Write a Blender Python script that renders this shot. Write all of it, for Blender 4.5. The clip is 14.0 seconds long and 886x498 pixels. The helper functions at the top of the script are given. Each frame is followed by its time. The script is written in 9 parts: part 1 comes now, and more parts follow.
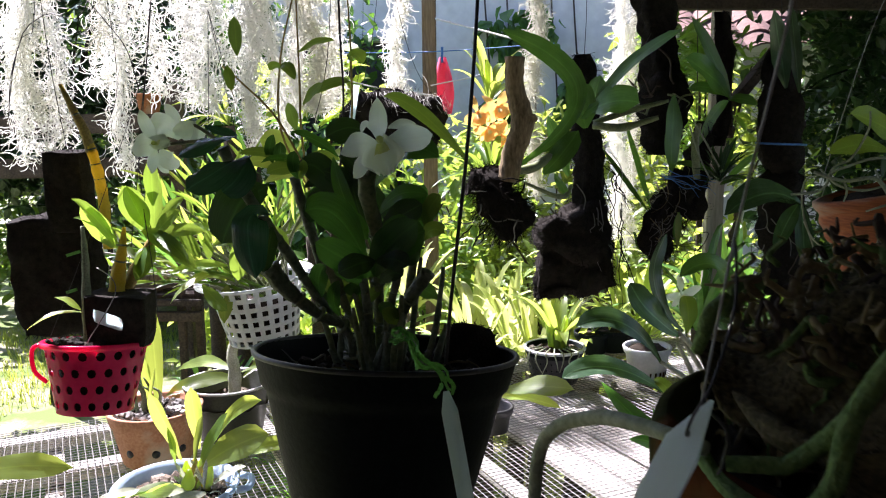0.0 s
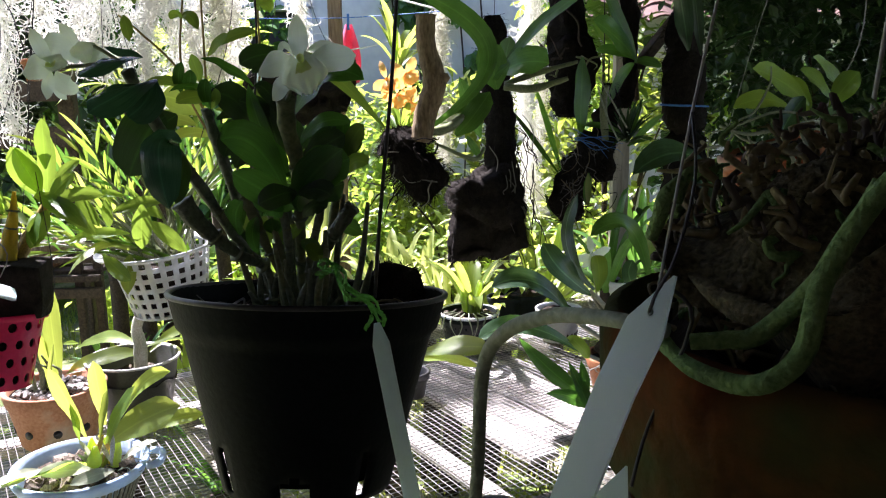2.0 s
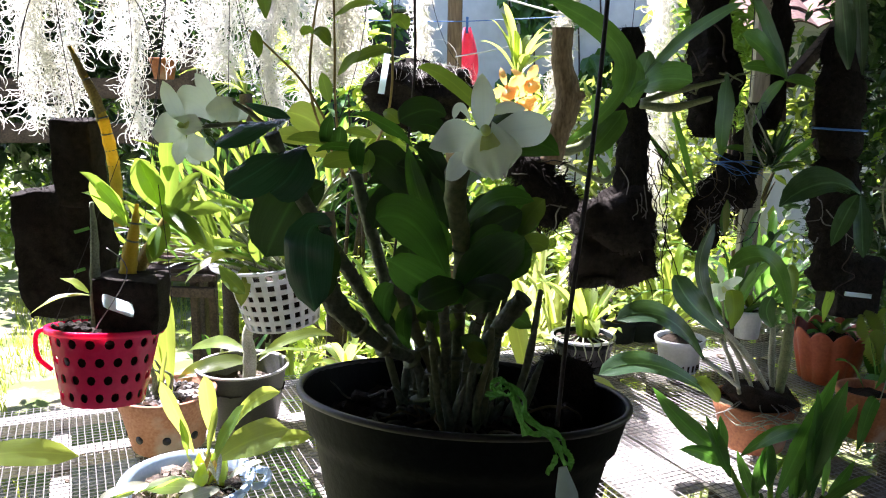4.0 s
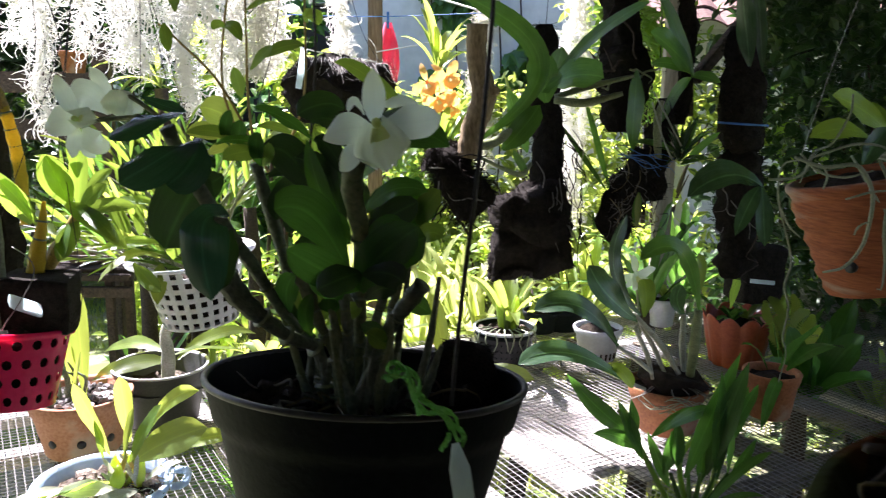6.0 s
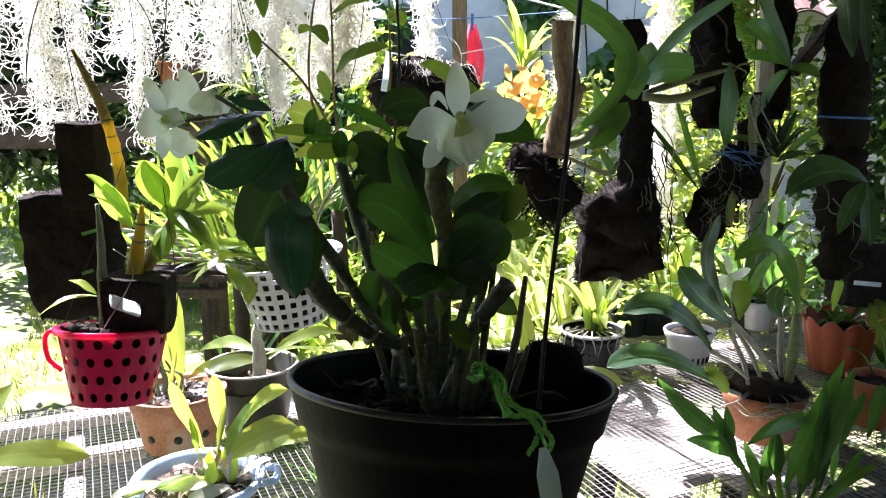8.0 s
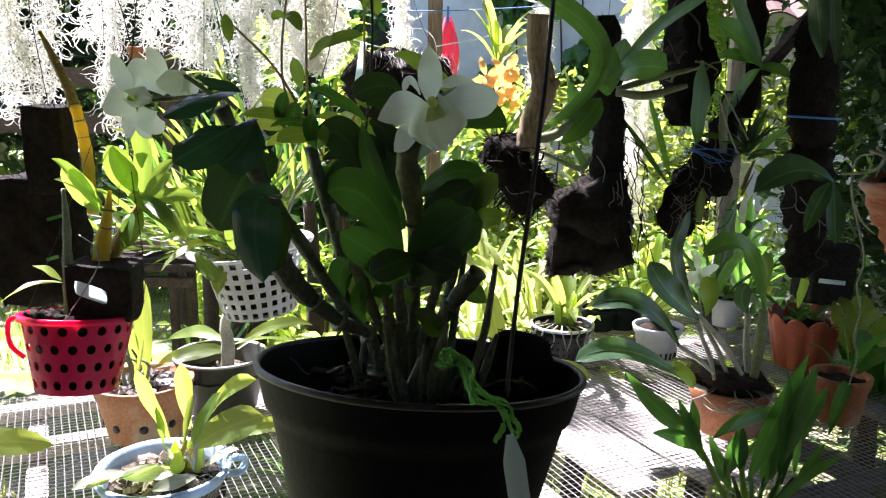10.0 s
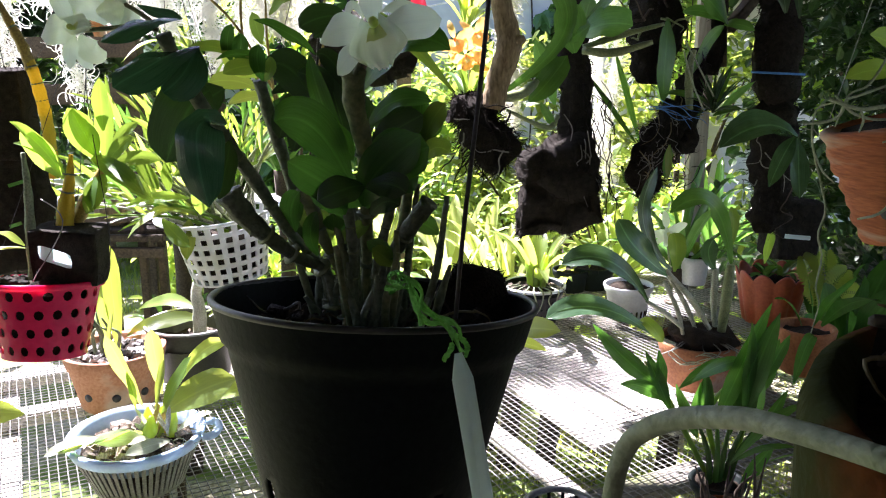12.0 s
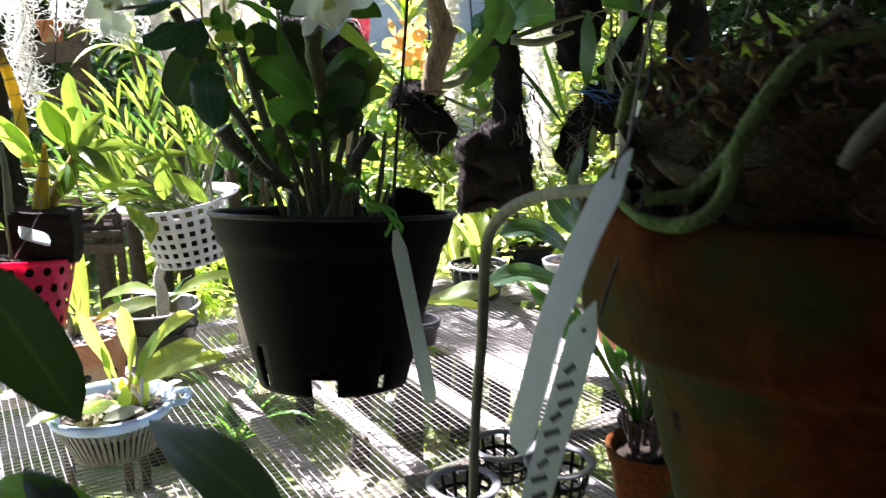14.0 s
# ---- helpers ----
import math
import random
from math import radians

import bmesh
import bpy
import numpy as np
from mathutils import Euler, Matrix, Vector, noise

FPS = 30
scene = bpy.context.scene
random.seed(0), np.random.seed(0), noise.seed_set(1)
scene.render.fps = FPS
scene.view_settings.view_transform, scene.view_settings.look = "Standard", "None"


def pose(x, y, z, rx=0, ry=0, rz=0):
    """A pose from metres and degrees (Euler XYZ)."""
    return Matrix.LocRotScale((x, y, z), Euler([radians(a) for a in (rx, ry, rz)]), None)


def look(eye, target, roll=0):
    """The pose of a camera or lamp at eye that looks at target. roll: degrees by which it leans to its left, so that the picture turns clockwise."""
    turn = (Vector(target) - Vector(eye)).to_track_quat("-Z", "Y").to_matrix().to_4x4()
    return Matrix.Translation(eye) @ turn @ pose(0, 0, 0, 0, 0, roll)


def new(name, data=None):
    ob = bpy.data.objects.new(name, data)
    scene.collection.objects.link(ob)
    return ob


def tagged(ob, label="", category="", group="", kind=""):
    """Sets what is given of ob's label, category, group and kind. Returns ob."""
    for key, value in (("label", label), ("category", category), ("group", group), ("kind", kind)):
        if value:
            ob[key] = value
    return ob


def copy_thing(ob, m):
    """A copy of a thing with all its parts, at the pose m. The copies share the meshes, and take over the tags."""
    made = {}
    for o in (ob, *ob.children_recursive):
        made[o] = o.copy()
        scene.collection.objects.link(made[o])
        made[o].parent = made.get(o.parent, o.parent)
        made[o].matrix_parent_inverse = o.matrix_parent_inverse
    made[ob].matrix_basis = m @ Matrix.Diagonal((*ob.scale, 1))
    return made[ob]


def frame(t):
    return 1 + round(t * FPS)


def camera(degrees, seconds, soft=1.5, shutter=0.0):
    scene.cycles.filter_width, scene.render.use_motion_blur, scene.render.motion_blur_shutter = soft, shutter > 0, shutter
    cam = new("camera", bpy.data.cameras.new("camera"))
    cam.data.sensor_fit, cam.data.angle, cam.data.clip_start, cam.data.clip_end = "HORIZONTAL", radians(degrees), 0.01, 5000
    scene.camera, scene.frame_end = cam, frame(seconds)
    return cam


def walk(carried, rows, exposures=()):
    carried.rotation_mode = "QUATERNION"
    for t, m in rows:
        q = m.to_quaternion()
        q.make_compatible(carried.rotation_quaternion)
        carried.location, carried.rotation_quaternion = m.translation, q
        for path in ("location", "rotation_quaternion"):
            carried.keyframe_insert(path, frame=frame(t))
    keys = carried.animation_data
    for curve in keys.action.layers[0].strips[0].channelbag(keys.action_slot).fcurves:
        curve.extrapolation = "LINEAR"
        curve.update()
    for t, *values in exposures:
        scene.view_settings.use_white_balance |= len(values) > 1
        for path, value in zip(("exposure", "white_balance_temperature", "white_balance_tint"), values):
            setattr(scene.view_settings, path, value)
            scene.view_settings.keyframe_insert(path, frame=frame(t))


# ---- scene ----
cam = camera(57.5, 14.0, soft=1.1, shutter=0.4)
PATH = [
    (0, (0.037, -0.004, 1.572), (-0.045, 1.969, 1.259), -0.6),
    (0.5, (0.019, 0.023, 1.577), (-0.026, 1.997, 1.258), 0.3),
    (1, (0.014, 0.029, 1.574), (0.032, 2.003, 1.256), 0.5),
    (1.5, (0.015, 0.023, 1.567), (0.021, 1.996, 1.238), 0.8),
    (2, (0.025, 0.01, 1.541), (0.167, 1.97, 1.166), -0.7),
    (2.5, (0.021, 0.062, 1.548), (0.04, 2.022, 1.149), 0.5),
    (2.7, (0.005, 0.09, 1.568), (-0.086, 2.052, 1.189), 1.6),
    (4.8, (-0.019, 0.117, 1.58), (-0.104, 2.079, 1.2), 0.2),
    (5, (-0.015, 0.114, 1.581), (-0.076, 2.079, 1.214), 0.4),
    (5.5, (-0.017, 0.112, 1.579), (-0.025, 2.074, 1.192), 1.2),
    (6, (-0.002, 0.1, 1.577), (0.074, 2.061, 1.189), 1.0),
    (6.5, (0.016, 0.083, 1.567), (0.145, 2.036, 1.153), 1.1),
    (7, (0.011, 0.092, 1.576), (0.059, 2.057, 1.207), 1.0),
    (7.5, (0.004, 0.106, 1.571), (-0.086, 2.067, 1.187), 0.1),
    (7.7, (-0.002, 0.108, 1.573), (-0.137, 2.067, 1.19), -0.4),
    (9.8, (-0.002, 0.113, 1.57), (-0.094, 2.07, 1.169), 0.4),
    (10, (-0.001, 0.111, 1.569), (-0.067, 2.07, 1.17), 0.9),
    (10.5, (0.003, 0.113, 1.558), (-0.038, 2.064, 1.122), 1.1),
    (11, (0.007, 0.116, 1.554), (-0.036, 2.061, 1.09), 0.2),
    (11.5, (0.013, 0.108, 1.551), (0.015, 2.051, 1.078), 0.1),
    (12, (0.013, 0.103, 1.548), (0.007, 2.048, 1.08), 0.1),
    (12.5, (0.024, 0.074, 1.549), (0.019, 2.022, 1.095), -1.0),
    (13, (0.024, 0.054, 1.558), (0.005, 2.014, 1.163), -0.8),
    (13.5, (0.025, 0.01, 1.546), (0.029, 1.963, 1.118), -1.5),
    (14, (0.019, -0.063, 1.524), (0.135, 1.88, 1.061), -1.2),
]
walk(cam, [(t, look(eye, target, roll)) for t, eye, target, roll in PATH], [(0.0, 2.15, 6020, 29), (1.5, 2.20, 6020, 29), (2.0, 2.30, 6020, 29), (2.5, 2.75, 6020, 29), (5.0, 2.50, 6020, 29), (6.0, 2.50, 6020, 29), (7.5, 2.64, 6020, 29), (10.0, 2.50, 6020, 29), (11.5, 2.84, 6020, 29), (12.5, 2.90, 6020, 29), (13.3, 2.81, 6020, 29), (14.0, 2.73, 6020, 29)])
# ---- light ----
world = bpy.data.worlds.new("sky")
scene.world = world
world.use_nodes = True
wn = world.node_tree.nodes
sky = wn.new("ShaderNodeTexSky")
sky.sky_type, sky.sun_disc = "NISHITA", False
# edges of the unseen cover, set to place sun and shade
ROOF_EDGE, BACK_EDGE = 1.7, -2.5
SUN_EL, SUN_AZ = 52.0, -45.0          # height of the sun; degrees to the right of straight ahead
sky.sun_elevation, sky.sun_rotation = radians(SUN_EL), radians(SUN_AZ)
world.node_tree.links.new(sky.outputs[0], wn["Background"].inputs[0])
wn["Background"].inputs[1].default_value = 0.06
sun = new("sun", bpy.data.lights.new("sun", "SUN"))
sun.data.energy, sun.data.angle, sun.data.color = 5.0, radians(0.6), (1.0, 0.96, 0.90)
sun_from = Vector((math.sin(radians(SUN_AZ)) * math.cos(radians(SUN_EL)), math.cos(radians(SUN_AZ)) * math.cos(radians(SUN_EL)), math.sin(radians(SUN_EL))))
sun.matrix_world = look(sun_from * 20, (0, 0, 0))

# ---- materials ----
R = random.Random(7)


def rgb(c):
    return (c[0], c[1], c[2], 1.0)


def surface(name, dark, light, scale=20.0, rough=0.6, bump=0.2, fine=8.0, metal=0.0, through_light=None, share=0.4, random_value=0.15, spec=0.5, stretch=(1, 1, 1), spots=None, spot_scale=6.0, spot_at=0.6):
    """A worn surface: two scales of variation, relief, a value shift from object to object; through_light: the colour of light that passes a thin sheet."""
    m = bpy.data.materials.new(name)
    m.use_nodes = True
    n, link = m.node_tree.nodes, m.node_tree.links.new
    b = n["Principled BSDF"]
    co, mp = n.new("ShaderNodeTexCoord"), n.new("ShaderNodeMapping")
    mp.inputs["Scale"].default_value = stretch
    link(co.outputs["Object"], mp.inputs[0])
    big, small = n.new("ShaderNodeTexNoise"), n.new("ShaderNodeTexNoise")
    big.inputs["Scale"].default_value, small.inputs["Scale"].default_value = scale, scale * fine
    big.inputs["Detail"].default_value, small.inputs["Detail"].default_value = 5.0, 4.0
    link(mp.outputs[0], big.inputs["Vector"])
    link(mp.outputs[0], small.inputs["Vector"])
    both = n.new("ShaderNodeMath")
    both.operation, both.inputs[1].default_value = "MULTIPLY_ADD", 0.6
    link(small.outputs[0], both.inputs[0])
    half = n.new("ShaderNodeMath")
    half.operation, half.inputs[1].default_value = "MULTIPLY", 0.4
    link(big.outputs[0], half.inputs[0])
    link(half.outputs[0], both.inputs[2])
    ramp = n.new("ShaderNodeValToRGB")
    ramp.color_ramp.elements[0].position, ramp.color_ramp.elements[0].color = 0.34, rgb(dark)
    ramp.color_ramp.elements[1].position, ramp.color_ramp.elements[1].color = 0.66, rgb(light)
    link(both.outputs[0], ramp.inputs[0])
    colour = ramp.outputs[0]
    if spots:
        sp = n.new("ShaderNodeTexNoise")
        sp.inputs["Scale"].default_value, sp.inputs["Detail"].default_value = spot_scale, 6.0
        link(mp.outputs[0], sp.inputs["Vector"])
        cut = n.new("ShaderNodeMapRange")
        cut.inputs[1].default_value, cut.inputs[2].default_value = spot_at - 0.06, spot_at + 0.06
        link(sp.outputs[0], cut.inputs[0])
        mx = n.new("ShaderNodeMix")
        mx.data_type = "RGBA"
        link(cut.outputs[0], mx.inputs[0])
        link(colour, mx.inputs[6])
        mx.inputs[7].default_value = rgb(spots)
        colour = mx.outputs[2]
    info, shift = n.new("ShaderNodeObjectInfo"), n.new("ShaderNodeHueSaturation")
    span = n.new("ShaderNodeMapRange")
    span.inputs[3].default_value, span.inputs[4].default_value = 1 - random_value, 1 + random_value
    link(info.outputs["Random"], span.inputs[0])
    link(span.outputs[0], shift.inputs["Value"])
    link(colour, shift.inputs["Color"])
    link(shift.outputs[0], b.inputs["Base Color"])
    b.inputs["Roughness"].default_value, b.inputs["Metallic"].default_value = rough, metal
    b.inputs["Specular IOR Level"].default_value = spec
    relief = n.new("ShaderNodeBump")
    relief.inputs["Strength"].default_value, relief.inputs["Distance"].default_value = bump, 0.004
    link(both.outputs[0], relief.inputs["Height"])
    link(relief.outputs[0], b.inputs["Normal"])
    if through_light:
        tr, mix = n.new("ShaderNodeBsdfTranslucent"), n.new("ShaderNodeMixShader")
        tint = n.new("ShaderNodeMix")
        tint.data_type, tint.blend_type = "RGBA", "MULTIPLY"
        tint.inputs[0].default_value = 0.5
        tint.inputs[6].default_value = rgb(through_light)
        link(span.outputs[0], tint.inputs[7])
        link(tint.outputs[2], tr.inputs[0])
        mix.inputs[0].default_value = share
        link(b.outputs[0], mix.inputs[1])
        link(tr.outputs[0], mix.inputs[2])
        link(mix.outputs[0], n["Material Output"].inputs[0])
    return m


def leaf_surface(name, dark, light, passed, share=0.45, rough=0.35, rib=1.22, streak=40.0, random_value=0.25):
    """A leaf: streaks along the blade, a paler midrib, light that passes the blade."""
    m = bpy.data.materials.new(name)
    m.use_nodes = True
    n, link = m.node_tree.nodes, m.node_tree.links.new
    b = n["Principled BSDF"]
    uv, sep = n.new("ShaderNodeUVMap"), n.new("ShaderNodeSeparateXYZ")
    link(uv.outputs[0], sep.inputs[0])
    mp = n.new("ShaderNodeMapping")
    mp.inputs["Scale"].default_value = (streak, 2.5, 1)
    link(uv.outputs[0], mp.inputs[0])
    ns, co, blot = n.new("ShaderNodeTexNoise"), n.new("ShaderNodeTexCoord"), n.new("ShaderNodeTexNoise")
    ns.inputs["Scale"].default_value, ns.inputs["Detail"].default_value = 1.0, 3.0
    blot.inputs["Scale"].default_value, blot.inputs["Detail"].default_value = 28.0, 4.0
    link(mp.outputs[0], ns.inputs["Vector"])
    link(co.outputs["Object"], blot.inputs["Vector"])
    add = n.new("ShaderNodeMath")
    add.operation = "ADD"
    link(ns.outputs[0], add.inputs[0])
    link(blot.outputs[0], add.inputs[1])
    ramp = n.new("ShaderNodeValToRGB")
    ramp.color_ramp.elements[0].position, ramp.color_ramp.elements[0].color = 0.38, rgb(dark)
    ramp.color_ramp.elements[1].position, ramp.color_ramp.elements[1].color = 0.64, rgb(light)
    half = n.new("ShaderNodeMath")
    half.operation, half.inputs[1].default_value = "MULTIPLY", 0.5
    link(add.outputs[0], half.inputs[0])
    link(half.outputs[0], ramp.inputs[0])
    off, ab, near = n.new("ShaderNodeMath"), n.new("ShaderNodeMath"), n.new("ShaderNodeMapRange")
    off.operation, off.inputs[1].default_value, ab.operation = "SUBTRACT", 0.5, "ABSOLUTE"
    link(sep.outputs[0], off.inputs[0])
    link(off.outputs[0], ab.inputs[0])
    near.inputs[1].default_value, near.inputs[2].default_value = 0.0, 0.06
    near.inputs[3].default_value, near.inputs[4].default_value = rib, 1.0
    link(ab.outputs[0], near.inputs[0])
    info, span, mul = n.new("ShaderNodeObjectInfo"), n.new("ShaderNodeMapRange"), n.new("ShaderNodeMath")
    span.inputs[3].default_value, span.inputs[4].default_value = 1 - random_value, 1 + random_value
    link(info.outputs["Random"], span.inputs[0])
    mul.operation = "MULTIPLY"
    link(span.outputs[0], mul.inputs[0])
    link(near.outputs[0], mul.inputs[1])
    shift = n.new("ShaderNodeHueSaturation")
    link(ramp.outputs[0], shift.inputs["Color"])
    link(mul.outputs[0], shift.inputs["Value"])
    link(shift.outputs[0], b.inputs["Base Color"])
    b.inputs["Roughness"].default_value = rough
    relief = n.new("ShaderNodeBump")
    relief.inputs["Strength"].default_value, relief.inputs["Distance"].default_value = 0.25, 0.002
    link(add.outputs[0], relief.inputs["Height"])
    link(relief.outputs[0], b.inputs["Normal"])
    tr, mix, tint = n.new("ShaderNodeBsdfTranslucent"), n.new("ShaderNodeMixShader"), n.new("ShaderNodeHueSaturation")
    tint.inputs["Color"].default_value = rgb(passed)
    link(mul.outputs[0], tint.inputs["Value"])
    link(tint.outputs[0], tr.inputs[0])
    mix.inputs[0].default_value = share
    link(b.outputs[0], mix.inputs[1])
    link(tr.outputs[0], mix.inputs[2])
    link(mix.outputs[0], n["Material Output"].inputs[0])
    return m


LEAF_DARK = leaf_surface("leaf_dark", (0.046, 0.118, 0.032), (0.110, 0.235, 0.062), (0.20, 0.45, 0.055), 0.34, rough=0.24, rib=1.3, random_value=0.5)
LEAF_ORCHID = leaf_surface("leaf_orchid", (0.024, 0.080, 0.017), (0.064, 0.168, 0.038), (0.15, 0.42, 0.045), 0.29, rough=0.27, rib=1.35, streak=26.0, random_value=0.28)
LEAF_BLUE = leaf_surface("leaf_bluish", (0.022, 0.084, 0.056), (0.064, 0.158, 0.108), (0.06, 0.20, 0.06), 0.15, rough=0.22, rib=1.5)
# darkest leaf copy, with shade put into its colour
LEAF_SHADED = leaf_surface("leaf_shaded", (0.017, 0.043, 0.012), (0.038, 0.082, 0.024), (0.08, 0.20, 0.03), 0.16, rough=0.38, rib=1.8)
LEAF = leaf_surface("leaf_green", (0.040, 0.100, 0.020), (0.090, 0.185, 0.034), (0.37, 0.56, 0.06), 0.42, random_value=0.38)
LEAF_PALE = leaf_surface("leaf_pale", (0.100, 0.165, 0.040), (0.200, 0.290, 0.065), (0.62, 0.76, 0.11), 0.5, random_value=0.38)
# very pale leaf copy: glare of full sun put into the colour
LEAF_SUNLIT = leaf_surface("leaf_sunlit", (0.26, 0.33, 0.10), (0.48, 0.55, 0.22), (0.80, 0.88, 0.28), 0.45, random_value=0.4)
LEAF_DRY = leaf_surface("leaf_dry_pale", (0.30, 0.33, 0.22), (0.52, 0.55, 0.42), (0.62, 0.66, 0.44), 0.3, random_value=0.3)
LEAF_GREY = leaf_surface("leaf_grey_green", (0.022, 0.052, 0.028), (0.062, 0.11, 0.064), (0.12, 0.27, 0.05), 0.18, rough=0.24, rib=1.9)
PETAL = leaf_surface("white_petal", (0.72, 0.82, 0.66), (0.84, 0.90, 0.78), (0.86, 0.98, 0.80), 0.62, rough=0.5, rib=0.97, random_value=0.04)
PETAL_ORANGE = leaf_surface("orange_petal", (0.82, 0.42, 0.12), (0.90, 0.58, 0.24), (0.98, 0.62, 0.18), 0.5, rough=0.5, rib=0.9, random_value=0.08)
CANE = surface("green_cane", (0.085, 0.12, 0.045), (0.25, 0.28, 0.13), 40, 0.5, 0.3)
CANE_GREY = surface("grey_cane", (0.076, 0.102, 0.056), (0.225, 0.268, 0.170), 45, 0.6, 0.5)
ROOT_MAT = surface("root_mat", (0.026, 0.023, 0.012), (0.130, 0.110, 0.058), 55, 0.95, 1.0, spec=0.1)
TANGLE = surface("dry_root_tangle", (0.085, 0.072, 0.036), (0.31, 0.265, 0.145), 60, 0.9, 0.4, through_light=(0.30, 0.24, 0.10), share=0.35)
THROAT = surface("yellow_green_throat", (0.70, 0.76, 0.34), (0.80, 0.84, 0.55), 80, 0.5, 0.1, through_light=(0.78, 0.85, 0.30), share=0.5)
CANE_OLIVE = surface("olive_cane", (0.20, 0.14, 0.030), (0.44, 0.33, 0.070), 40, 0.5, 0.3)
CANE_YELLOW = surface("yellow_cane", (0.52, 0.38, 0.02), (0.74, 0.58, 0.06), 40, 0.45, 0.2, through_light=(0.95, 0.72, 0.04), share=0.4)
SHEATH = surface("silvery_sheath", (0.20, 0.21, 0.14), (0.46, 0.46, 0.36), 40, 0.6, 0.4)
ROOT = surface("grey_root", (0.13, 0.13, 0.105), (0.28, 0.27, 0.22), 60, 0.7, 0.4)
ROOT_PALE = surface("pale_aerial_root", (0.17, 0.205, 0.125), (0.35, 0.385, 0.265), 40, 0.65, 0.5)
ROOT_GREEN = surface("green_root", (0.055, 0.105, 0.028), (0.150, 0.235, 0.075), 55, 0.8, 0.8, spec=0.2)
POT_BLACK = surface("black_plastic", (0.0040, 0.0068, 0.0062), (0.0086, 0.0132, 0.0122), 30, 0.6, 0.15, spec=0.10, spots=(0.020, 0.021, 0.019), spot_scale=14, spot_at=0.66)
POT_GREY = surface("grey_plastic", (0.012, 0.012, 0.013), (0.030, 0.030, 0.031), 25, 0.45, 0.15)
# black plastic turned grey: the sun's gloss is in the colour
RIM_SHEEN = surface("sheen_black_rim", (0.09, 0.10, 0.11), (0.20, 0.21, 0.22), 30, 0.35, 0.15)
RIM_PALE = surface("scuffed_pale_rim", (0.30, 0.30, 0.29), (0.48, 0.48, 0.46), 40, 0.6, 0.2)
POT_PINK = surface("pink_plastic", (0.72, 0.022, 0.12), (0.84, 0.045, 0.17), 15, 0.22, 0.06, through_light=(0.95, 0.06, 0.20), share=0.45)
POT_WHITE = surface("white_plastic", (0.62, 0.64, 0.66), (0.78, 0.80, 0.82), 15, 0.4, 0.08, through_light=(0.6, 0.65, 0.7), share=0.2)
POT_CREAM = surface("cream_plastic", (0.46, 0.44, 0.36), (0.62, 0.60, 0.50), 20, 0.5, 0.1)
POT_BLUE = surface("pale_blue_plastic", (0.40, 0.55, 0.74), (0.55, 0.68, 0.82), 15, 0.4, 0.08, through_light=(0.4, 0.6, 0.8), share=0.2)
POT_BLUE_DARK = surface("dark_plastic_wall", (0.10, 0.10, 0.09), (0.24, 0.24, 0.21), 30, 0.55, 0.2)
CLAY = surface("terracotta", (0.21, 0.072, 0.023), (0.35, 0.135, 0.045), 18, 0.8, 0.5, spots=(0.34, 0.25, 0.18), spot_scale=9, spot_at=0.63)
# lighter copy of CLAY: sunlight on one pot put into the colour
CLAY_SUNLIT = surface("sunlit_terracotta", (0.40, 0.17, 0.085), (0.58, 0.29, 0.17), 18, 0.85, 0.5, spots=(0.55, 0.42, 0.32), spot_scale=8, spot_at=0.6)
CLAY_LIMED = surface("limed_terracotta", (0.19, 0.050, 0.014), (0.37, 0.115, 0.036), 9, 0.85, 0.7, stretch=(0.6, 0.6, 4.5), spots=(0.36, 0.26, 0.18), spot_scale=5, spot_at=0.66)
# mossy clay, darkened so the colour carries the near pots' shade
CLAY_MOSSY_SHADED = surface("mossy_shaded_terracotta", (0.060, 0.0165, 0.0048), (0.135, 0.040, 0.0105), 14, 0.95, 0.9, spec=0.06, spots=(0.036, 0.042, 0.014), spot_scale=9, spot_at=0.5)
POT_FLUTED = surface("brown_red_plastic", (0.30, 0.055, 0.028), (0.43, 0.095, 0.046), 15, 0.42, 0.1)
FERN = surface("tree_fern_fibre", (0.0040, 0.0036, 0.0032), (0.0340, 0.0285, 0.0220), 90, 0.9, 1.0, spec=0.15)
SOIL = surface("dark_substrate", (0.010, 0.008, 0.006), (0.045, 0.033, 0.022), 60, 0.95, 1.0, spec=0.2)
CHIP = surface("bark_chip", (0.055, 0.042, 0.030), (0.27, 0.22, 0.165), 40, 0.9, 0.7, random_value=0.5)
STONE = surface("grey_gravel", (0.13, 0.12, 0.11), (0.34, 0.32, 0.30), 40, 0.8, 0.5, random_value=0.4)
WOOD = surface("weathered_wood", (0.16, 0.11, 0.065), (0.36, 0.27, 0.17), 14, 0.85, 0.6, stretch=(1, 1, 0.12))
WOOD_PALE = surface("pale_grey_post_wood", (0.24, 0.21, 0.16), (0.46, 0.42, 0.34), 14, 0.85, 0.6, stretch=(1, 1, 0.12))
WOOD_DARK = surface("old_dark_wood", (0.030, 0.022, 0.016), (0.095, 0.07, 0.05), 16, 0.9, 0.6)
WOOD_GREY = surface("grey_slat_wood", (0.34, 0.32, 0.29), (0.60, 0.57, 0.52), 12, 0.9, 0.5)
# mossy plank wood, darkened so its colour carries the bench's shade
WOOD_PLANK_SHADED = surface("mossy_shaded_plank", (0.085, 0.080, 0.060), (0.24, 0.225, 0.180), 12, 0.9, 0.6, spots=(0.15, 0.18, 0.055), spot_scale=7, spot_at=0.58)
STAKE = surface("driftwood", (0.13, 0.092, 0.042), (0.37, 0.275, 0.150), 26, 0.85, 0.8, stretch=(1, 1, 0.3))
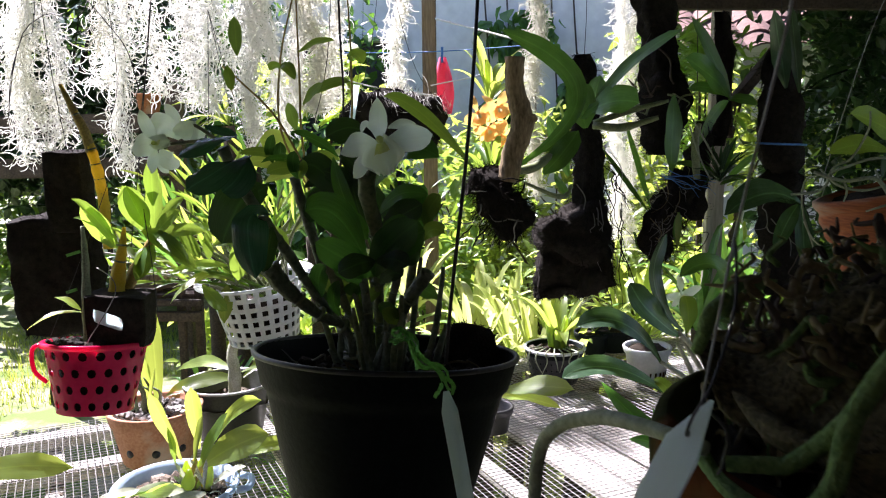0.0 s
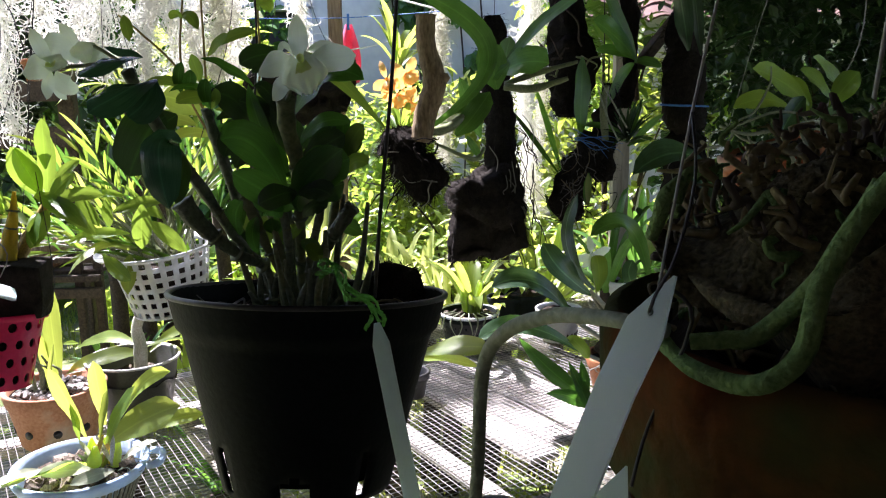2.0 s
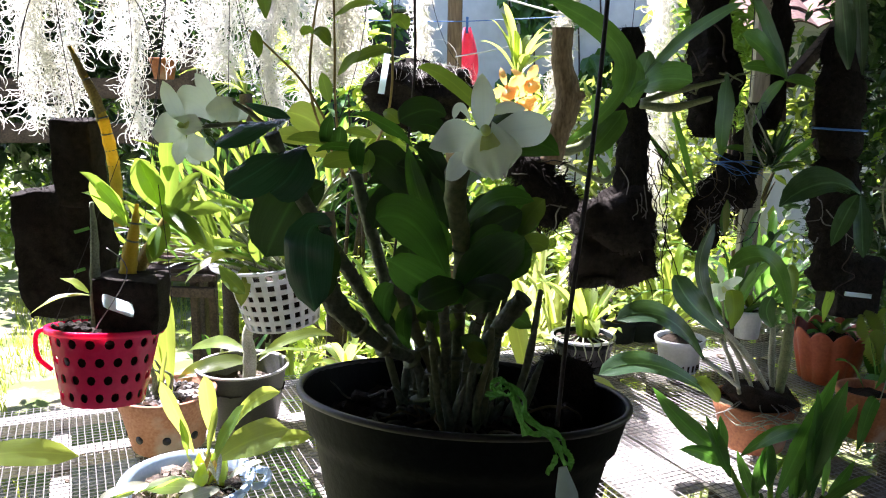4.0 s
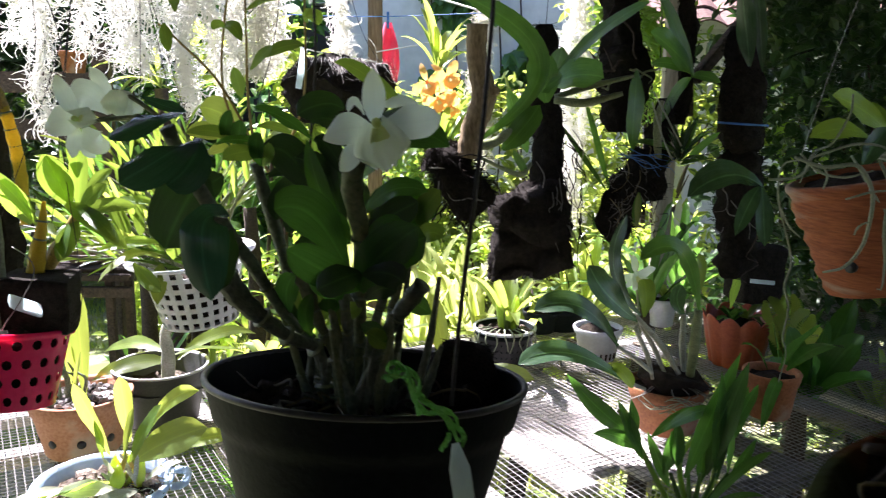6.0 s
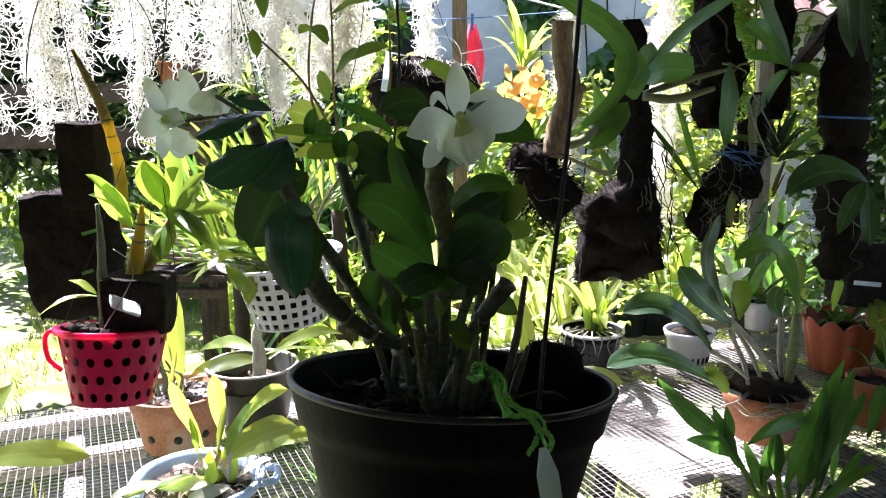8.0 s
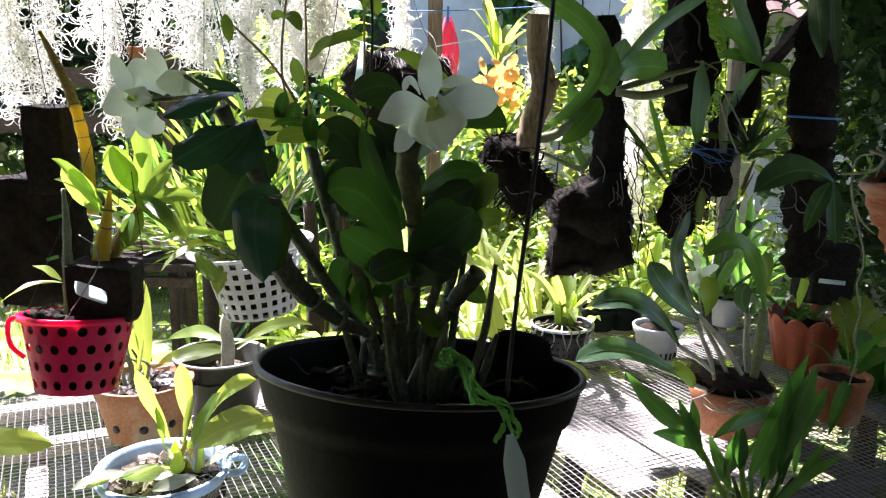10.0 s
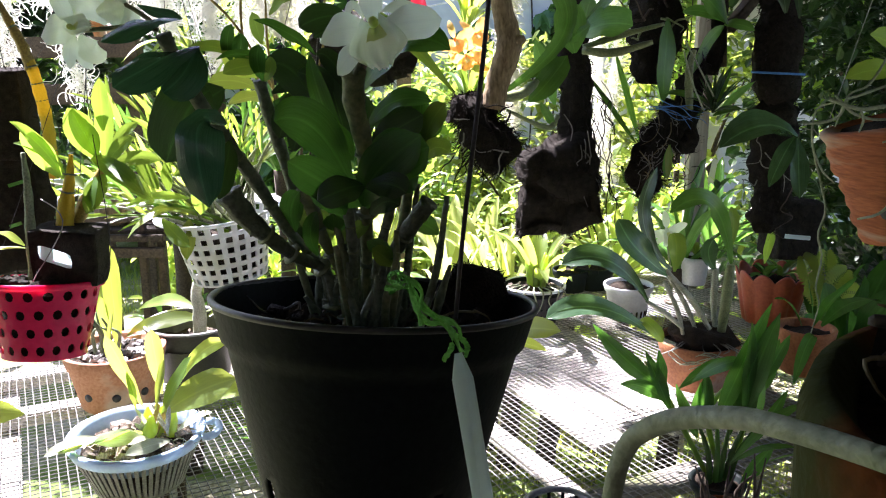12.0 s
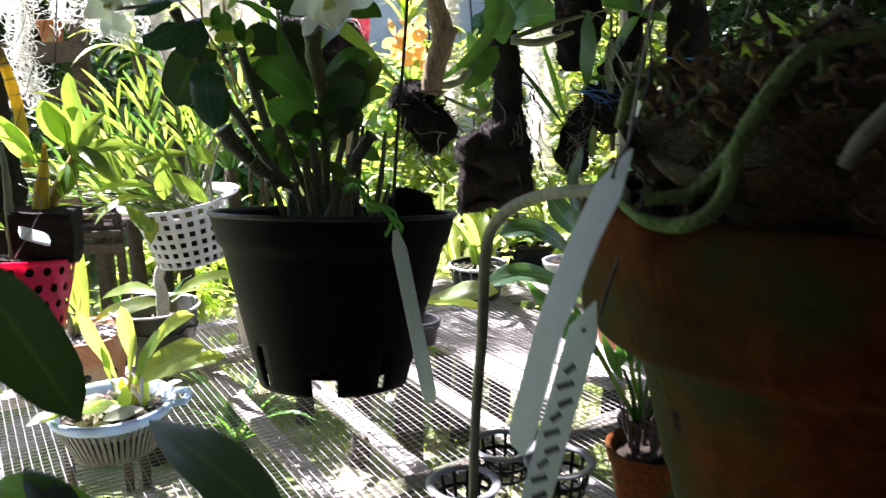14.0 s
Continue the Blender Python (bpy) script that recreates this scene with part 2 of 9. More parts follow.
WIRE = surface("dark_wire", (0.02, 0.02, 0.02), (0.06, 0.055, 0.05), 60, 0.5, 0.1, metal=0.4)
WIRE_GREY = surface("grey_wire", (0.20, 0.20, 0.19), (0.34, 0.34, 0.32), 60, 0.6, 0.1)
GALV = surface("galvanised_wire", (0.135, 0.135, 0.122), (0.27, 0.27, 0.25), 40, 0.55, 0.1)
TAG = surface("white_plastic_tag", (0.80, 0.87, 0.88), (0.88, 0.94, 0.95), 30, 0.35, 0.05, spots=(0.50, 0.54, 0.52), spot_scale=40, spot_at=0.76, through_light=(0.86, 0.98, 0.98), share=0.70)
FOIL = surface("green_foil", (0.06, 0.30, 0.05), (0.30, 0.72, 0.20), 80, 0.14, 0.4, metal=0.5, through_light=(0.30, 0.80, 0.15), share=0.3)
CORD_BLUE = surface("blue_cord", (0.03, 0.12, 0.42), (0.10, 0.30, 0.65), 60, 0.6, 0.2)
CORD_WHITE = surface("white_cord", (0.6, 0.6, 0.6), (0.8, 0.8, 0.8), 60, 0.6, 0.2)
INK = surface("dark_ink", (0.07, 0.09, 0.08), (0.20, 0.22, 0.20), 60, 0.7, 0.05)
MOSS = surface("spanish_moss", (0.52, 0.52, 0.43), (0.76, 0.75, 0.66), 30, 0.9, 0.2, through_light=(0.90, 0.90, 0.82), share=0.5)
# duller copy of MOSS with the ropes' own shade in its colour
MOSS_SHADED = surface("shaded_moss_rope", (0.36, 0.35, 0.25), (0.58, 0.57, 0.44), 30, 0.9, 0.2, through_light=(0.70, 0.70, 0.58), share=0.4)
PAINT = surface("house_paint", (0.60, 0.60, 0.58), (0.72, 0.72, 0.70), 1.5, 0.8, 0.2, spots=(0.50, 0.49, 0.45), spot_scale=1.2, spot_at=0.66)
TILE = surface("roof_tile", (0.13, 0.068, 0.054), (0.23, 0.135, 0.108), 4, 0.85, 0.5, random_value=0.3)
# near-black colour that stands for shade inside openings
INNER_SHADE = surface("inner_shade", (0.012, 0.012, 0.014), (0.03, 0.03, 0.032), 3, 0.4, 0.1)
CLOTH = surface("pink_cloth", (0.74, 0.09, 0.17), (0.86, 0.17, 0.27), 30, 0.85, 0.3, through_light=(0.9, 0.15, 0.25), share=0.35)
GRASS = leaf_surface("grass_blade", (0.07, 0.12, 0.02), (0.17, 0.22, 0.05), (0.42, 0.50, 0.06), 0.45, rib=1.0)
EARTH = surface("garden_earth", (0.12, 0.115, 0.055), (0.36, 0.34, 0.24), 5, 0.95, 0.8, fine=14, spots=(0.10, 0.15, 0.03), spot_scale=3, spot_at=0.5)
FLOOR_DIM = surface("dim_floor_slab", (0.09, 0.08, 0.06), (0.22, 0.20, 0.15), 4, 0.9, 0.6)
NET = surface("shade_cover", (0.03, 0.035, 0.03), (0.06, 0.065, 0.06), 10, 0.9, 0.2)


# ---- making of things ----
HOME = {}


def thing(name, at, label, category, group="", kind=""):
    ob = new(name)
    ob.location = at
    ob.empty_display_size = 0.02
    HOME[ob.name] = Vector(at)
    return tagged(ob, label, category, group, kind)


def part(name, bm, material, parent=None, label="", smooth=True):
    """One mesh, drawn in the world's metres, hung under a thing or under one of its parts."""
    me = bpy.data.meshes.new(name)
    bm.to_mesh(me)
    bm.free()
    ob = new(name, me)
    home = HOME[parent.name] if parent else Vector((0, 0, 0))
    if parent:
        me.transform(Matrix.Translation(-home))
        ob.parent = parent
    HOME[ob.name] = home
    me.materials.append(material)
    if smooth:
        me.polygons.foreach_set("use_smooth", [True] * len(me.polygons))
    return tagged(ob, label)


def spline(points, n):
    """n + 1 points along a smooth curve through the given ones."""
    p = [Vector(q) for q in points]
    p = [p[0] * 2 - p[1], *p, p[-1] * 2 - p[-2]]
    out, k = [], len(p) - 3
    for i in range(n + 1):
        f = i / n * k
        a = min(int(f), k - 1)
        t = f - a
        p0, p1, p2, p3 = p[a : a + 4]
        out.append(0.5 * (2 * p1 + (p2 - p0) * t + (2 * p0 - 5 * p1 + 4 * p2 - p3) * t * t + (3 * p1 - p0 - 3 * p2 + p3) * t**3))
    return out


def tube(points, radii, n=10, sides=8, bm=None, rings=0.0):
    """A round stem along a smooth curve; radii: one for each given point, or a single one. rings: swelling at the joints of a cane."""
    bm = bm or bmesh.new()
    if isinstance(radii, (int, float)):
        radii = [radii] * len(points)
    line = spline(points, n)
    rows, side = [], None
    for i, p in enumerate(line):
        d = (line[min(i + 1, n)] - line[max(i - 1, 0)]).normalized()
        if side is None:
            side = d.orthogonal().normalized()
        side = (side - d * side.dot(d)).normalized()
        other = d.cross(side)
        f = i / n * (len(radii) - 1)
        a = min(int(f), len(radii) - 2)
        r = radii[a] + (radii[a + 1] - radii[a]) * (f - a)
        r *= 1 + (rings if i % 3 == 0 else 0)
        rows.append([bm.verts.new(p + (side * math.cos(2 * math.pi * k / sides) + other * math.sin(2 * math.pi * k / sides)) * r) for k in range(sides)])
    for a, b in zip(rows, rows[1:]):
        for k in range(sides):
            bm.faces.new((a[k], a[(k + 1) % sides], b[(k + 1) % sides], b[k]))
    bm.faces.new(rows[0][::-1])
    bm.faces.new(rows[-1])
    return bm


def blade(base, tip, width, arch=0.12, hint=(0, -0.6, 0.8), fold=0.18, n=8, bm=None, wide_at=0.45, blunt=0.25, curl=0.0, twist=0.0, mid=None):
    """A leaf from base to tip: arched upwards by a share of its length, folded along its midrib; wide_at: where it is widest."""
    bm = bm or bmesh.new()
    uv = bm.loops.layers.uv.verify()
    base, tip = Vector(base), Vector(tip)
    far = (tip - base).length
    ctrl = Vector(mid) * 2 - (base + tip) / 2 if mid else (base + tip) / 2 + Vector((0, 0, arch * far * 2))
    rows = []
    hint = Vector(hint).normalized()
    cuts = (-1, -0.55, 0, 0.55, 1)
    for i in range(n + 1):
        t = i / n
        p = base * (1 - t) ** 2 + ctrl * 2 * t * (1 - t) + tip * t * t
        d = ((ctrl - base) * (1 - t) + (tip - ctrl) * t).normalized()
        if d.length < 0.1:
            d = (tip - base).normalized()
        up = hint - d * hint.dot(d)
        up = up.normalized() if up.length > 0.05 else d.orthogonal().normalized()
        if twist:
            up = Matrix.Rotation(twist * t, 3, d) @ up
        side = d.cross(up)
        if t < wide_at:
            w = 0.14 + 0.86 * math.sin(t / wide_at * math.pi / 2) ** 1.1
        else:
            s = (t - wide_at) / (1 - wide_at)
            w = max(0.02, (1 - s ** (2 + 4 * blunt)) ** (0.5 + 0.5 * (1 - blunt)))
        w *= width / 2
        row = []
        for c in cuts:
            lift = fold * abs(c) * w + curl * c * c * w + 0.05 * w * math.sin(7 * t + 5 * c) + 0.13 * w * c * c * math.sin(11 * t + 3 * c + 60 * base.x)
            row.append(bm.verts.new(p + side * c * w + up * lift))
        rows.append(row)
    for i, (a, b) in enumerate(zip(rows, rows[1:])):
        for k in range(4):
            f = bm.faces.new((a[k], a[k + 1], b[k + 1], b[k]))
            for loop, (u, v) in zip(f.loops, ((k, i), (k + 1, i), (k + 1, i + 1), (k, i + 1))):
                loop[uv].uv = (0.5 + cuts[u] / 2, v / n)
    return bm


def lathe(profile, centre, seg=40, wobble=0.0, bm=None, tilt=None):
    """A turned body: (radius, height) pairs round an upright axis through centre; tilt: a turn about that centre."""
    bm = bm or bmesh.new()
    rows = []
    for r, z in profile:
        row = []
        for k in range(seg):
            a = 2 * math.pi * k / seg
            rr = r * (1 + wobble * noise.noise((math.cos(a) * 2, math.sin(a) * 2, z * 12)))
            p = Vector((rr * math.cos(a), rr * math.sin(a), z))
            row.append(bm.verts.new((tilt @ p if tilt else p) + Vector(centre)))
        rows.append(row)
    for a, b in zip(rows, rows[1:]):
        for k in range(seg):
            bm.faces.new((a[k], a[(k + 1) % seg], b[(k + 1) % seg], b[k]))
    return bm


def vessel(top, bottom, height, wall=0.004, lip=0.006, lip_height=0.02):
    """The outline of a pot from the middle of its foot, up the outside, over the lip and down the inside."""
    neck = bottom + (top - bottom) * (1 - lip_height / height)
    return [(0.001, 0), (bottom * 0.96, 0), (bottom, 0.004), (neck - 0.001, height - lip_height - 0.004), (neck + lip * 0.8, height - lip_height), (top + lip, height - 0.003), (top + lip * 0.6, height), (top + lip * 0.2 - wall * 0.5, height), (top - wall, height - 0.004), (bottom - wall, wall + 0.003), (0.001, wall + 0.002)]


def disc_soil(r, centre, lump=0.008, seg=24, tilt=None):
    """A heaped, lumpy filling."""
    bm = bmesh.new()
    rows = [[bm.verts.new(Vector(centre) + (tilt or Matrix.Identity(3)) @ Vector((0, 0, lump)))]]
    for i in range(1, 7):
        rows.append([])
        for k in range(seg):
            a, q = 2 * math.pi * k / seg, r * i / 6
            p = Vector((q * math.cos(a), q * math.sin(a), 0))
            p.z = lump * (1 - i / 6) + lump * 1.6 * noise.noise(Vector((p.x * 60, p.y * 60, centre[0] * 9)))
            rows[-1].append(bm.verts.new(Vector(centre) + (tilt @ p if tilt else p)))
    for k in range(seg):
        bm.faces.new((rows[0][0], rows[1][k], rows[1][(k + 1) % seg]))
    for a, b in zip(rows[1:], rows[2:]):
        for k in range(seg):
            bm.faces.new((a[k], b[k], b[(k + 1) % seg], a[(k + 1) % seg]))
    return bm


def chip(at, size, rnd, bm=None):
    """A broken, flattish piece of bark or stone."""
    bm = bm or bmesh.new()
    turn = Euler((rnd.uniform(-0.7, 0.7), rnd.uniform(-0.7, 0.7), rnd.uniform(0, 6.3))).to_matrix()
    v = []
    for k in range(6):
        a = k * math.pi / 3
        v.append((math.cos(a) * rnd.uniform(0.35, 0.6), math.sin(a) * rnd.uniform(0.3, 0.45)))
    low = [bm.verts.new(Vector(at) + turn @ Vector((x * size, y * size, -0.12 * size))) for x, y in v]
    high = [bm.verts.new(Vector(at) + turn @ Vector((x * size * 0.8, y * size * 0.8, rnd.uniform(0.06, 0.2) * size))) for x, y in v]
    bm.faces.new(low[::-1])
    bm.faces.new(high)
    for k in range(6):
        bm.faces.new((low[k], low[(k + 1) % 6], high[(k + 1) % 6], high[k]))
    return bm


def chips(parent, centre, r, count, size, material, name="bark_chip", seed=1):
    rnd = random.Random(seed)
    for _ in range(count):
        a, q = rnd.uniform(0, 6.3), r * math.sqrt(rnd.random())
        part(name, chip((centre[0] + q * math.cos(a), centre[1] + q * math.sin(a), centre[2] + rnd.uniform(0, 0.006)), size * rnd.uniform(0.6, 1.3), rnd), material, parent, smooth=False)


def sieve(r_low, r_high, height, centre, cols, rows, hole, wall=0.0022, square=False, z0=0.0, stagger=False):
    """A basket wall with real holes between two radii."""
    bm = bmesh.new()
    n = 8
    ring = [(1, 0), (1, 1), (0, 1), (-1, 1), (-1, 0), (-1, -1), (0, -1), (1, -1)]

    def point(col, row, inner):
        t = row / rows
        r = r_low + (r_high - r_low) * t - (wall if inner else 0)
        a = 2 * math.pi * col / cols
        return bm.verts.new(Vector(centre) + Vector((r * math.cos(a), r * math.sin(a), z0 + height * t)))

    for c in range(cols):
        for q in range(rows):
            shift = 0.5 * (q % 2) if stagger else 0
            loops = []
            for inner in (0, 1):
                edge, hol = [], []
                for x, y in ring:
                    edge.append(point(c + shift + 0.5 + x / 2, q + 0.5 + y / 2, inner))
                    if square:
                        hx, hy = x * hole / 2, y * hole / 2
                    else:
                        s = 1 if x == 0 or y == 0 else 0.72
                        hx, hy = x * hole / 2 * s, y * hole / 2 * s
                    hol.append(point(c + shift + 0.5 + hx, q + 0.5 + hy, inner))
                loops.append((edge, hol))
                for k in range(n):
                    f = (edge[k], edge[(k + 1) % n], hol[(k + 1) % n], hol[k])
                    bm.faces.new(f if not inner else f[::-1])
            for k in range(n):
                bm.faces.new((loops[0][1][k], loops[0][1][(k + 1) % n], loops[1][1][(k + 1) % n], loops[1][1][k]))
    bmesh.ops.remove_doubles(bm, verts=bm.verts, dist=0.0002)
    return bm


def ring_lip(r, z, centre, thick=0.004, tall=0.006, seg=48):
    return lathe([(r - thick, z), (r + thick, z), (r + thick, z + tall), (r - thick, z + tall), (r - thick, z)], centre, seg)


def block(centre, size, turn=(0, 0, 0), rough=0.006, hairs=0, hair=0.012, seed=1, cells=14, taper=1.0, rounding=0.5, shear=0.0):
    """A ragged block of fern fibre or wood, with fibres that stand off it."""
    rnd = random.Random(seed)
    bm = bmesh.new()
    bmesh.ops.create_cube(bm, size=1)
    bmesh.ops.subdivide_edges(bm, edges=bm.edges, cuts=cells, use_grid_fill=True)
    rot = Euler([radians(a) for a in turn]).to_matrix()
    for v in bm.verts:
        k = 1 + (taper - 1) * (v.co.z + 0.5)
        c = v.co * 2
        ball = Vector((c.x * math.sqrt(1 - c.y * c.y / 2 - c.z * c.z / 2 + c.y * c.y * c.z * c.z / 3), c.y * math.sqrt(1 - c.z * c.z / 2 - c.x * c.x / 2 + c.z * c.z * c.x * c.x / 3), c.z * math.sqrt(1 - c.x * c.x / 2 - c.y * c.y / 2 + c.x * c.x * c.y * c.y / 3))) * 0.62
        v.co = v.co * (1 - rounding) + ball * rounding
        v.co.x += shear * v.co.z
        p = Vector((v.co.x * size[0] * k, v.co.y * size[1] * k, v.co.z * size[2]))
        q = p * 26 + Vector((seed * 3.1, 0, 0))
        p += Vector((noise.noise(q), noise.noise(q + Vector((9, 0, 0))), noise.noise(q + Vector((0, 9, 0))))) * rough * 1.8
        q = q * 0.3
        p += Vector((noise.noise(q), noise.noise(q + Vector((9, 0, 0))), noise.noise(q + Vector((0, 9, 0))))) * rough * 2.5
        v.co = Vector(centre) + rot @ p
    spots = [v.co.copy() for v in bm.verts]
    mid = Vector(centre)
    for _ in range(hairs):
        p = rnd.choice(spots)
        out = (p - mid).normalized() + Vector((rnd.uniform(-0.8, 0.8), rnd.uniform(-0.8, 0.8), rnd.uniform(-1.0, 0.4)))
        q = p + out.normalized() * hair * rnd.uniform(0.4, 1.2)
        s = out.orthogonal().normalized() * 0.0006
        bm.faces.new([bm.verts.new(p - s), bm.verts.new(p + s), bm.verts.new(q)])
    return bm


def log(points, radii, seed=1, flat=0.75, rough=0.012, hairs=300, hair=0.02, n=44, sides=18):
    """A rounded length of fern trunk: lumpy, furrowed along its length, with loose fibres."""
    rnd = random.Random(seed)
    bm = tube(points, radii, n, sides)
    line = spline(points, n)
    bm.verts.ensure_lookup_table()
    spots = []
    for i in range(n + 1):
        end = min(1.0, 0.55 + 0.15 * min(i, n - i))
        for k in range(sides):
            v = bm.verts[i * sides + k]
            o = v.co - line[i]
            a = 2 * math.pi * k / sides
            q = Vector((math.cos(a) * 2.2, math.sin(a) * 2.2, line[i].z * 9 + seed * 3.7))
            g = Vector((math.cos(a) * 6, math.sin(a) * 6, line[i].z * 30 + seed))
            o = o * end + o.normalized() * (rough * 2.0 * noise.noise(q) + rough * 1.2 * noise.noise(g))
            o.y *= flat
            v.co = line[i] + o
            spots.append((v.co.copy(), o.normalized()))
    for _ in range(hairs):
        p, o = rnd.choice(spots)
        out = o * 0.7 + Vector((rnd.uniform(-0.6, 0.6), rnd.uniform(-0.6, 0.6), rnd.uniform(-1.2, 0.3)))
        q = p + out.normalized() * hair * rnd.uniform(0.3, 1.2)
        w = out.orthogonal().normalized() * 0.0006
        m = (p + q) / 2 + o * hair * 0.25
        v = [bm.verts.new(c) for c in (p - w, p + w, m + w * 0.8, q, m - w * 0.8)]
        bm.faces.new(v)
    return bm


def bar(a, b, w, h, bm=None, up=(0, 0, 1), bevel=0.0):
    """A squared bar from a to b."""
    bm = bm or bmesh.new()
    a, b = Vector(a), Vector(b)
    d = (b - a).normalized()
    up = Vector(up)
    side = d.cross(up).normalized()
    up = side.cross(d)
    v = [[bm.verts.new(p + side * x * w / 2 + up * y * h / 2) for x, y in ((-1, -1), (1, -1), (1, 1), (-1, 1))] for p in (a, b)]
    bm.faces.new(v[0][::-1])
    bm.faces.new(v[1])
    for k in range(4):
        bm.faces.new((v[0][k], v[0][(k + 1) % 4], v[1][(k + 1) % 4], v[1][k]))
    if bevel:
        bmesh.ops.bevel(bm, geom=bm.edges[:], offset=bevel, segments=2, affect="EDGES")
    return bm


def wander(parent, start, end, r, rnd, material, name="root", loose=0.25):
    """A thin root that strays between two points."""
    a, b = Vector(start), Vector(end)
    far = (b - a).length
    pts = [a]
    off = Vector((0, 0, 0))
    for k in range(1, 6):
        off = off * 0.6 + Vector((rnd.gauss(0, 1), rnd.gauss(0, 0.6), rnd.gauss(0, 1))) * far * loose * 0.25
        pts.append(a + (b - a) * k / 5 + off)
    return part(name, tube(pts, [r * 0.9, r, r * 0.9, r * 0.8, r * 0.6, r * 0.3], 18, 5), material, parent)


def leaves(parent, rows, material, name="leaf", **more):
    """Rows of base, tip, width, arch; each leaf is a part of its own."""
    rnd = random.Random(int(abs(rows[0][0][0]) * 1e4) + len(rows))
    hint = Vector(more.pop("hint", (0, -0.6, 0.8)))
    fold, stray = more.pop("fold", 0.18), more.pop("stray", 1.0)
    for base, tip, width, arch in rows:
        turned = hint.normalized() + Vector((rnd.uniform(-0.5, 0.5), rnd.uniform(-0.25, 0.25), rnd.uniform(-0.3, 0.45))) * stray
        part(name, blade(base, tip, width, arch, turned, fold * rnd.uniform(0.6, 1.6), twist=rnd.uniform(-0.5, 0.5) * stray, **more), material, parent)


def nodes(parent, points, r, count, material, name="node"):
    """Dark papery rings at the joints of a cane."""
    line = spline(points, count * 4)
    for i in range(2, count * 4 - 2, 4):
        d = (line[i + 1] - line[i - 1]).normalized() * r * 0.14
        rr = r * (1.0 if i < count * 3 else 0.75)
        part(name, tube([line[i] - d, line[i], line[i] + d], [rr * 1.0, rr * 1.10, rr * 1.0], 4, 9), material, parent)


def rosette(parent, centre, count, length, width, material, lift=(0.3, 1.1), seed=1, name="leaf", turn=(0, 360), droop=0.25, fold=0.35):
    """Strap leaves that spring from one point and arch outwards."""
    rnd = random.Random(seed)
    c = Vector(centre)
    for i in range(count):
        a = radians(turn[0] + (turn[1] - turn[0]) * (i + rnd.uniform(-0.3, 0.3)) / count)
        e = rnd.uniform(*lift)
        far = length * rnd.uniform(0.7, 1.15)
        tip = c + Vector((math.cos(a) * math.cos(e), math.sin(a) * math.cos(e), math.sin(e))) * far - Vector((0, 0, droop * far * math.cos(e)))
        hint = (-math.cos(a) * 0.4, -math.sin(a) * 0.4, 1)
        part(name, blade(c, tip, width * rnd.uniform(0.8, 1.2), 0.5 * droop + 0.06, hint, fold, 7, wide_at=0.35, blunt=0.1), material, parent)


def strands(parent, name, material, centre, spread, top, length, count, seed, thick=0.0009, curl=0.4, step=0.011, fall=0.16, label="", gather=0.0):
    """Curling grey threads that hang in a curtain; curl: how sharply a thread winds, fall: how strongly it is drawn down, gather: the share that keeps to the middle."""
    rnd = random.Random(seed)
    verts, faces = [], []
    for _ in range(count):
        x0 = centre[0] + rnd.gauss(0, spread[0])
        p = Vector((x0, centre[1] + rnd.gauss(0, spread[1]), top - rnd.random() ** 1.6 * length * 0.75))
        end = top - length * rnd.uniform(0.55, 1.0)
        d = Vector((rnd.gauss(0, 0.4), rnd.gauss(0, 0.4), -1)).normalized()
        axis = Vector((rnd.gauss(0, 0.4), rnd.gauss(0, 1), rnd.gauss(0, 0.4))).normalized()
        bend, last, r0 = rnd.uniform(0.4, 1.0) * curl, None, thick * rnd.uniform(0.6, 1.35)
        for i in range(420):
            if rnd.random() < 0.09:
                axis = (axis * 0.3 + Vector((rnd.gauss(0, 0.5), rnd.gauss(0, 1), rnd.gauss(0, 0.5)))).normalized()
                bend = rnd.uniform(0.2, 1.0) * curl
            d = (d + axis.cross(d) * bend + Vector(((x0 - p.x) * gather, 0, -fall))).normalized()
            p = p + d * step
            side = d.cross(Vector((0, 1, 0)))
            side = side.normalized() if side.length > 0.15 else Vector((1, 0, 0))
            r = r0 * (1.0 if p.z > end + 0.05 else 0.6)
            k = len(verts)
            verts += [p + side * r, p + Vector((0, -0.7 * r, 0)), p - side * r]
            if last is not None:
                faces += [(last, last + 1, k + 1, k), (last + 1, last + 2, k + 2, k + 1)]
            last = k
            if p.z < end:
                break
    me = bpy.data.meshes.new(name)
    me.from_pydata(verts, [], faces)
    me.materials.append(material)
    ob = new(name, me)
    if parent:
        me.transform(Matrix.Translation(-HOME[parent.name]))
        ob.parent = parent
    return tagged(ob, label, kind="stuff")


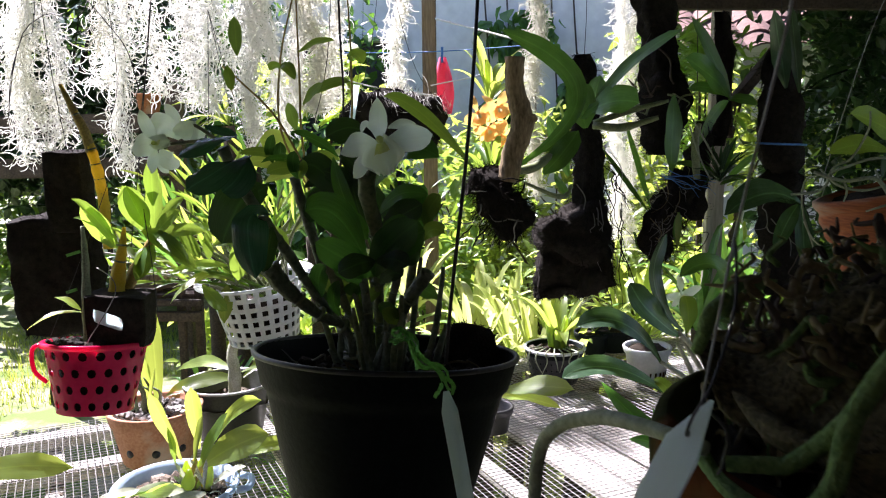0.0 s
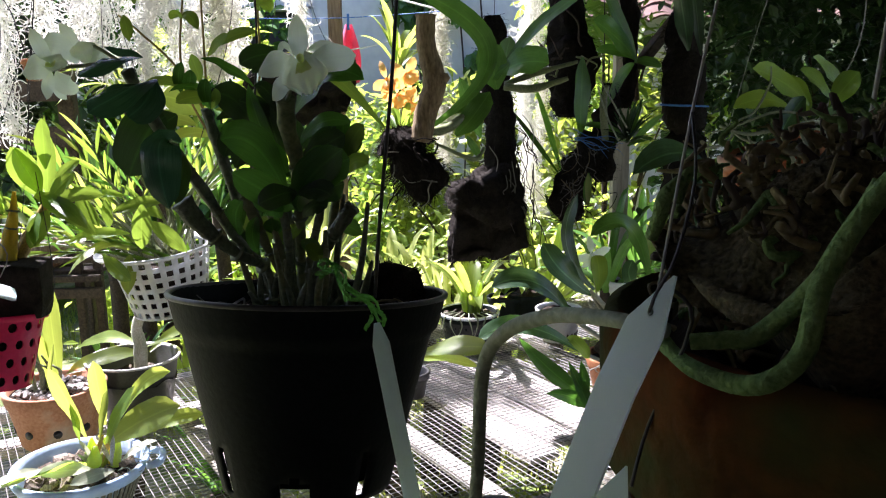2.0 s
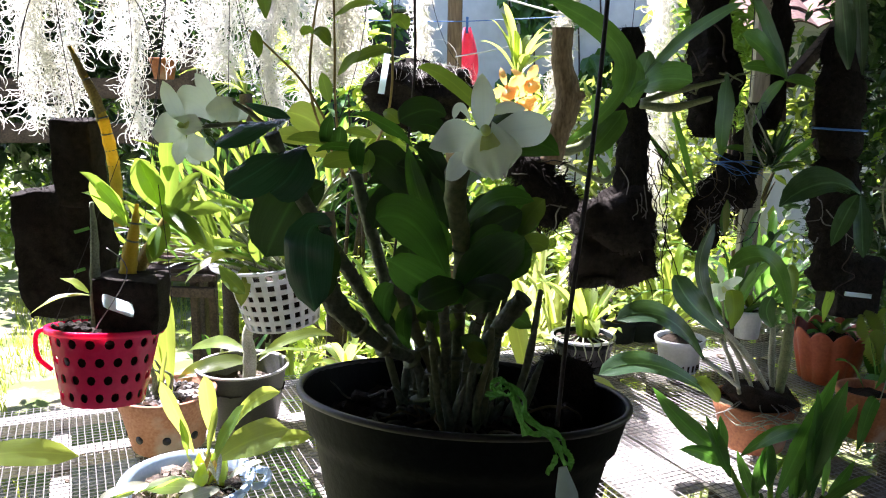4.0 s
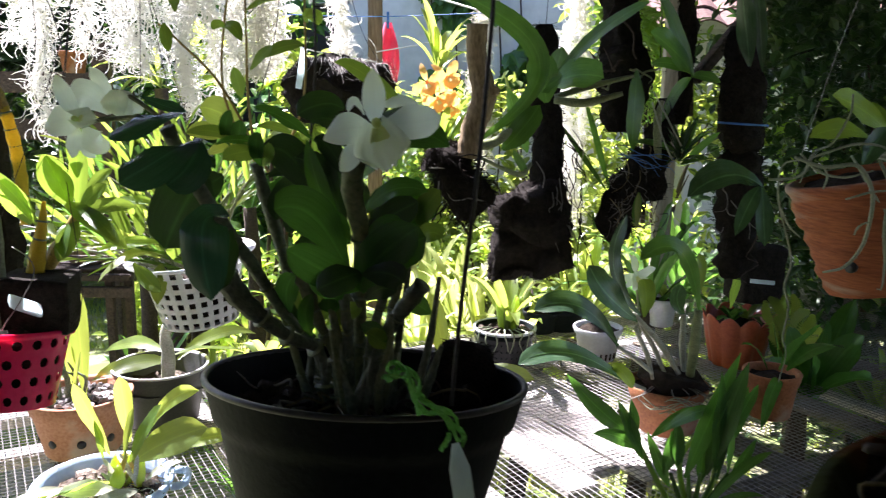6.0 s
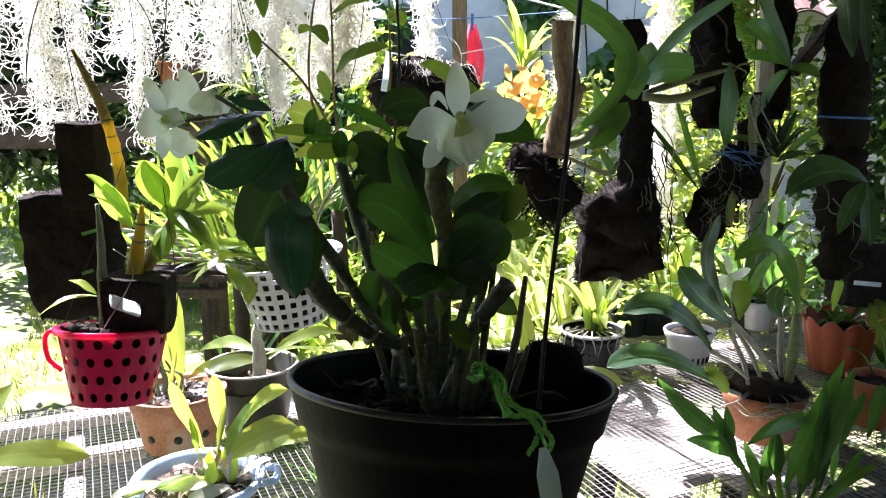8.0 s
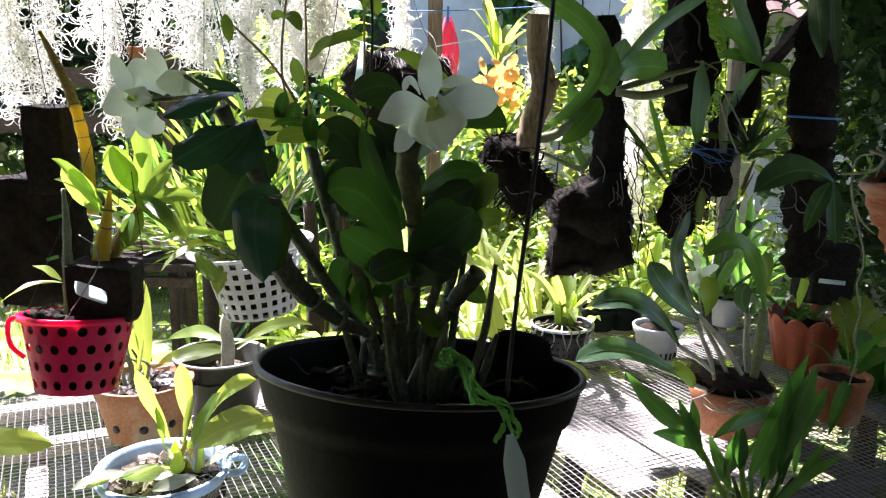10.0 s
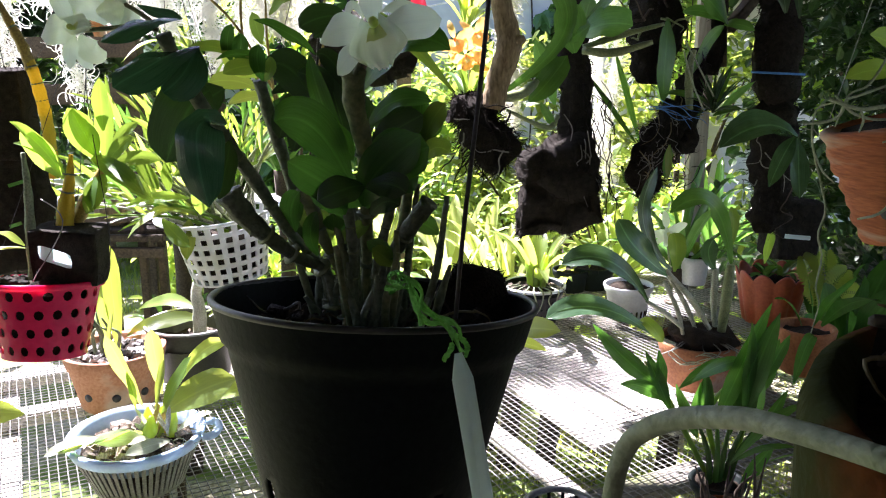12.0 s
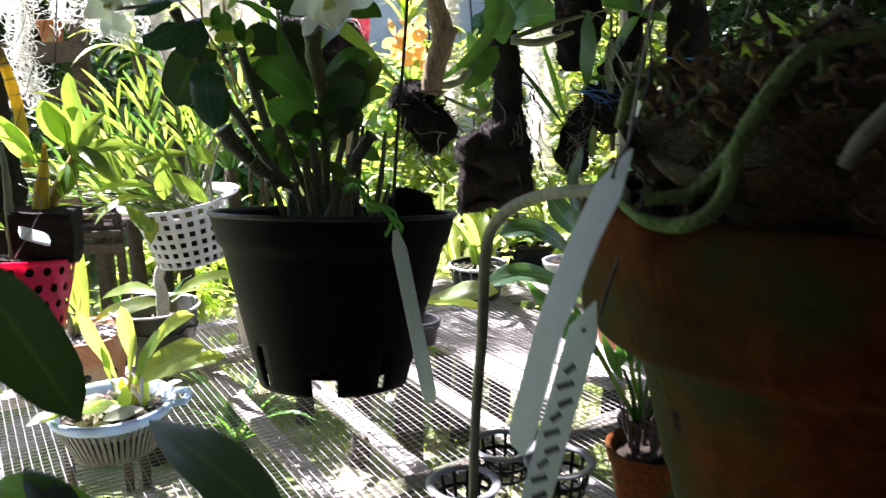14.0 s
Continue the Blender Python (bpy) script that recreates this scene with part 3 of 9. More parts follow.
def leaf_mass(parent, name, material, centre, size, count, leaf, seed, aspect=0.45, hang=0.0, n=3):
    """A crown of many small leaves with gaps, thinning out towards its edge."""
    rnd = random.Random(seed)
    verts, faces, uvs = [], [], []
    c = Vector(centre)
    seeds = [Vector((rnd.uniform(-1, 1), rnd.uniform(-1, 1), rnd.uniform(-1, 1))) for _ in range(max(4, count // 60))]
    seeds = [s * min(1, 1 / max(s.length, 1e-3)) for s in seeds]
    for _ in range(count):
        s = rnd.choice(seeds) + Vector((rnd.gauss(0, 0.16), rnd.gauss(0, 0.16), rnd.gauss(0, 0.16)))
        p = c + Vector((s.x * size[0], s.y * size[1], s.z * size[2]))
        d = Vector((rnd.uniform(-1, 1), rnd.uniform(-1, 1), rnd.uniform(-0.8, 0.7) - hang)).normalized()
        side = d.cross(Vector((rnd.uniform(-0.6, 0.6), rnd.uniform(-0.6, 0.6), 1))).normalized()
        up = side.cross(d)
        far = leaf * rnd.uniform(0.6, 1.4)
        k = len(verts)
        w = far * aspect / 2
        for t, q in ((0, 0.12), (0.35, 1.0), (0.7, 0.8), (1, 0.03)):
            m = p + d * far * t - up * far * 0.25 * t * t
            verts += [m - side * w * q + up * w * 0.25 * q, m, m + side * w * q + up * w * 0.25 * q]
        for i in range(3):
            for j in range(2):
                faces.append((k + 3 * i + j, k + 3 * i + j + 1, k + 3 * i + j + 4, k + 3 * i + j + 3))
                for u, v in ((j, i), (j + 1, i), (j + 1, i + 1), (j, i + 1)):
                    uvs.append((u / 2, v / 3))
    me = bpy.data.meshes.new(name)
    me.from_pydata(verts, [], faces)
    layer = me.uv_layers.new(name="UVMap")
    layer.data.foreach_set("uv", [x for pair in uvs for x in pair])
    me.materials.append(material)
    ob = new(name, me)
    if parent:
        me.transform(Matrix.Translation(-HOME[parent.name]))
        ob.parent = parent
        HOME[ob.name] = HOME[parent.name]
    return tagged(ob, kind="stuff")


# ---- the large structure ----
def sheet(name, x0, x1, y0, y1, n, lump, material, z=0.0):
    bm = bmesh.new()
    bmesh.ops.create_grid(bm, x_segments=n, y_segments=n, size=0.5)
    for v in bm.verts:
        v.co = Vector((x0 + (v.co.x + 0.5) * (x1 - x0), y0 + (v.co.y + 0.5) * (y1 - y0), 0))
        v.co.z = z + lump * noise.noise(v.co * 0.9)
    ob = part(name, bm, material)
    return tagged(ob, kind="structure")


tagged(sheet("ground", -60, 60, -20, 100, 160, 0.05, EARTH), "sunlit garden earth with thin worn grass", "ground")

# grass where the sun reaches the lawn
verts, faces, uvs = [], [], []
rnd = random.Random(3)
for _ in range(36000):
    x, y = rnd.uniform(-3.6, 1.9), rnd.uniform(0.7, 6.5)
    if noise.noise(Vector((x * 0.9, y * 0.9, 2.0))) < -0.12:
        continue
    h, a, w = rnd.uniform(0.025, 0.085), rnd.uniform(0, 6.3), rnd.uniform(0.002, 0.0045)
    z = 0.05 * noise.noise(Vector((x, y, 0)) * 0.9) - 0.004
    k = len(verts)
    dx, dy, lean = math.cos(a), math.sin(a), rnd.uniform(0.1, 0.8)
    for t, q in ((0, 1), (0.55, 0.8), (1, 0.1)):
        cx, cy = x - dy * lean * h * t * t, y + dx * lean * h * t * t
        verts += [(cx - dx * w * q, cy - dy * w * q, z + h * t), (cx + dx * w * q, cy + dy * w * q, z + h * t)]
    faces += [(k, k + 1, k + 3, k + 2), (k + 2, k + 3, k + 5, k + 4)]
    uvs += [(0, 0), (1, 0), (1, 0.5), (0, 0.5), (0, 0.5), (1, 0.5), (1, 1), (0, 1)]
me = bpy.data.meshes.new("lawn_grass")
me.from_pydata(verts, [], faces)
me.uv_layers.new(name="UVMap").data.foreach_set("uv", [c for p in uvs for c in p])
me.materials.append(GRASS)
tagged(new("lawn_grass", me), "short sunlit lawn grass below the mesh bench", "grass", kind="stuff")

# the house across the garden
bm = bmesh.new()
bar((-0.62, 7.7, 1.6), (4.6, 7.7, 1.6), 0.16, 3.2, bm)
bar((-4.0, 7.7, 1.6), (-1.60, 7.7, 1.6), 0.16, 3.2, bm)
bar((-1.60, 7.7, 2.75), (-0.62, 7.7, 2.75), 0.16, 0.9, bm)
house = tagged(part("wall_house", bm, PAINT, smooth=False), "white rendered house wall in bright shade", "wall", kind="structure")
# flat dark panel painted as the unlit room behind the doorway
bm = bar((-1.60, 7.76, 1.15), (-0.62, 7.76, 1.15), 0.03, 2.3)
door = tagged(part("door_1", bm, INNER_SHADE, smooth=False), "dark panel for the unlit doorway in the white house wall", "door", kind="structure")
bm = bmesh.new()
for a, b in (((-1.60, 7.6, 0), (-1.60, 7.6, 2.33)), ((-0.62, 7.6, 0), (-0.62, 7.6, 2.33))):
    bar(a, b, 0.07, 0.07, bm, (0, 1, 0))
bar((-1.635, 7.6, 2.34), (-0.585, 7.6, 2.34), 0.07, 0.07, bm)
part("door_frame", bm, POT_WHITE, door, smooth=False)

# a low tiled roof beyond the vines
roof = thing("shed", (3.4, 7.4, 0), "low shed with reddish clay roof tiles behind vines", "shed")
bm = bmesh.new()
bar((2.1, 8.2, 1.12), (7.0, 8.2, 1.12), 0.2, 2.24, bm)
bar((2.1, 6.62, 2.04), (5.5, 6.62, 2.04), 0.06, 0.08, bm)
for x in (2.15, 5.4):
    bar((x, 6.62, 0.0), (x, 6.62, 2.0), 0.09, 0.09, bm, up=(0, 1, 0))
part("wall", bm, PAINT, roof, smooth=False)
rnd = random.Random(5)
tile = None
for i in range(14):
    for j in range(7):
        x, s = 1.75 + i * 0.27, j * 0.26
        a, z = 0.5, 2.08
        base = Vector((x + (0.02 if j % 2 else 0), 6.5 + s * math.cos(a), z + s * math.sin(a) + 0.02))
        if tile is None:
            bm = bmesh.new()
            pr = []
            for t in (0, 1):
                for lay in (0, 0.014):
                    pr.append([bm.verts.new((-0.14 + 0.28 * k / 6, t * 0.32 * math.cos(a), t * 0.32 * math.sin(a) - 0.02 * t + 0.05 * math.sin(math.pi * k / 6) - lay)) for k in range(7)])
            for k in range(6):
                bm.faces.new((pr[0][k], pr[0][k + 1], pr[2][k + 1], pr[2][k]))
                bm.faces.new((pr[1][k + 1], pr[1][k], pr[3][k], pr[3][k + 1]))
                bm.faces.new((pr[0][k + 1], pr[0][k], pr[1][k], pr[1][k + 1]))
            tile = bpy.data.meshes.new("roof_tile")
            bm.to_mesh(tile)
            bm.free()
            tile.materials.append(TILE)
        ob = new("roof_tile", tile)
        ob.parent = roof
        ob.location = base - HOME[roof.name]
        ob.rotation_euler = (rnd.uniform(-0.03, 0.03), 0, rnd.uniform(-0.04, 0.04))

# unseen cover over the grower's side, shaped to set the shade; added walls behind
bm = bar((-2.0, BACK_EDGE, 2.55), (-2.0, ROOF_EDGE, 2.55), 3.2, 0.05)
bar((0.1, BACK_EDGE, 2.55), (0.1, 2.6, 2.55), 1.0, 0.05, bm)
bar((0.12, 2.6, 2.55), (0.12, 3.5, 2.55), 0.96, 0.05, bm)
bar((0.225, 3.5, 2.55), (0.225, 3.9, 2.55), 0.75, 0.05, bm)
bar((2.4, BACK_EDGE, 2.55), (2.4, 5.2, 2.55), 3.6, 0.05, bm)
bar((2.75, 5.2, 2.55), (2.75, 6.4, 2.55), 2.9, 0.05, bm)
# thin bars added to break the sun into dapples
for k in range(6):
    y = ROOF_EDGE + 0.04 + 0.145 * k
    bar((-0.98, y, 2.55), (-0.42, y + 0.02, 2.55), 0.085, 0.03, bm)
tagged(part("ceiling", bm, NET, smooth=False), "unseen dark cover shaped to block the sun", "ceiling", kind="structure")
# unseen slab added below the camera to cut light bounced off the ground
bm = bar((-3.5, -1.42, 0.045), (0.74, -1.42, 0.045), 3.3, 0.05)
tagged(part("floor", bm, FLOOR_DIM, smooth=False), "unseen dark slab added to cut bounced light", "floor", kind="structure")
# unseen dark walls, added to keep light from behind and beside off the pots
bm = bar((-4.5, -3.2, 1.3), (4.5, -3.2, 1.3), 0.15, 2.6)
tagged(part("wall_south", bm, WOOD_DARK, smooth=False), "unseen dark wall added to block light from behind", "wall", kind="structure")
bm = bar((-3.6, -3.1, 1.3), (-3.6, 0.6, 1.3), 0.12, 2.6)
tagged(part("wall_west", bm, WOOD_DARK, smooth=False), "unseen dark wall added to block light from the side", "wall", kind="structure")
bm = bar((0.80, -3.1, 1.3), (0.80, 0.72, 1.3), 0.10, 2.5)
tagged(part("wall_east", bm, WOOD_DARK, smooth=False), "unseen dark wall added to block light from the side", "wall", kind="structure")

# the bench: wire mesh on a slatted wooden frame, turned in plan
U, V = Vector((0.885, 0.466, 0)), Vector((0.466, -0.885, 0))
CORNER = Vector((-1.75, 1.75, 0.75))      # far end of the frame
LU, LV = 4.0, 2.3
bench = thing("mesh_bench", (0.2, 1.8, 0), "low plant bench of galvanised wire mesh on grey wooden slats", "bench")


def on_bench(u, v, z=0.0):
    return CORNER + U * u + V * v + Vector((0, 0, z))


# the two nearer rails take the darkened wood in place of shade
for v in (0.03, 0.28, 1.2, 2.27):
    part("rail", bar(on_bench(0, v, -0.028), on_bench(LU, v, -0.028), 0.06, 0.03, bevel=0.003), WOOD_PLANK_SHADED if v > 1 else WOOD_GREY, bench, smooth=False)
for u in (0.05, 0.70, 1.255, 1.45, 1.70, 2.26, 2.95, 3.9):
    part("slat", bar(on_bench(u, 0, -0.060), on_bench(u, LV, -0.060), 0.045, 0.022, bevel=0.003), WOOD_GREY, bench, smooth=False)
# four pale planks for the sunlit patch; the others have shade in their colour
for k, (u, far) in enumerate(((1.87, 1.02), (1.96, 0.98), (2.05, 1.04), (2.14, 1.10), (2.36, 2.24), (2.74, 2.2), (3.2, 1.9), (3.6, 1.7))):
    part("plank", bar(on_bench(u, 0.32, -0.030), on_bench(u + 0.01 * (k % 3), far, -0.032), 0.084, 0.018, bevel=0.003), WOOD_GREY if k < 4 else WOOD_PLANK_SHADED, bench, smooth=False)
for u in (0.1, 2.0, 3.9):
    for v in (0.08, 2.2):
        part("leg", bar(on_bench(u, v, -0.07), on_bench(u, v, -0.76), 0.07, 0.07, up=(0, 1, 0), bevel=0.004), WOOD_DARK, bench, smooth=False)
PITCH = 0.0168
verts, faces = [], []


def wire(a, b, r, wav):
    n = 14
    last = None
    for i in range(n + 1):
        p = a + (b - a) * i / n
        p = p + Vector((noise.noise(p * 3) * 0.003, noise.noise(p * 3 + Vector((5, 0, 0))) * 0.003, 0.004 * noise.noise(p * 2.2) + wav))
        k = len(verts)
        d = (b - a).normalized()
        s = Vector((-d.y, d.x, 0)) * r
        verts.extend([p + s, p + Vector((0, 0, r)), p - s, p - Vector((0, 0, r))])
        if last is not None:
            for j in range(4):
                faces.append((last + j, last + (j + 1) % 4, k + (j + 1) % 4, k + j))
        last = k


for k in range(int(LV / PITCH)):
    wire(on_bench(0, k * PITCH), on_bench(LU, k * PITCH), 0.0011, 0.0)
for k in range(int(LU / PITCH)):
    wire(on_bench(k * PITCH, 0), on_bench(k * PITCH, LV), 0.0011, 0.0015)
me = bpy.data.meshes.new("wire_mesh")
me.from_pydata([v - HOME[bench.name] for v in verts], [], faces)
me.materials.append(GALV)
ob = tagged(new("wire_mesh", me), "square galvanised wire mesh", kind="stuff")
ob.parent = bench


# litter on the mesh
rnd = random.Random(77)
for k in range(40):
    p = on_bench(rnd.uniform(0.6, 3.2), rnd.uniform(0.3, 2.0), 0.006)
    litter = thing("dry_leaf_scrap", p, "small dry brown scrap of leaf on the wire mesh", "leaf litter", "scraps on the bench")
    part("scrap", chip(p, rnd.uniform(0.012, 0.03), rnd), CHIP, litter, smooth=False)
# ---- the hanging white-flowered orchid ----
POT = (-0.028, 0.560, 1.408)
TIP = Euler((radians(-8.0), radians(2.4), 0)).to_matrix()
orchid = thing("hanging_orchid", POT, "white-flowered dendrobium orchid in a hanging black plastic pot", "orchid")
RT, RB, HT = 0.0945, 0.058, 0.132
# wall with slots and feet at the bottom
bm = bmesh.new()
SEG, ROWS_ = 60, 30
prof_out, prof_in = [], []
for i in range(ROWS_ + 1):
    z = -HT + HT * i / ROWS_
    t = i / ROWS_
    r = RB + (RT - 0.003 - RB) * t
    if z > -0.024:
        r += 0.003
    prof_out.append((r, z))
    prof_in.append((r - 0.0022, z))
grid = []
for prof in (prof_out, prof_in):
    grid.append([[bm.verts.new(Vector(POT) + TIP @ Vector((r * math.cos(2 * math.pi * k / SEG), r * math.sin(2 * math.pi * k / SEG), z))) for k in range(SEG)] for r, z in prof])


def open_slot(k, i):
    a = (k - 43) % 15
    if a in (0, 1, 2) and i < 4 or a == 1 and i < 5:
        return True
    return a == 8 and 0 < i < 8


for k in range(SEG):
    for i in range(ROWS_):
        if open_slot(k, i):
            continue
        q = [(k, i), ((k + 1) % SEG, i), ((k + 1) % SEG, i + 1), (k, i + 1)]
        bm.faces.new([grid[0][b][a] for a, b in q])
        bm.faces.new([grid[1][b][a] for a, b in q][::-1])
        for (a, b), (c, d), nb in ((q[0], q[1], (k, i - 1)), (q[2], q[3], (k, i + 1)), (q[1], q[2], ((k + 1) % SEG, i)), (q[3], q[0], ((k - 1) % SEG, i))):
            if nb[1] < 0 or (nb[1] < ROWS_ and open_slot(*nb)):
                bm.faces.new((grid[0][d][c], grid[0][b][a], grid[1][b][a], grid[1][d][c]))
part("pot_wall", bm, POT_BLACK, orchid)
# rim lighter than the wall, its edge highlight put into the colour
part("pot_rim", lathe([(RT - 0.0024, -0.002), (RT + 0.0010, -0.002), (RT + 0.0016, 0.0), (RT + 0.0008, 0.0012), (RT - 0.0016, 0.0012), (RT - 0.0024, 0.0), (RT - 0.0024, -0.002)], POT, 72, 0.006, tilt=TIP), POT_GREY, orchid, "grey rim with the highlight put into its colour")
part("pot_floor", lathe([(0.001, -HT + 0.014), (RB - 0.006, -HT + 0.014), (RB - 0.003, -HT + 0.012), (0.001, -HT + 0.010)], POT, 40, tilt=TIP), POT_BLACK, orchid)
soil_at = Vector(POT) + Vector((0, 0, -0.026))
part("substrate", disc_soil(RT - 0.012, soil_at, 0.010), SOIL, orchid, "dark damp bark substrate")
chips(orchid, soil_at + Vector((0, 0, 0.008)), RT - 0.02, 60, 0.014, SOIL, seed=4)
# a ragged lump of black fibre that stands up inside the rim
part("fibre_lump", block(Vector((0.030, 0.592, 1.398)), (0.062, 0.026, 0.034), (0, 12, 6), 0.006, 160, 0.006, 24, taper=0.55, rounding=0.35), FERN, orchid, "ragged black fibre lump at the rim")

# canes
C0 = Vector(POT) + Vector((-0.004, 0, -0.02))


def cane(points, r0, r1, material=CANE_GREY, name="cane"):
    part(name, tube(points, [r0 * 0.42, r0 * 0.62, r0 * 0.85, (r0 + r1) / 2, r1], n=18, sides=10, rings=0.14), material, orchid)
    nodes(orchid, points, (r0 + r1) / 2 * 1.05, 6, CANE_GREY if material is CANE else CANE)


for points, r0, r1, material in (
    ([(-0.0580, 0.5600, 1.4240), (-0.0750, 0.5450, 1.4520), (-0.0890, 0.5300, 1.4830), (-0.1010, 0.5150, 1.5080), (-0.1130, 0.5000, 1.5370), (-0.1190, 0.4920, 1.5570)], 0.0042, 0.0034, CANE_GREY),
    ([(-0.0540, 0.5500, 1.4250), (-0.0700, 0.5350, 1.4400), (-0.0840, 0.5250, 1.4550), (-0.0930, 0.5200, 1.4660), (-0.1000, 0.5170, 1.4780)], 0.0046, 0.0068, CANE_GREY),
    ([(-0.0620, 0.5750, 1.4190), (-0.0710, 0.5720, 1.4520), (-0.0800, 0.5700, 1.4870), (-0.0870, 0.5660, 1.5140), (-0.0910, 0.5620, 1.5340)], 0.0040, 0.0032, CANE_GREY),
    ([(-0.0330, 0.5600, 1.4210), (-0.0310, 0.5450, 1.4590), (-0.0300, 0.5300, 1.5000), (-0.0330, 0.5150, 1.5230), (-0.0320, 0.5050, 1.5400)], 0.0046, 0.0056, CANE),
    ([(-0.0230, 0.5600, 1.4210), (-0.0140, 0.5500, 1.4420), (-0.0040, 0.5450, 1.4580), (0.0040, 0.5420, 1.4690)], 0.0046, 0.0050, CANE_GREY),
    ([(-0.0470, 0.5800, 1.4140), (-0.0510, 0.5850, 1.4420), (-0.0590, 0.5900, 1.4730), (-0.0630, 0.5900, 1.4970)], 0.0036, 0.0028, CANE),
    ([(-0.0190, 0.5750, 1.4180), (-0.0110, 0.5800, 1.4580), (-0.0070, 0.5800, 1.4850), (0.0010, 0.5700, 1.5070)], 0.0036, 0.0026, CANE),
    ([(-0.0460, 0.5450, 1.4240), (-0.0540, 0.5400, 1.4470), (-0.0610, 0.5400, 1.4670), (-0.0660, 0.5450, 1.4750)], 0.0034, 0.0046, CANE),
    ([(-0.0380, 0.5400, 1.4260), (-0.0380, 0.5320, 1.4500), (-0.0400, 0.5320, 1.4690), (-0.0420, 0.5350, 1.4840)], 0.0032, 0.0024, CANE_GREY),
    ([(-0.0270, 0.5450, 1.4250), (-0.0220, 0.5400, 1.4480), (-0.0170, 0.5400, 1.4670), (-0.0190, 0.5450, 1.4790)], 0.0030, 0.0024, CANE_GREY),
):
    cane([Vector(points[0]) + Vector((0.1 * (C0.x - points[0][0]), 0, -0.035)), *points], r0, r1, material)
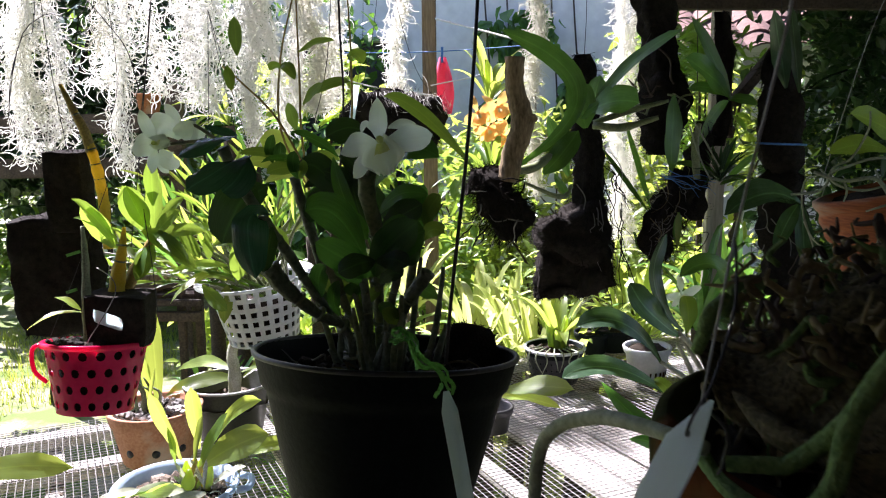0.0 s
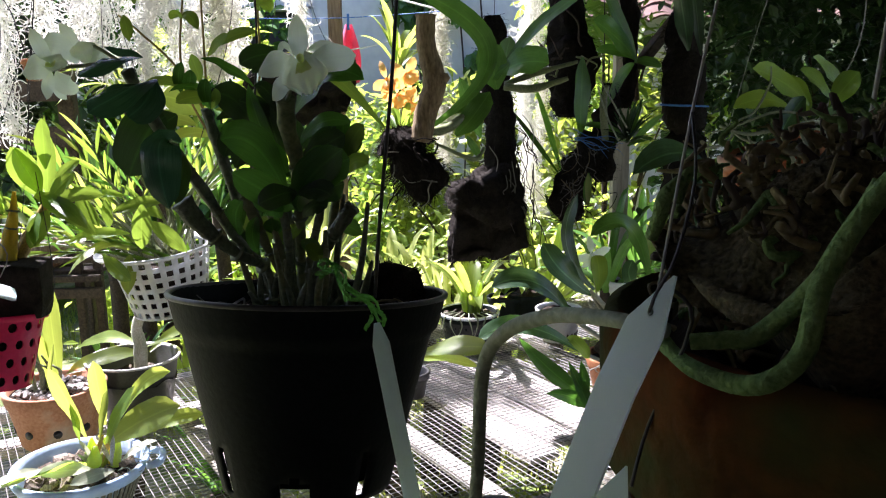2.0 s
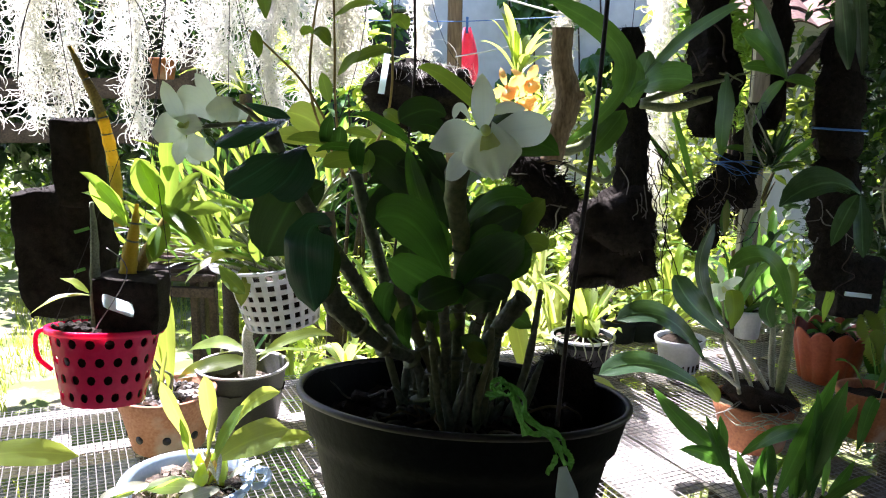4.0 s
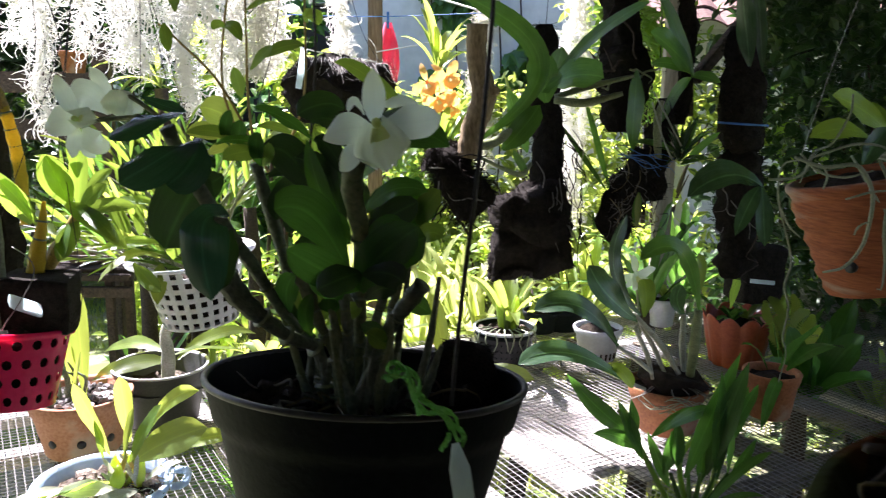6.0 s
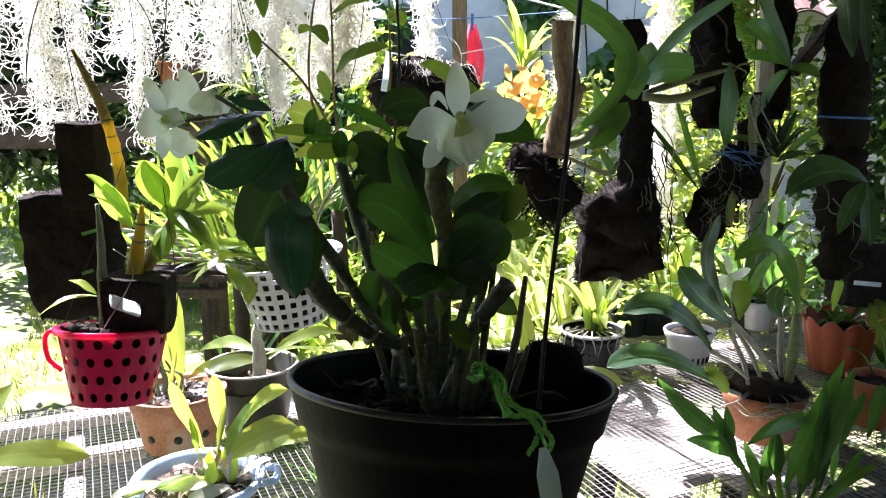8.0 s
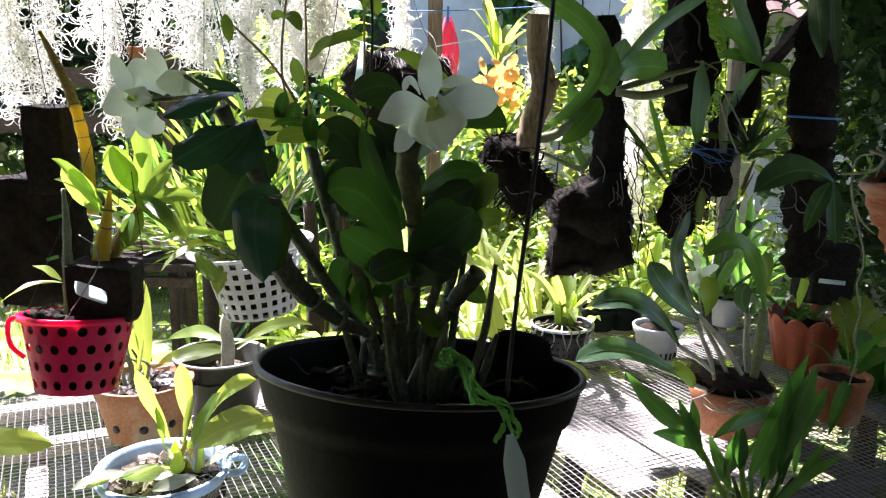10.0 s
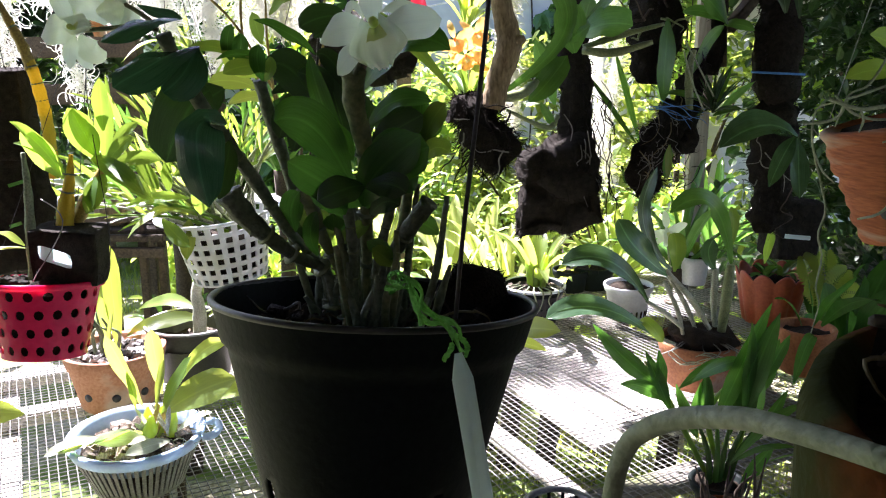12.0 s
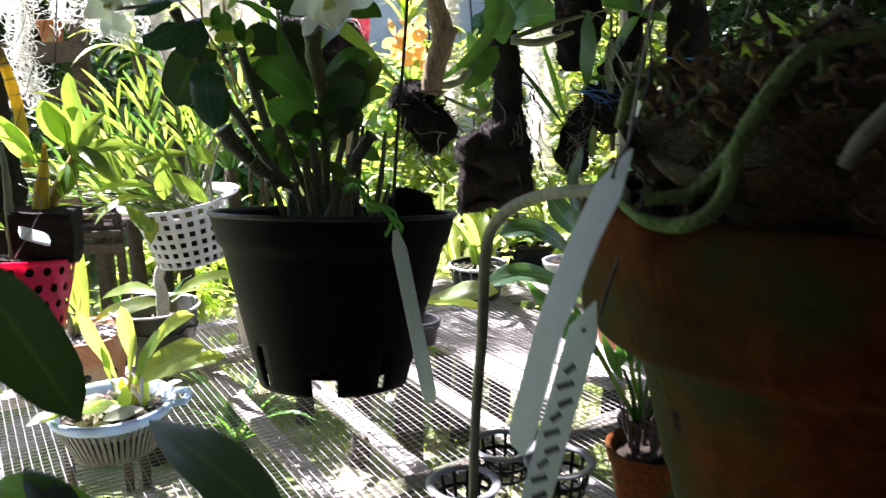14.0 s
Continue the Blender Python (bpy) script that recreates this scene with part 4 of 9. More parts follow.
# the darkest rows carry the plant's inner shade in their colour
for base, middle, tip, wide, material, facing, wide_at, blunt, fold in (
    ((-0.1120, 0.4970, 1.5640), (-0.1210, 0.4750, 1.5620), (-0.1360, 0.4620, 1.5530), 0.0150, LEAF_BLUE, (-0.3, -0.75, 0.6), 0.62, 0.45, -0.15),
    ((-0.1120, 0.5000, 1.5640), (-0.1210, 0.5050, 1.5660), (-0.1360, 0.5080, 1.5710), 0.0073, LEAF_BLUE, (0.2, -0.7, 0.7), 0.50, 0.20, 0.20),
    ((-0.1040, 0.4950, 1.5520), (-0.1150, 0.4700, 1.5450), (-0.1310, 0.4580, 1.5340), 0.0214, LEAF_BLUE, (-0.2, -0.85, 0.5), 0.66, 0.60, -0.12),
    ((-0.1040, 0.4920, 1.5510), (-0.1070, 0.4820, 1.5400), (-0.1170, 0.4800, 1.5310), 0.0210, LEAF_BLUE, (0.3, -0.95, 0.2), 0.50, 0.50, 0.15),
    ((-0.1070, 0.5200, 1.5300), (-0.1170, 0.5120, 1.5190), (-0.1280, 0.5080, 1.4950), 0.0318, LEAF_SHADED, (0.1, -1, 0.15), 0.45, 0.60, 0.12),
    ((-0.1010, 0.5250, 1.5310), (-0.1090, 0.5250, 1.5260), (-0.1180, 0.5250, 1.5220), 0.0176, LEAF_SHADED, (0.1, -0.9, 0.4), 0.50, 0.50, 0.10),
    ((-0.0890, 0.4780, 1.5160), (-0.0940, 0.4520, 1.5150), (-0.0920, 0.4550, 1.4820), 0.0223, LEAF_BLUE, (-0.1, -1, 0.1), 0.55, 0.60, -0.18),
    ((-0.0900, 0.4900, 1.5080), (-0.0900, 0.4800, 1.4970), (-0.0930, 0.4750, 1.4820), 0.0105, LEAF_SHADED, (0.5, -0.9, 0.1), 0.50, 0.40, 0.20),
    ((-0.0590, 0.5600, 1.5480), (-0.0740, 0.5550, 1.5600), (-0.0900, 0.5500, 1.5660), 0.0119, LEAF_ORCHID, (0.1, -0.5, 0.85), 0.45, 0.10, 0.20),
    ((-0.0410, 0.5600, 1.5650), (-0.0520, 0.5560, 1.5680), (-0.0660, 0.5520, 1.5620), 0.0164, LEAF_SHADED, (0, -0.9, 0.4), 0.50, 0.70, 0.10),
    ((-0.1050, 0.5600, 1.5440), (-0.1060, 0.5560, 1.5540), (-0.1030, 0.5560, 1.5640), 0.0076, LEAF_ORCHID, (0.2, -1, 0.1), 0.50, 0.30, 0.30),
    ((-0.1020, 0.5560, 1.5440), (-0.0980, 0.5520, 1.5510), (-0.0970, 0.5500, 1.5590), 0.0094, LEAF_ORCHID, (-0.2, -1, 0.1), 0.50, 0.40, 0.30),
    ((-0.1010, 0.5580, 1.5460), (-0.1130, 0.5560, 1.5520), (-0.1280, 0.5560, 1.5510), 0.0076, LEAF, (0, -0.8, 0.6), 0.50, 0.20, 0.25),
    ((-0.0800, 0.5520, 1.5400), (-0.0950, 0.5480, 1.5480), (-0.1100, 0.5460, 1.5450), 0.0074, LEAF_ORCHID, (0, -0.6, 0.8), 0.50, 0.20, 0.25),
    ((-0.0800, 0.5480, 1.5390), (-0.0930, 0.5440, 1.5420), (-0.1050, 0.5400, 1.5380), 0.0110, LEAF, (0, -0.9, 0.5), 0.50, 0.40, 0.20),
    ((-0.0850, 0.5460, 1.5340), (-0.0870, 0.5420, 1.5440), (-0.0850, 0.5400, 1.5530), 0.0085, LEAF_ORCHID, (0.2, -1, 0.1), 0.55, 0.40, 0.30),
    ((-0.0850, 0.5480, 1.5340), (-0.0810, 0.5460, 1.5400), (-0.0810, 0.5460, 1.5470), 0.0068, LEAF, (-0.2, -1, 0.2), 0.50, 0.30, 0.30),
    ((-0.0880, 0.5560, 1.5410), (-0.0710, 0.5520, 1.5400), (-0.0570, 0.5480, 1.5180), 0.0218, LEAF_SHADED, (0.1, -0.85, 0.5), 0.45, 0.30, 0.15),
    ((-0.0840, 0.5600, 1.5270), (-0.0690, 0.5600, 1.5310), (-0.0570, 0.5600, 1.5210), 0.0127, LEAF_SHADED, (0.1, -0.8, 0.6), 0.50, 0.40, 0.15),
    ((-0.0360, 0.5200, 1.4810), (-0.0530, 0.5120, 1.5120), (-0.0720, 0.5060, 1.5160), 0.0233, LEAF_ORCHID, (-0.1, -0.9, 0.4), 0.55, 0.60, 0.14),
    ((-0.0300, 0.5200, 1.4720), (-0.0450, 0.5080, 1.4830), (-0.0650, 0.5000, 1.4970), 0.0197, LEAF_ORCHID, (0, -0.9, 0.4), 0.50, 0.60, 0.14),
    ((-0.0620, 0.5550, 1.5280), (-0.0730, 0.5600, 1.5180), (-0.0810, 0.5600, 1.5020), 0.0165, LEAF_SHADED, (0, -1, 0.2), 0.50, 0.50, 0.15),
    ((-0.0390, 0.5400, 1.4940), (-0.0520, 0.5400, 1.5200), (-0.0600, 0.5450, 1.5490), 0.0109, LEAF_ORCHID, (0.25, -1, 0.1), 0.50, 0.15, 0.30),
    ((-0.0380, 0.5450, 1.4960), (-0.0460, 0.5500, 1.5190), (-0.0520, 0.5550, 1.5440), 0.0106, LEAF_SHADED, (0.1, -1, 0.1), 0.50, 0.20, 0.30),
    ((-0.0570, 0.5520, 1.5480), (-0.0490, 0.5500, 1.5450), (-0.0390, 0.5480, 1.5290), 0.0118, LEAF_SHADED, (0.1, -0.8, 0.6), 0.50, 0.30, 0.20),
    ((-0.0600, 0.5650, 1.5570), (-0.0520, 0.5650, 1.5600), (-0.0410, 0.5600, 1.5550), 0.0116, LEAF_SHADED, (0, -0.9, 0.4), 0.50, 0.50, 0.20),
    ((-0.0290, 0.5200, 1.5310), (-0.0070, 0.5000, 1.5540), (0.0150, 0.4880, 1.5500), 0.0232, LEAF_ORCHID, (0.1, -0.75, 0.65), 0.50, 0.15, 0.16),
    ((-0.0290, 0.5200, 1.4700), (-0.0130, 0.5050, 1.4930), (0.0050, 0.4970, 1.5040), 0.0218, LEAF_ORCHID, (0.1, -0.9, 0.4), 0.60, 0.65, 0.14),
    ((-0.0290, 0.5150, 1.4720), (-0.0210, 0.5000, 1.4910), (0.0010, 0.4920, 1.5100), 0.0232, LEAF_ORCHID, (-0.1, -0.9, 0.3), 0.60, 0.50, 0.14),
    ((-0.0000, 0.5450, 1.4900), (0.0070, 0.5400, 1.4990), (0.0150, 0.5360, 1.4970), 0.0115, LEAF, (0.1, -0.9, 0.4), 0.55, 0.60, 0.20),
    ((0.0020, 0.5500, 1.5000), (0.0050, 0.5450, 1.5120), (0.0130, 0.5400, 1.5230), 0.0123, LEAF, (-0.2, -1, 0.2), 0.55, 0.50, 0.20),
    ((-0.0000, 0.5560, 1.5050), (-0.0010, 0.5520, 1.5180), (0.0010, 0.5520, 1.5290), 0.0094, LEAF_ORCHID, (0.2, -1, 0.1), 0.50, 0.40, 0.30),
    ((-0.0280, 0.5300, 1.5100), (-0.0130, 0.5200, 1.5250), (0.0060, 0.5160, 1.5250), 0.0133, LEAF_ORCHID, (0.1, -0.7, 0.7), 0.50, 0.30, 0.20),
    ((-0.0280, 0.5400, 1.4990), (-0.0140, 0.5350, 1.5090), (0.0010, 0.5350, 1.5170), 0.0174, LEAF_SHADED, (0, -1, 0.3), 0.50, 0.50, 0.15),
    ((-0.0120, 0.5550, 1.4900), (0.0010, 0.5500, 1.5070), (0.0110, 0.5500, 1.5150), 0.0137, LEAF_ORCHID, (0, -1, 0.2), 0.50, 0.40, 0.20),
    ((-0.0270, 0.5400, 1.5580), (-0.0080, 0.5300, 1.5640), (0.0100, 0.5250, 1.5620), 0.0119, LEAF_SHADED, (0, -0.7, 0.7), 0.50, 0.30, 0.20),
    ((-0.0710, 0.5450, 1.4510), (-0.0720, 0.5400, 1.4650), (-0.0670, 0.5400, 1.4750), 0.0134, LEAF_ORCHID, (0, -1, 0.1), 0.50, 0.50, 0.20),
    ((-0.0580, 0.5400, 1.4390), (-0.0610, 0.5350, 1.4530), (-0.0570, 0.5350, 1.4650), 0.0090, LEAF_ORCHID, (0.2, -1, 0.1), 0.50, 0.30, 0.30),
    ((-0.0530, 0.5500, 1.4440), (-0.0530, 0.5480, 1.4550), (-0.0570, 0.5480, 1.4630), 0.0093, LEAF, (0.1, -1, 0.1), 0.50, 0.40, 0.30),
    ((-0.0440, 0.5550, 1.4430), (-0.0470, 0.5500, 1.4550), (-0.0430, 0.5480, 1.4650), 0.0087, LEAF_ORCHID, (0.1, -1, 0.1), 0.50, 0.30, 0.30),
    ((-0.0280, 0.5050, 1.4840), (-0.0370, 0.4920, 1.4840), (-0.0490, 0.4880, 1.4790), 0.0157, LEAF_SHADED, (0, -0.9, 0.45), 0.50, 0.60, 0.14),
    ((-0.0270, 0.5050, 1.4830), (-0.0150, 0.4920, 1.4870), (-0.0060, 0.4880, 1.4830), 0.0146, LEAF_SHADED, (0, -0.9, 0.45), 0.50, 0.60, 0.14),
    ((-0.0460, 0.5550, 1.5190), (-0.0540, 0.5500, 1.5320), (-0.0670, 0.5480, 1.5390), 0.0155, LEAF_SHADED, (0, -0.9, 0.4), 0.50, 0.40, 0.15),
    ((-0.0420, 0.5600, 1.5120), (-0.0440, 0.5600, 1.5280), (-0.0470, 0.5620, 1.5430), 0.0140, LEAF_SHADED, (0.1, -1, 0.2), 0.50, 0.40, 0.20),
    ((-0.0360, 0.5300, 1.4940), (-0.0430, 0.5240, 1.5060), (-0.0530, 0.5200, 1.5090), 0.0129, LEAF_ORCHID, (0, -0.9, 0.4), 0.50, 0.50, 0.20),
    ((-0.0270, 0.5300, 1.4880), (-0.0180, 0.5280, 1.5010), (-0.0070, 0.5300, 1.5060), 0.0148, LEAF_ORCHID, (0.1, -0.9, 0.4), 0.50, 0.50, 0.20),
    ((-0.0210, 0.5550, 1.4960), (-0.0130, 0.5550, 1.5120), (-0.0050, 0.5600, 1.5280), 0.0145, LEAF_SHADED, (0.2, -1, 0.2), 0.50, 0.40, 0.20),
    ((-0.0740, 0.5650, 1.4940), (-0.0690, 0.5650, 1.5040), (-0.0570, 0.5650, 1.5120), 0.0148, LEAF_SHADED, (-0.1, -1, 0.2), 0.50, 0.50, 0.20),
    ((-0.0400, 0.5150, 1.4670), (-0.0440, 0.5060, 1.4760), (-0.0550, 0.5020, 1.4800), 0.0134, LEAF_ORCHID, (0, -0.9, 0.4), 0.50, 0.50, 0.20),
    ((-0.0260, 0.5150, 1.4670), (-0.0180, 0.5080, 1.4750), (-0.0100, 0.5040, 1.4740), 0.0124, LEAF_SHADED, (0, -0.9, 0.4), 0.50, 0.50, 0.20),
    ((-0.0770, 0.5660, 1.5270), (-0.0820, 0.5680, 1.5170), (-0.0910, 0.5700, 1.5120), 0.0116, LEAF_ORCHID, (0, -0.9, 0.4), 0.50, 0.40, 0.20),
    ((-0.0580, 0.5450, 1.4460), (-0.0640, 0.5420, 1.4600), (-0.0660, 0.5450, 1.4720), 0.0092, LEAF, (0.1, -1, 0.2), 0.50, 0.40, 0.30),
    ((-0.0480, 0.5600, 1.4720), (-0.0580, 0.5650, 1.4810), (-0.0620, 0.5700, 1.4930), 0.0193, LEAF_SHADED, (0.1, -1, 0.2), 0.50, 0.50, 0.20),
    ((-0.0210, 0.5600, 1.4690), (-0.0120, 0.5620, 1.4790), (-0.0020, 0.5650, 1.4820), 0.0191, LEAF_SHADED, (0.1, -1, 0.2), 0.50, 0.50, 0.20),
    ((-0.0330, 0.5650, 1.4980), (-0.0380, 0.5700, 1.5140), (-0.0450, 0.5700, 1.5200), 0.0227, LEAF_SHADED, (0.1, -1, 0.2), 0.50, 0.50, 0.20),
    ((-0.0250, 0.5700, 1.5000), (-0.0170, 0.5700, 1.5120), (-0.0020, 0.5700, 1.5120), 0.0195, LEAF_SHADED, (0.1, -1, 0.2), 0.50, 0.50, 0.20),
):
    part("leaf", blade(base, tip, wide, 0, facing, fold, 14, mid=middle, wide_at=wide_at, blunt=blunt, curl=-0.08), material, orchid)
rnd = random.Random(11)
for k in range(26):
    a = rnd.uniform(0, 6.3)
    p = C0 + Vector((math.cos(a) * rnd.uniform(0.005, 0.04), math.sin(a) * rnd.uniform(0.005, 0.04), 0.0))
    q = p + Vector((rnd.uniform(-0.012, 0.012), rnd.uniform(-0.012, 0.012), rnd.uniform(0.02, 0.055)))
    part("dry_stub", tube([p, (p + q) / 2 + Vector((rnd.uniform(-0.004, 0.004), 0, 0)), q], [0.0022, 0.0028, 0.0012], 6, 6), CANE_GREY, orchid)

for k in range(12):
    a, e = rnd.uniform(0, 6.3), rnd.uniform(0.9, 1.35)
    p = C0 + Vector((math.cos(a) * rnd.uniform(0.004, 0.035), math.sin(a) * rnd.uniform(0.004, 0.035), -0.004))
    d = Vector((math.cos(a) * math.cos(e) * 0.45, math.sin(a) * math.cos(e) * 0.45, math.sin(e)))
    far = rnd.uniform(0.04, 0.10)
    q = p + d * far
    part("shoot", tube([p, p + d * far * 0.5 + Vector((rnd.uniform(-0.004, 0.004), 0, 0)), q], [0.0022, 0.0024, 0.0014], 10, 7, rings=0.12), (CANE, CANE_GREY)[k % 2], orchid, "thin jointed shoot")
    for j in range(rnd.choice((0, 1, 2))):
        b = p + d * far * rnd.uniform(0.5, 0.98)
        side = Vector((rnd.uniform(-1, 1), rnd.uniform(-0.5, 0.3), rnd.uniform(0.2, 1.0))).normalized()
        part("leaf", blade(b, b + side * rnd.uniform(0.016, 0.030), rnd.uniform(0.007, 0.012), 0.06, (0.1, -0.9, 0.4), 0.25, 7), (LEAF_DARK, LEAF)[(j + k) % 3 == 0], orchid)
for k in range(40):
    a = rnd.uniform(0, 6.3)
    p = C0 + Vector((math.cos(a) * rnd.uniform(0.01, 0.05), math.sin(a) * rnd.uniform(0.01, 0.05), -0.002))
    wander(orchid, p + Vector((0, 0, 0.012)), p + Vector((math.cos(a) * 0.03, math.sin(a) * 0.03, rnd.uniform(-0.004, 0.012))), 0.0009, rnd, (ROOT, TANGLE, WOOD_DARK)[k % 3], "surface_root", 0.5)

def flower(name, parent, centre, r, facing, material, roll=0.0, lip=True, throat=None):
    """Five tepals round a frilled lip, seen from the side it faces."""
    f = Vector(facing).normalized()
    side = Vector((0, 0, 1)).cross(f).normalized()
    up = f.cross(side)
    c = Vector(centre)
    shapes = [(90, 1.14, 0.40), (196, 1.0, 0.60), (4, 1.22, 0.60), (236, 1.04, 0.38), (318, 0.90, 0.36)]
    for a, far, wide in shapes:
        a = radians(a + roll)
        d = side * math.cos(a) + up * math.sin(a)
        mid_ = c + d * r * far * 0.5 + f * r * 0.12
        part("petal", blade(c + d * r * 0.06, c + d * r * far - f * r * 0.16, r * wide, 0, f, -0.12, 12, wide_at=0.5, blunt=0.22, mid=mid_, twist=0.25 * math.sin(a * 3)), material, parent)
    if lip:
        d = -up * 0.82 + side * 0.48
        bm = bmesh.new()
        rows = []
        cols = [-1 + 2 * k / 9 for k in range(10)]
        for i in range(10):
            t = i / 9
            w = r * (0.14 + 0.44 * math.sin(min(1, t * 1.3) * math.pi * 0.5)) * (1 if t < 0.8 else 0.84)
            rows.append([bm.verts.new(c + d * r * 0.80 * t * (1 - 0.10 * q * q) + f * r * (0.42 * math.sin(t * 2.0) + 0.06) + d.cross(f) * w * q + f * (0.45 * abs(q) ** 1.5 * w * (1 - 0.9 * t) + 0.07 * r * math.sin(11 * q + 4 * t) * t * (0.3 + abs(q)))) for q in cols])
        patch = bmesh.new()
        inner_ = [[patch.verts.new(v.co + f * 0.0006 * r / 0.02) for v in row[3:7]] for row in rows[1:5]]
        for ra, rb in zip(inner_, inner_[1:]):
            for k in range(3):
                patch.faces.new((ra[k], ra[k + 1], rb[k + 1], rb[k]))
        uv = bm.loops.layers.uv.verify()
        for i, (ra, rb) in enumerate(zip(rows, rows[1:])):
            for k in range(9):
                fc_ = bm.faces.new((ra[k], ra[k + 1], rb[k + 1], rb[k]))
                for loop, (u, v) in zip(fc_.loops, ((k, i), (k + 1, i), (k + 1, i + 1), (k, i + 1))):
                    loop[uv].uv = (u / 9 * 0.3, v / 9)
        part("lip", bm, material, parent, "frilled lip")
        part("throat", patch, throat or THROAT, parent, "greenish yellow throat")
        part("column", tube([c - f * r * 0.05, c + f * r * 0.12 + up * r * 0.03, c + f * r * 0.26 - up * r * 0.04], [r * 0.09, r * 0.10, r * 0.05], 6, 8), material, parent)


def frilled_lip(parent, base, tip, wide, facing, seed):
    """A broad, cupped lip with a frilled edge, a coloured throat and a short column."""
    a, b, f = Vector(base), Vector(tip), Vector(facing).normalized()
    d = b - a
    far = d.length
    d.normalize()
    side = d.cross(f).normalized()
    f = side.cross(d)
    rows, n, m = [], 12, 14
    bm = bmesh.new()
    uv = bm.loops.layers.uv.verify()
    for i in range(n + 1):
        t = i / n
        w = wide / 2 * (0.30 + 0.70 * math.sin(min(1.0, t * 1.45) * math.pi / 2)) * (1 - 0.55 * max(0.0, t - 0.72) / 0.28)
        row = []
        for k in range(m + 1):
            q = -1 + 2 * k / m
            edge = max(abs(q), t) ** 3
            frill = 0.05 * far * math.sin(13 * q + seed) * edge + 0.03 * far * math.sin(23 * q + 5 * t) * edge
            row.append(bm.verts.new(a + d * far * t * (1 - 0.16 * q * q * t + 0.03 * math.sin(17 * q)) + side * w * q + f * (far * (0.20 * math.sin(t * 2.2) + 0.34 * (1 - t) ** 2 * abs(q) ** 1.6) + frill)))
        rows.append(row)
    for i, (ra, rb) in enumerate(zip(rows, rows[1:])):
        for k in range(m):
            fc_ = bm.faces.new((ra[k], ra[k + 1], rb[k + 1], rb[k]))
            for loop, (u, v) in zip(fc_.loops, ((k, i), (k + 1, i), (k + 1, i + 1), (k, i + 1))):
                loop[uv].uv = (0.1 + u / m * 0.3, v / n)
    patch = bmesh.new()
    inner_ = [[patch.verts.new(v.co + f * 0.0007) for v in row[4:11]] for row in rows[1:6]]
    for ra, rb in zip(inner_, inner_[1:]):
        for k in range(6):
            patch.faces.new((ra[k], ra[k + 1], rb[k + 1], rb[k]))
    part("lip", bm, PETAL, parent, "frilled lip")
    part("throat", patch, THROAT, parent, "greenish yellow throat")
    part("column", tube([a - f * far * 0.04, a + f * far * 0.16, a + f * far * 0.26 + d * far * 0.10], [far * 0.08, far * 0.09, far * 0.04], 6, 8), THROAT, parent)


for base, middle, tip, wide, facing, wide_at, blunt in (
    ((-0.0200, 0.4780, 1.5600), (-0.0200, 0.4720, 1.5730), (-0.0210, 0.4800, 1.5860), 0.0108, (0.1, -1, 0.15), 0.42, 0.22),
    ((-0.0200, 0.4780, 1.5580), (-0.0320, 0.4700, 1.5590), (-0.0440, 0.4800, 1.5530), 0.0148, (-0.2, -1, 0.25), 0.42, 0.18),
    ((-0.0210, 0.4780, 1.5560), (-0.0290, 0.4700, 1.5480), (-0.0360, 0.4760, 1.5390), 0.0097, (-0.2, -1, 0.2), 0.52, 0.35),
    ((-0.0180, 0.4800, 1.5600), (-0.0030, 0.4740, 1.5620), (0.0110, 0.4860, 1.5640), 0.0160, (0.3, -1, 0.2), 0.50, 0.45),
    ((-0.026, 0.500, 1.564), (-0.031, 0.500, 1.571), (-0.034, 0.500, 1.565), 0.0040, (0, -1, 0.3), 0.50, 0.50),
    ((-0.0180, 0.5060, 1.5680), (-0.0090, 0.5050, 1.5710), (0.0000, 0.5060, 1.5700), 0.0067, (0.1, -0.8, 0.5), 0.40, 0.20),
):
    part("petal", blade(base, tip, wide, 0, facing, -0.10, 14, mid=middle, wide_at=wide_at, blunt=blunt), PETAL, orchid)
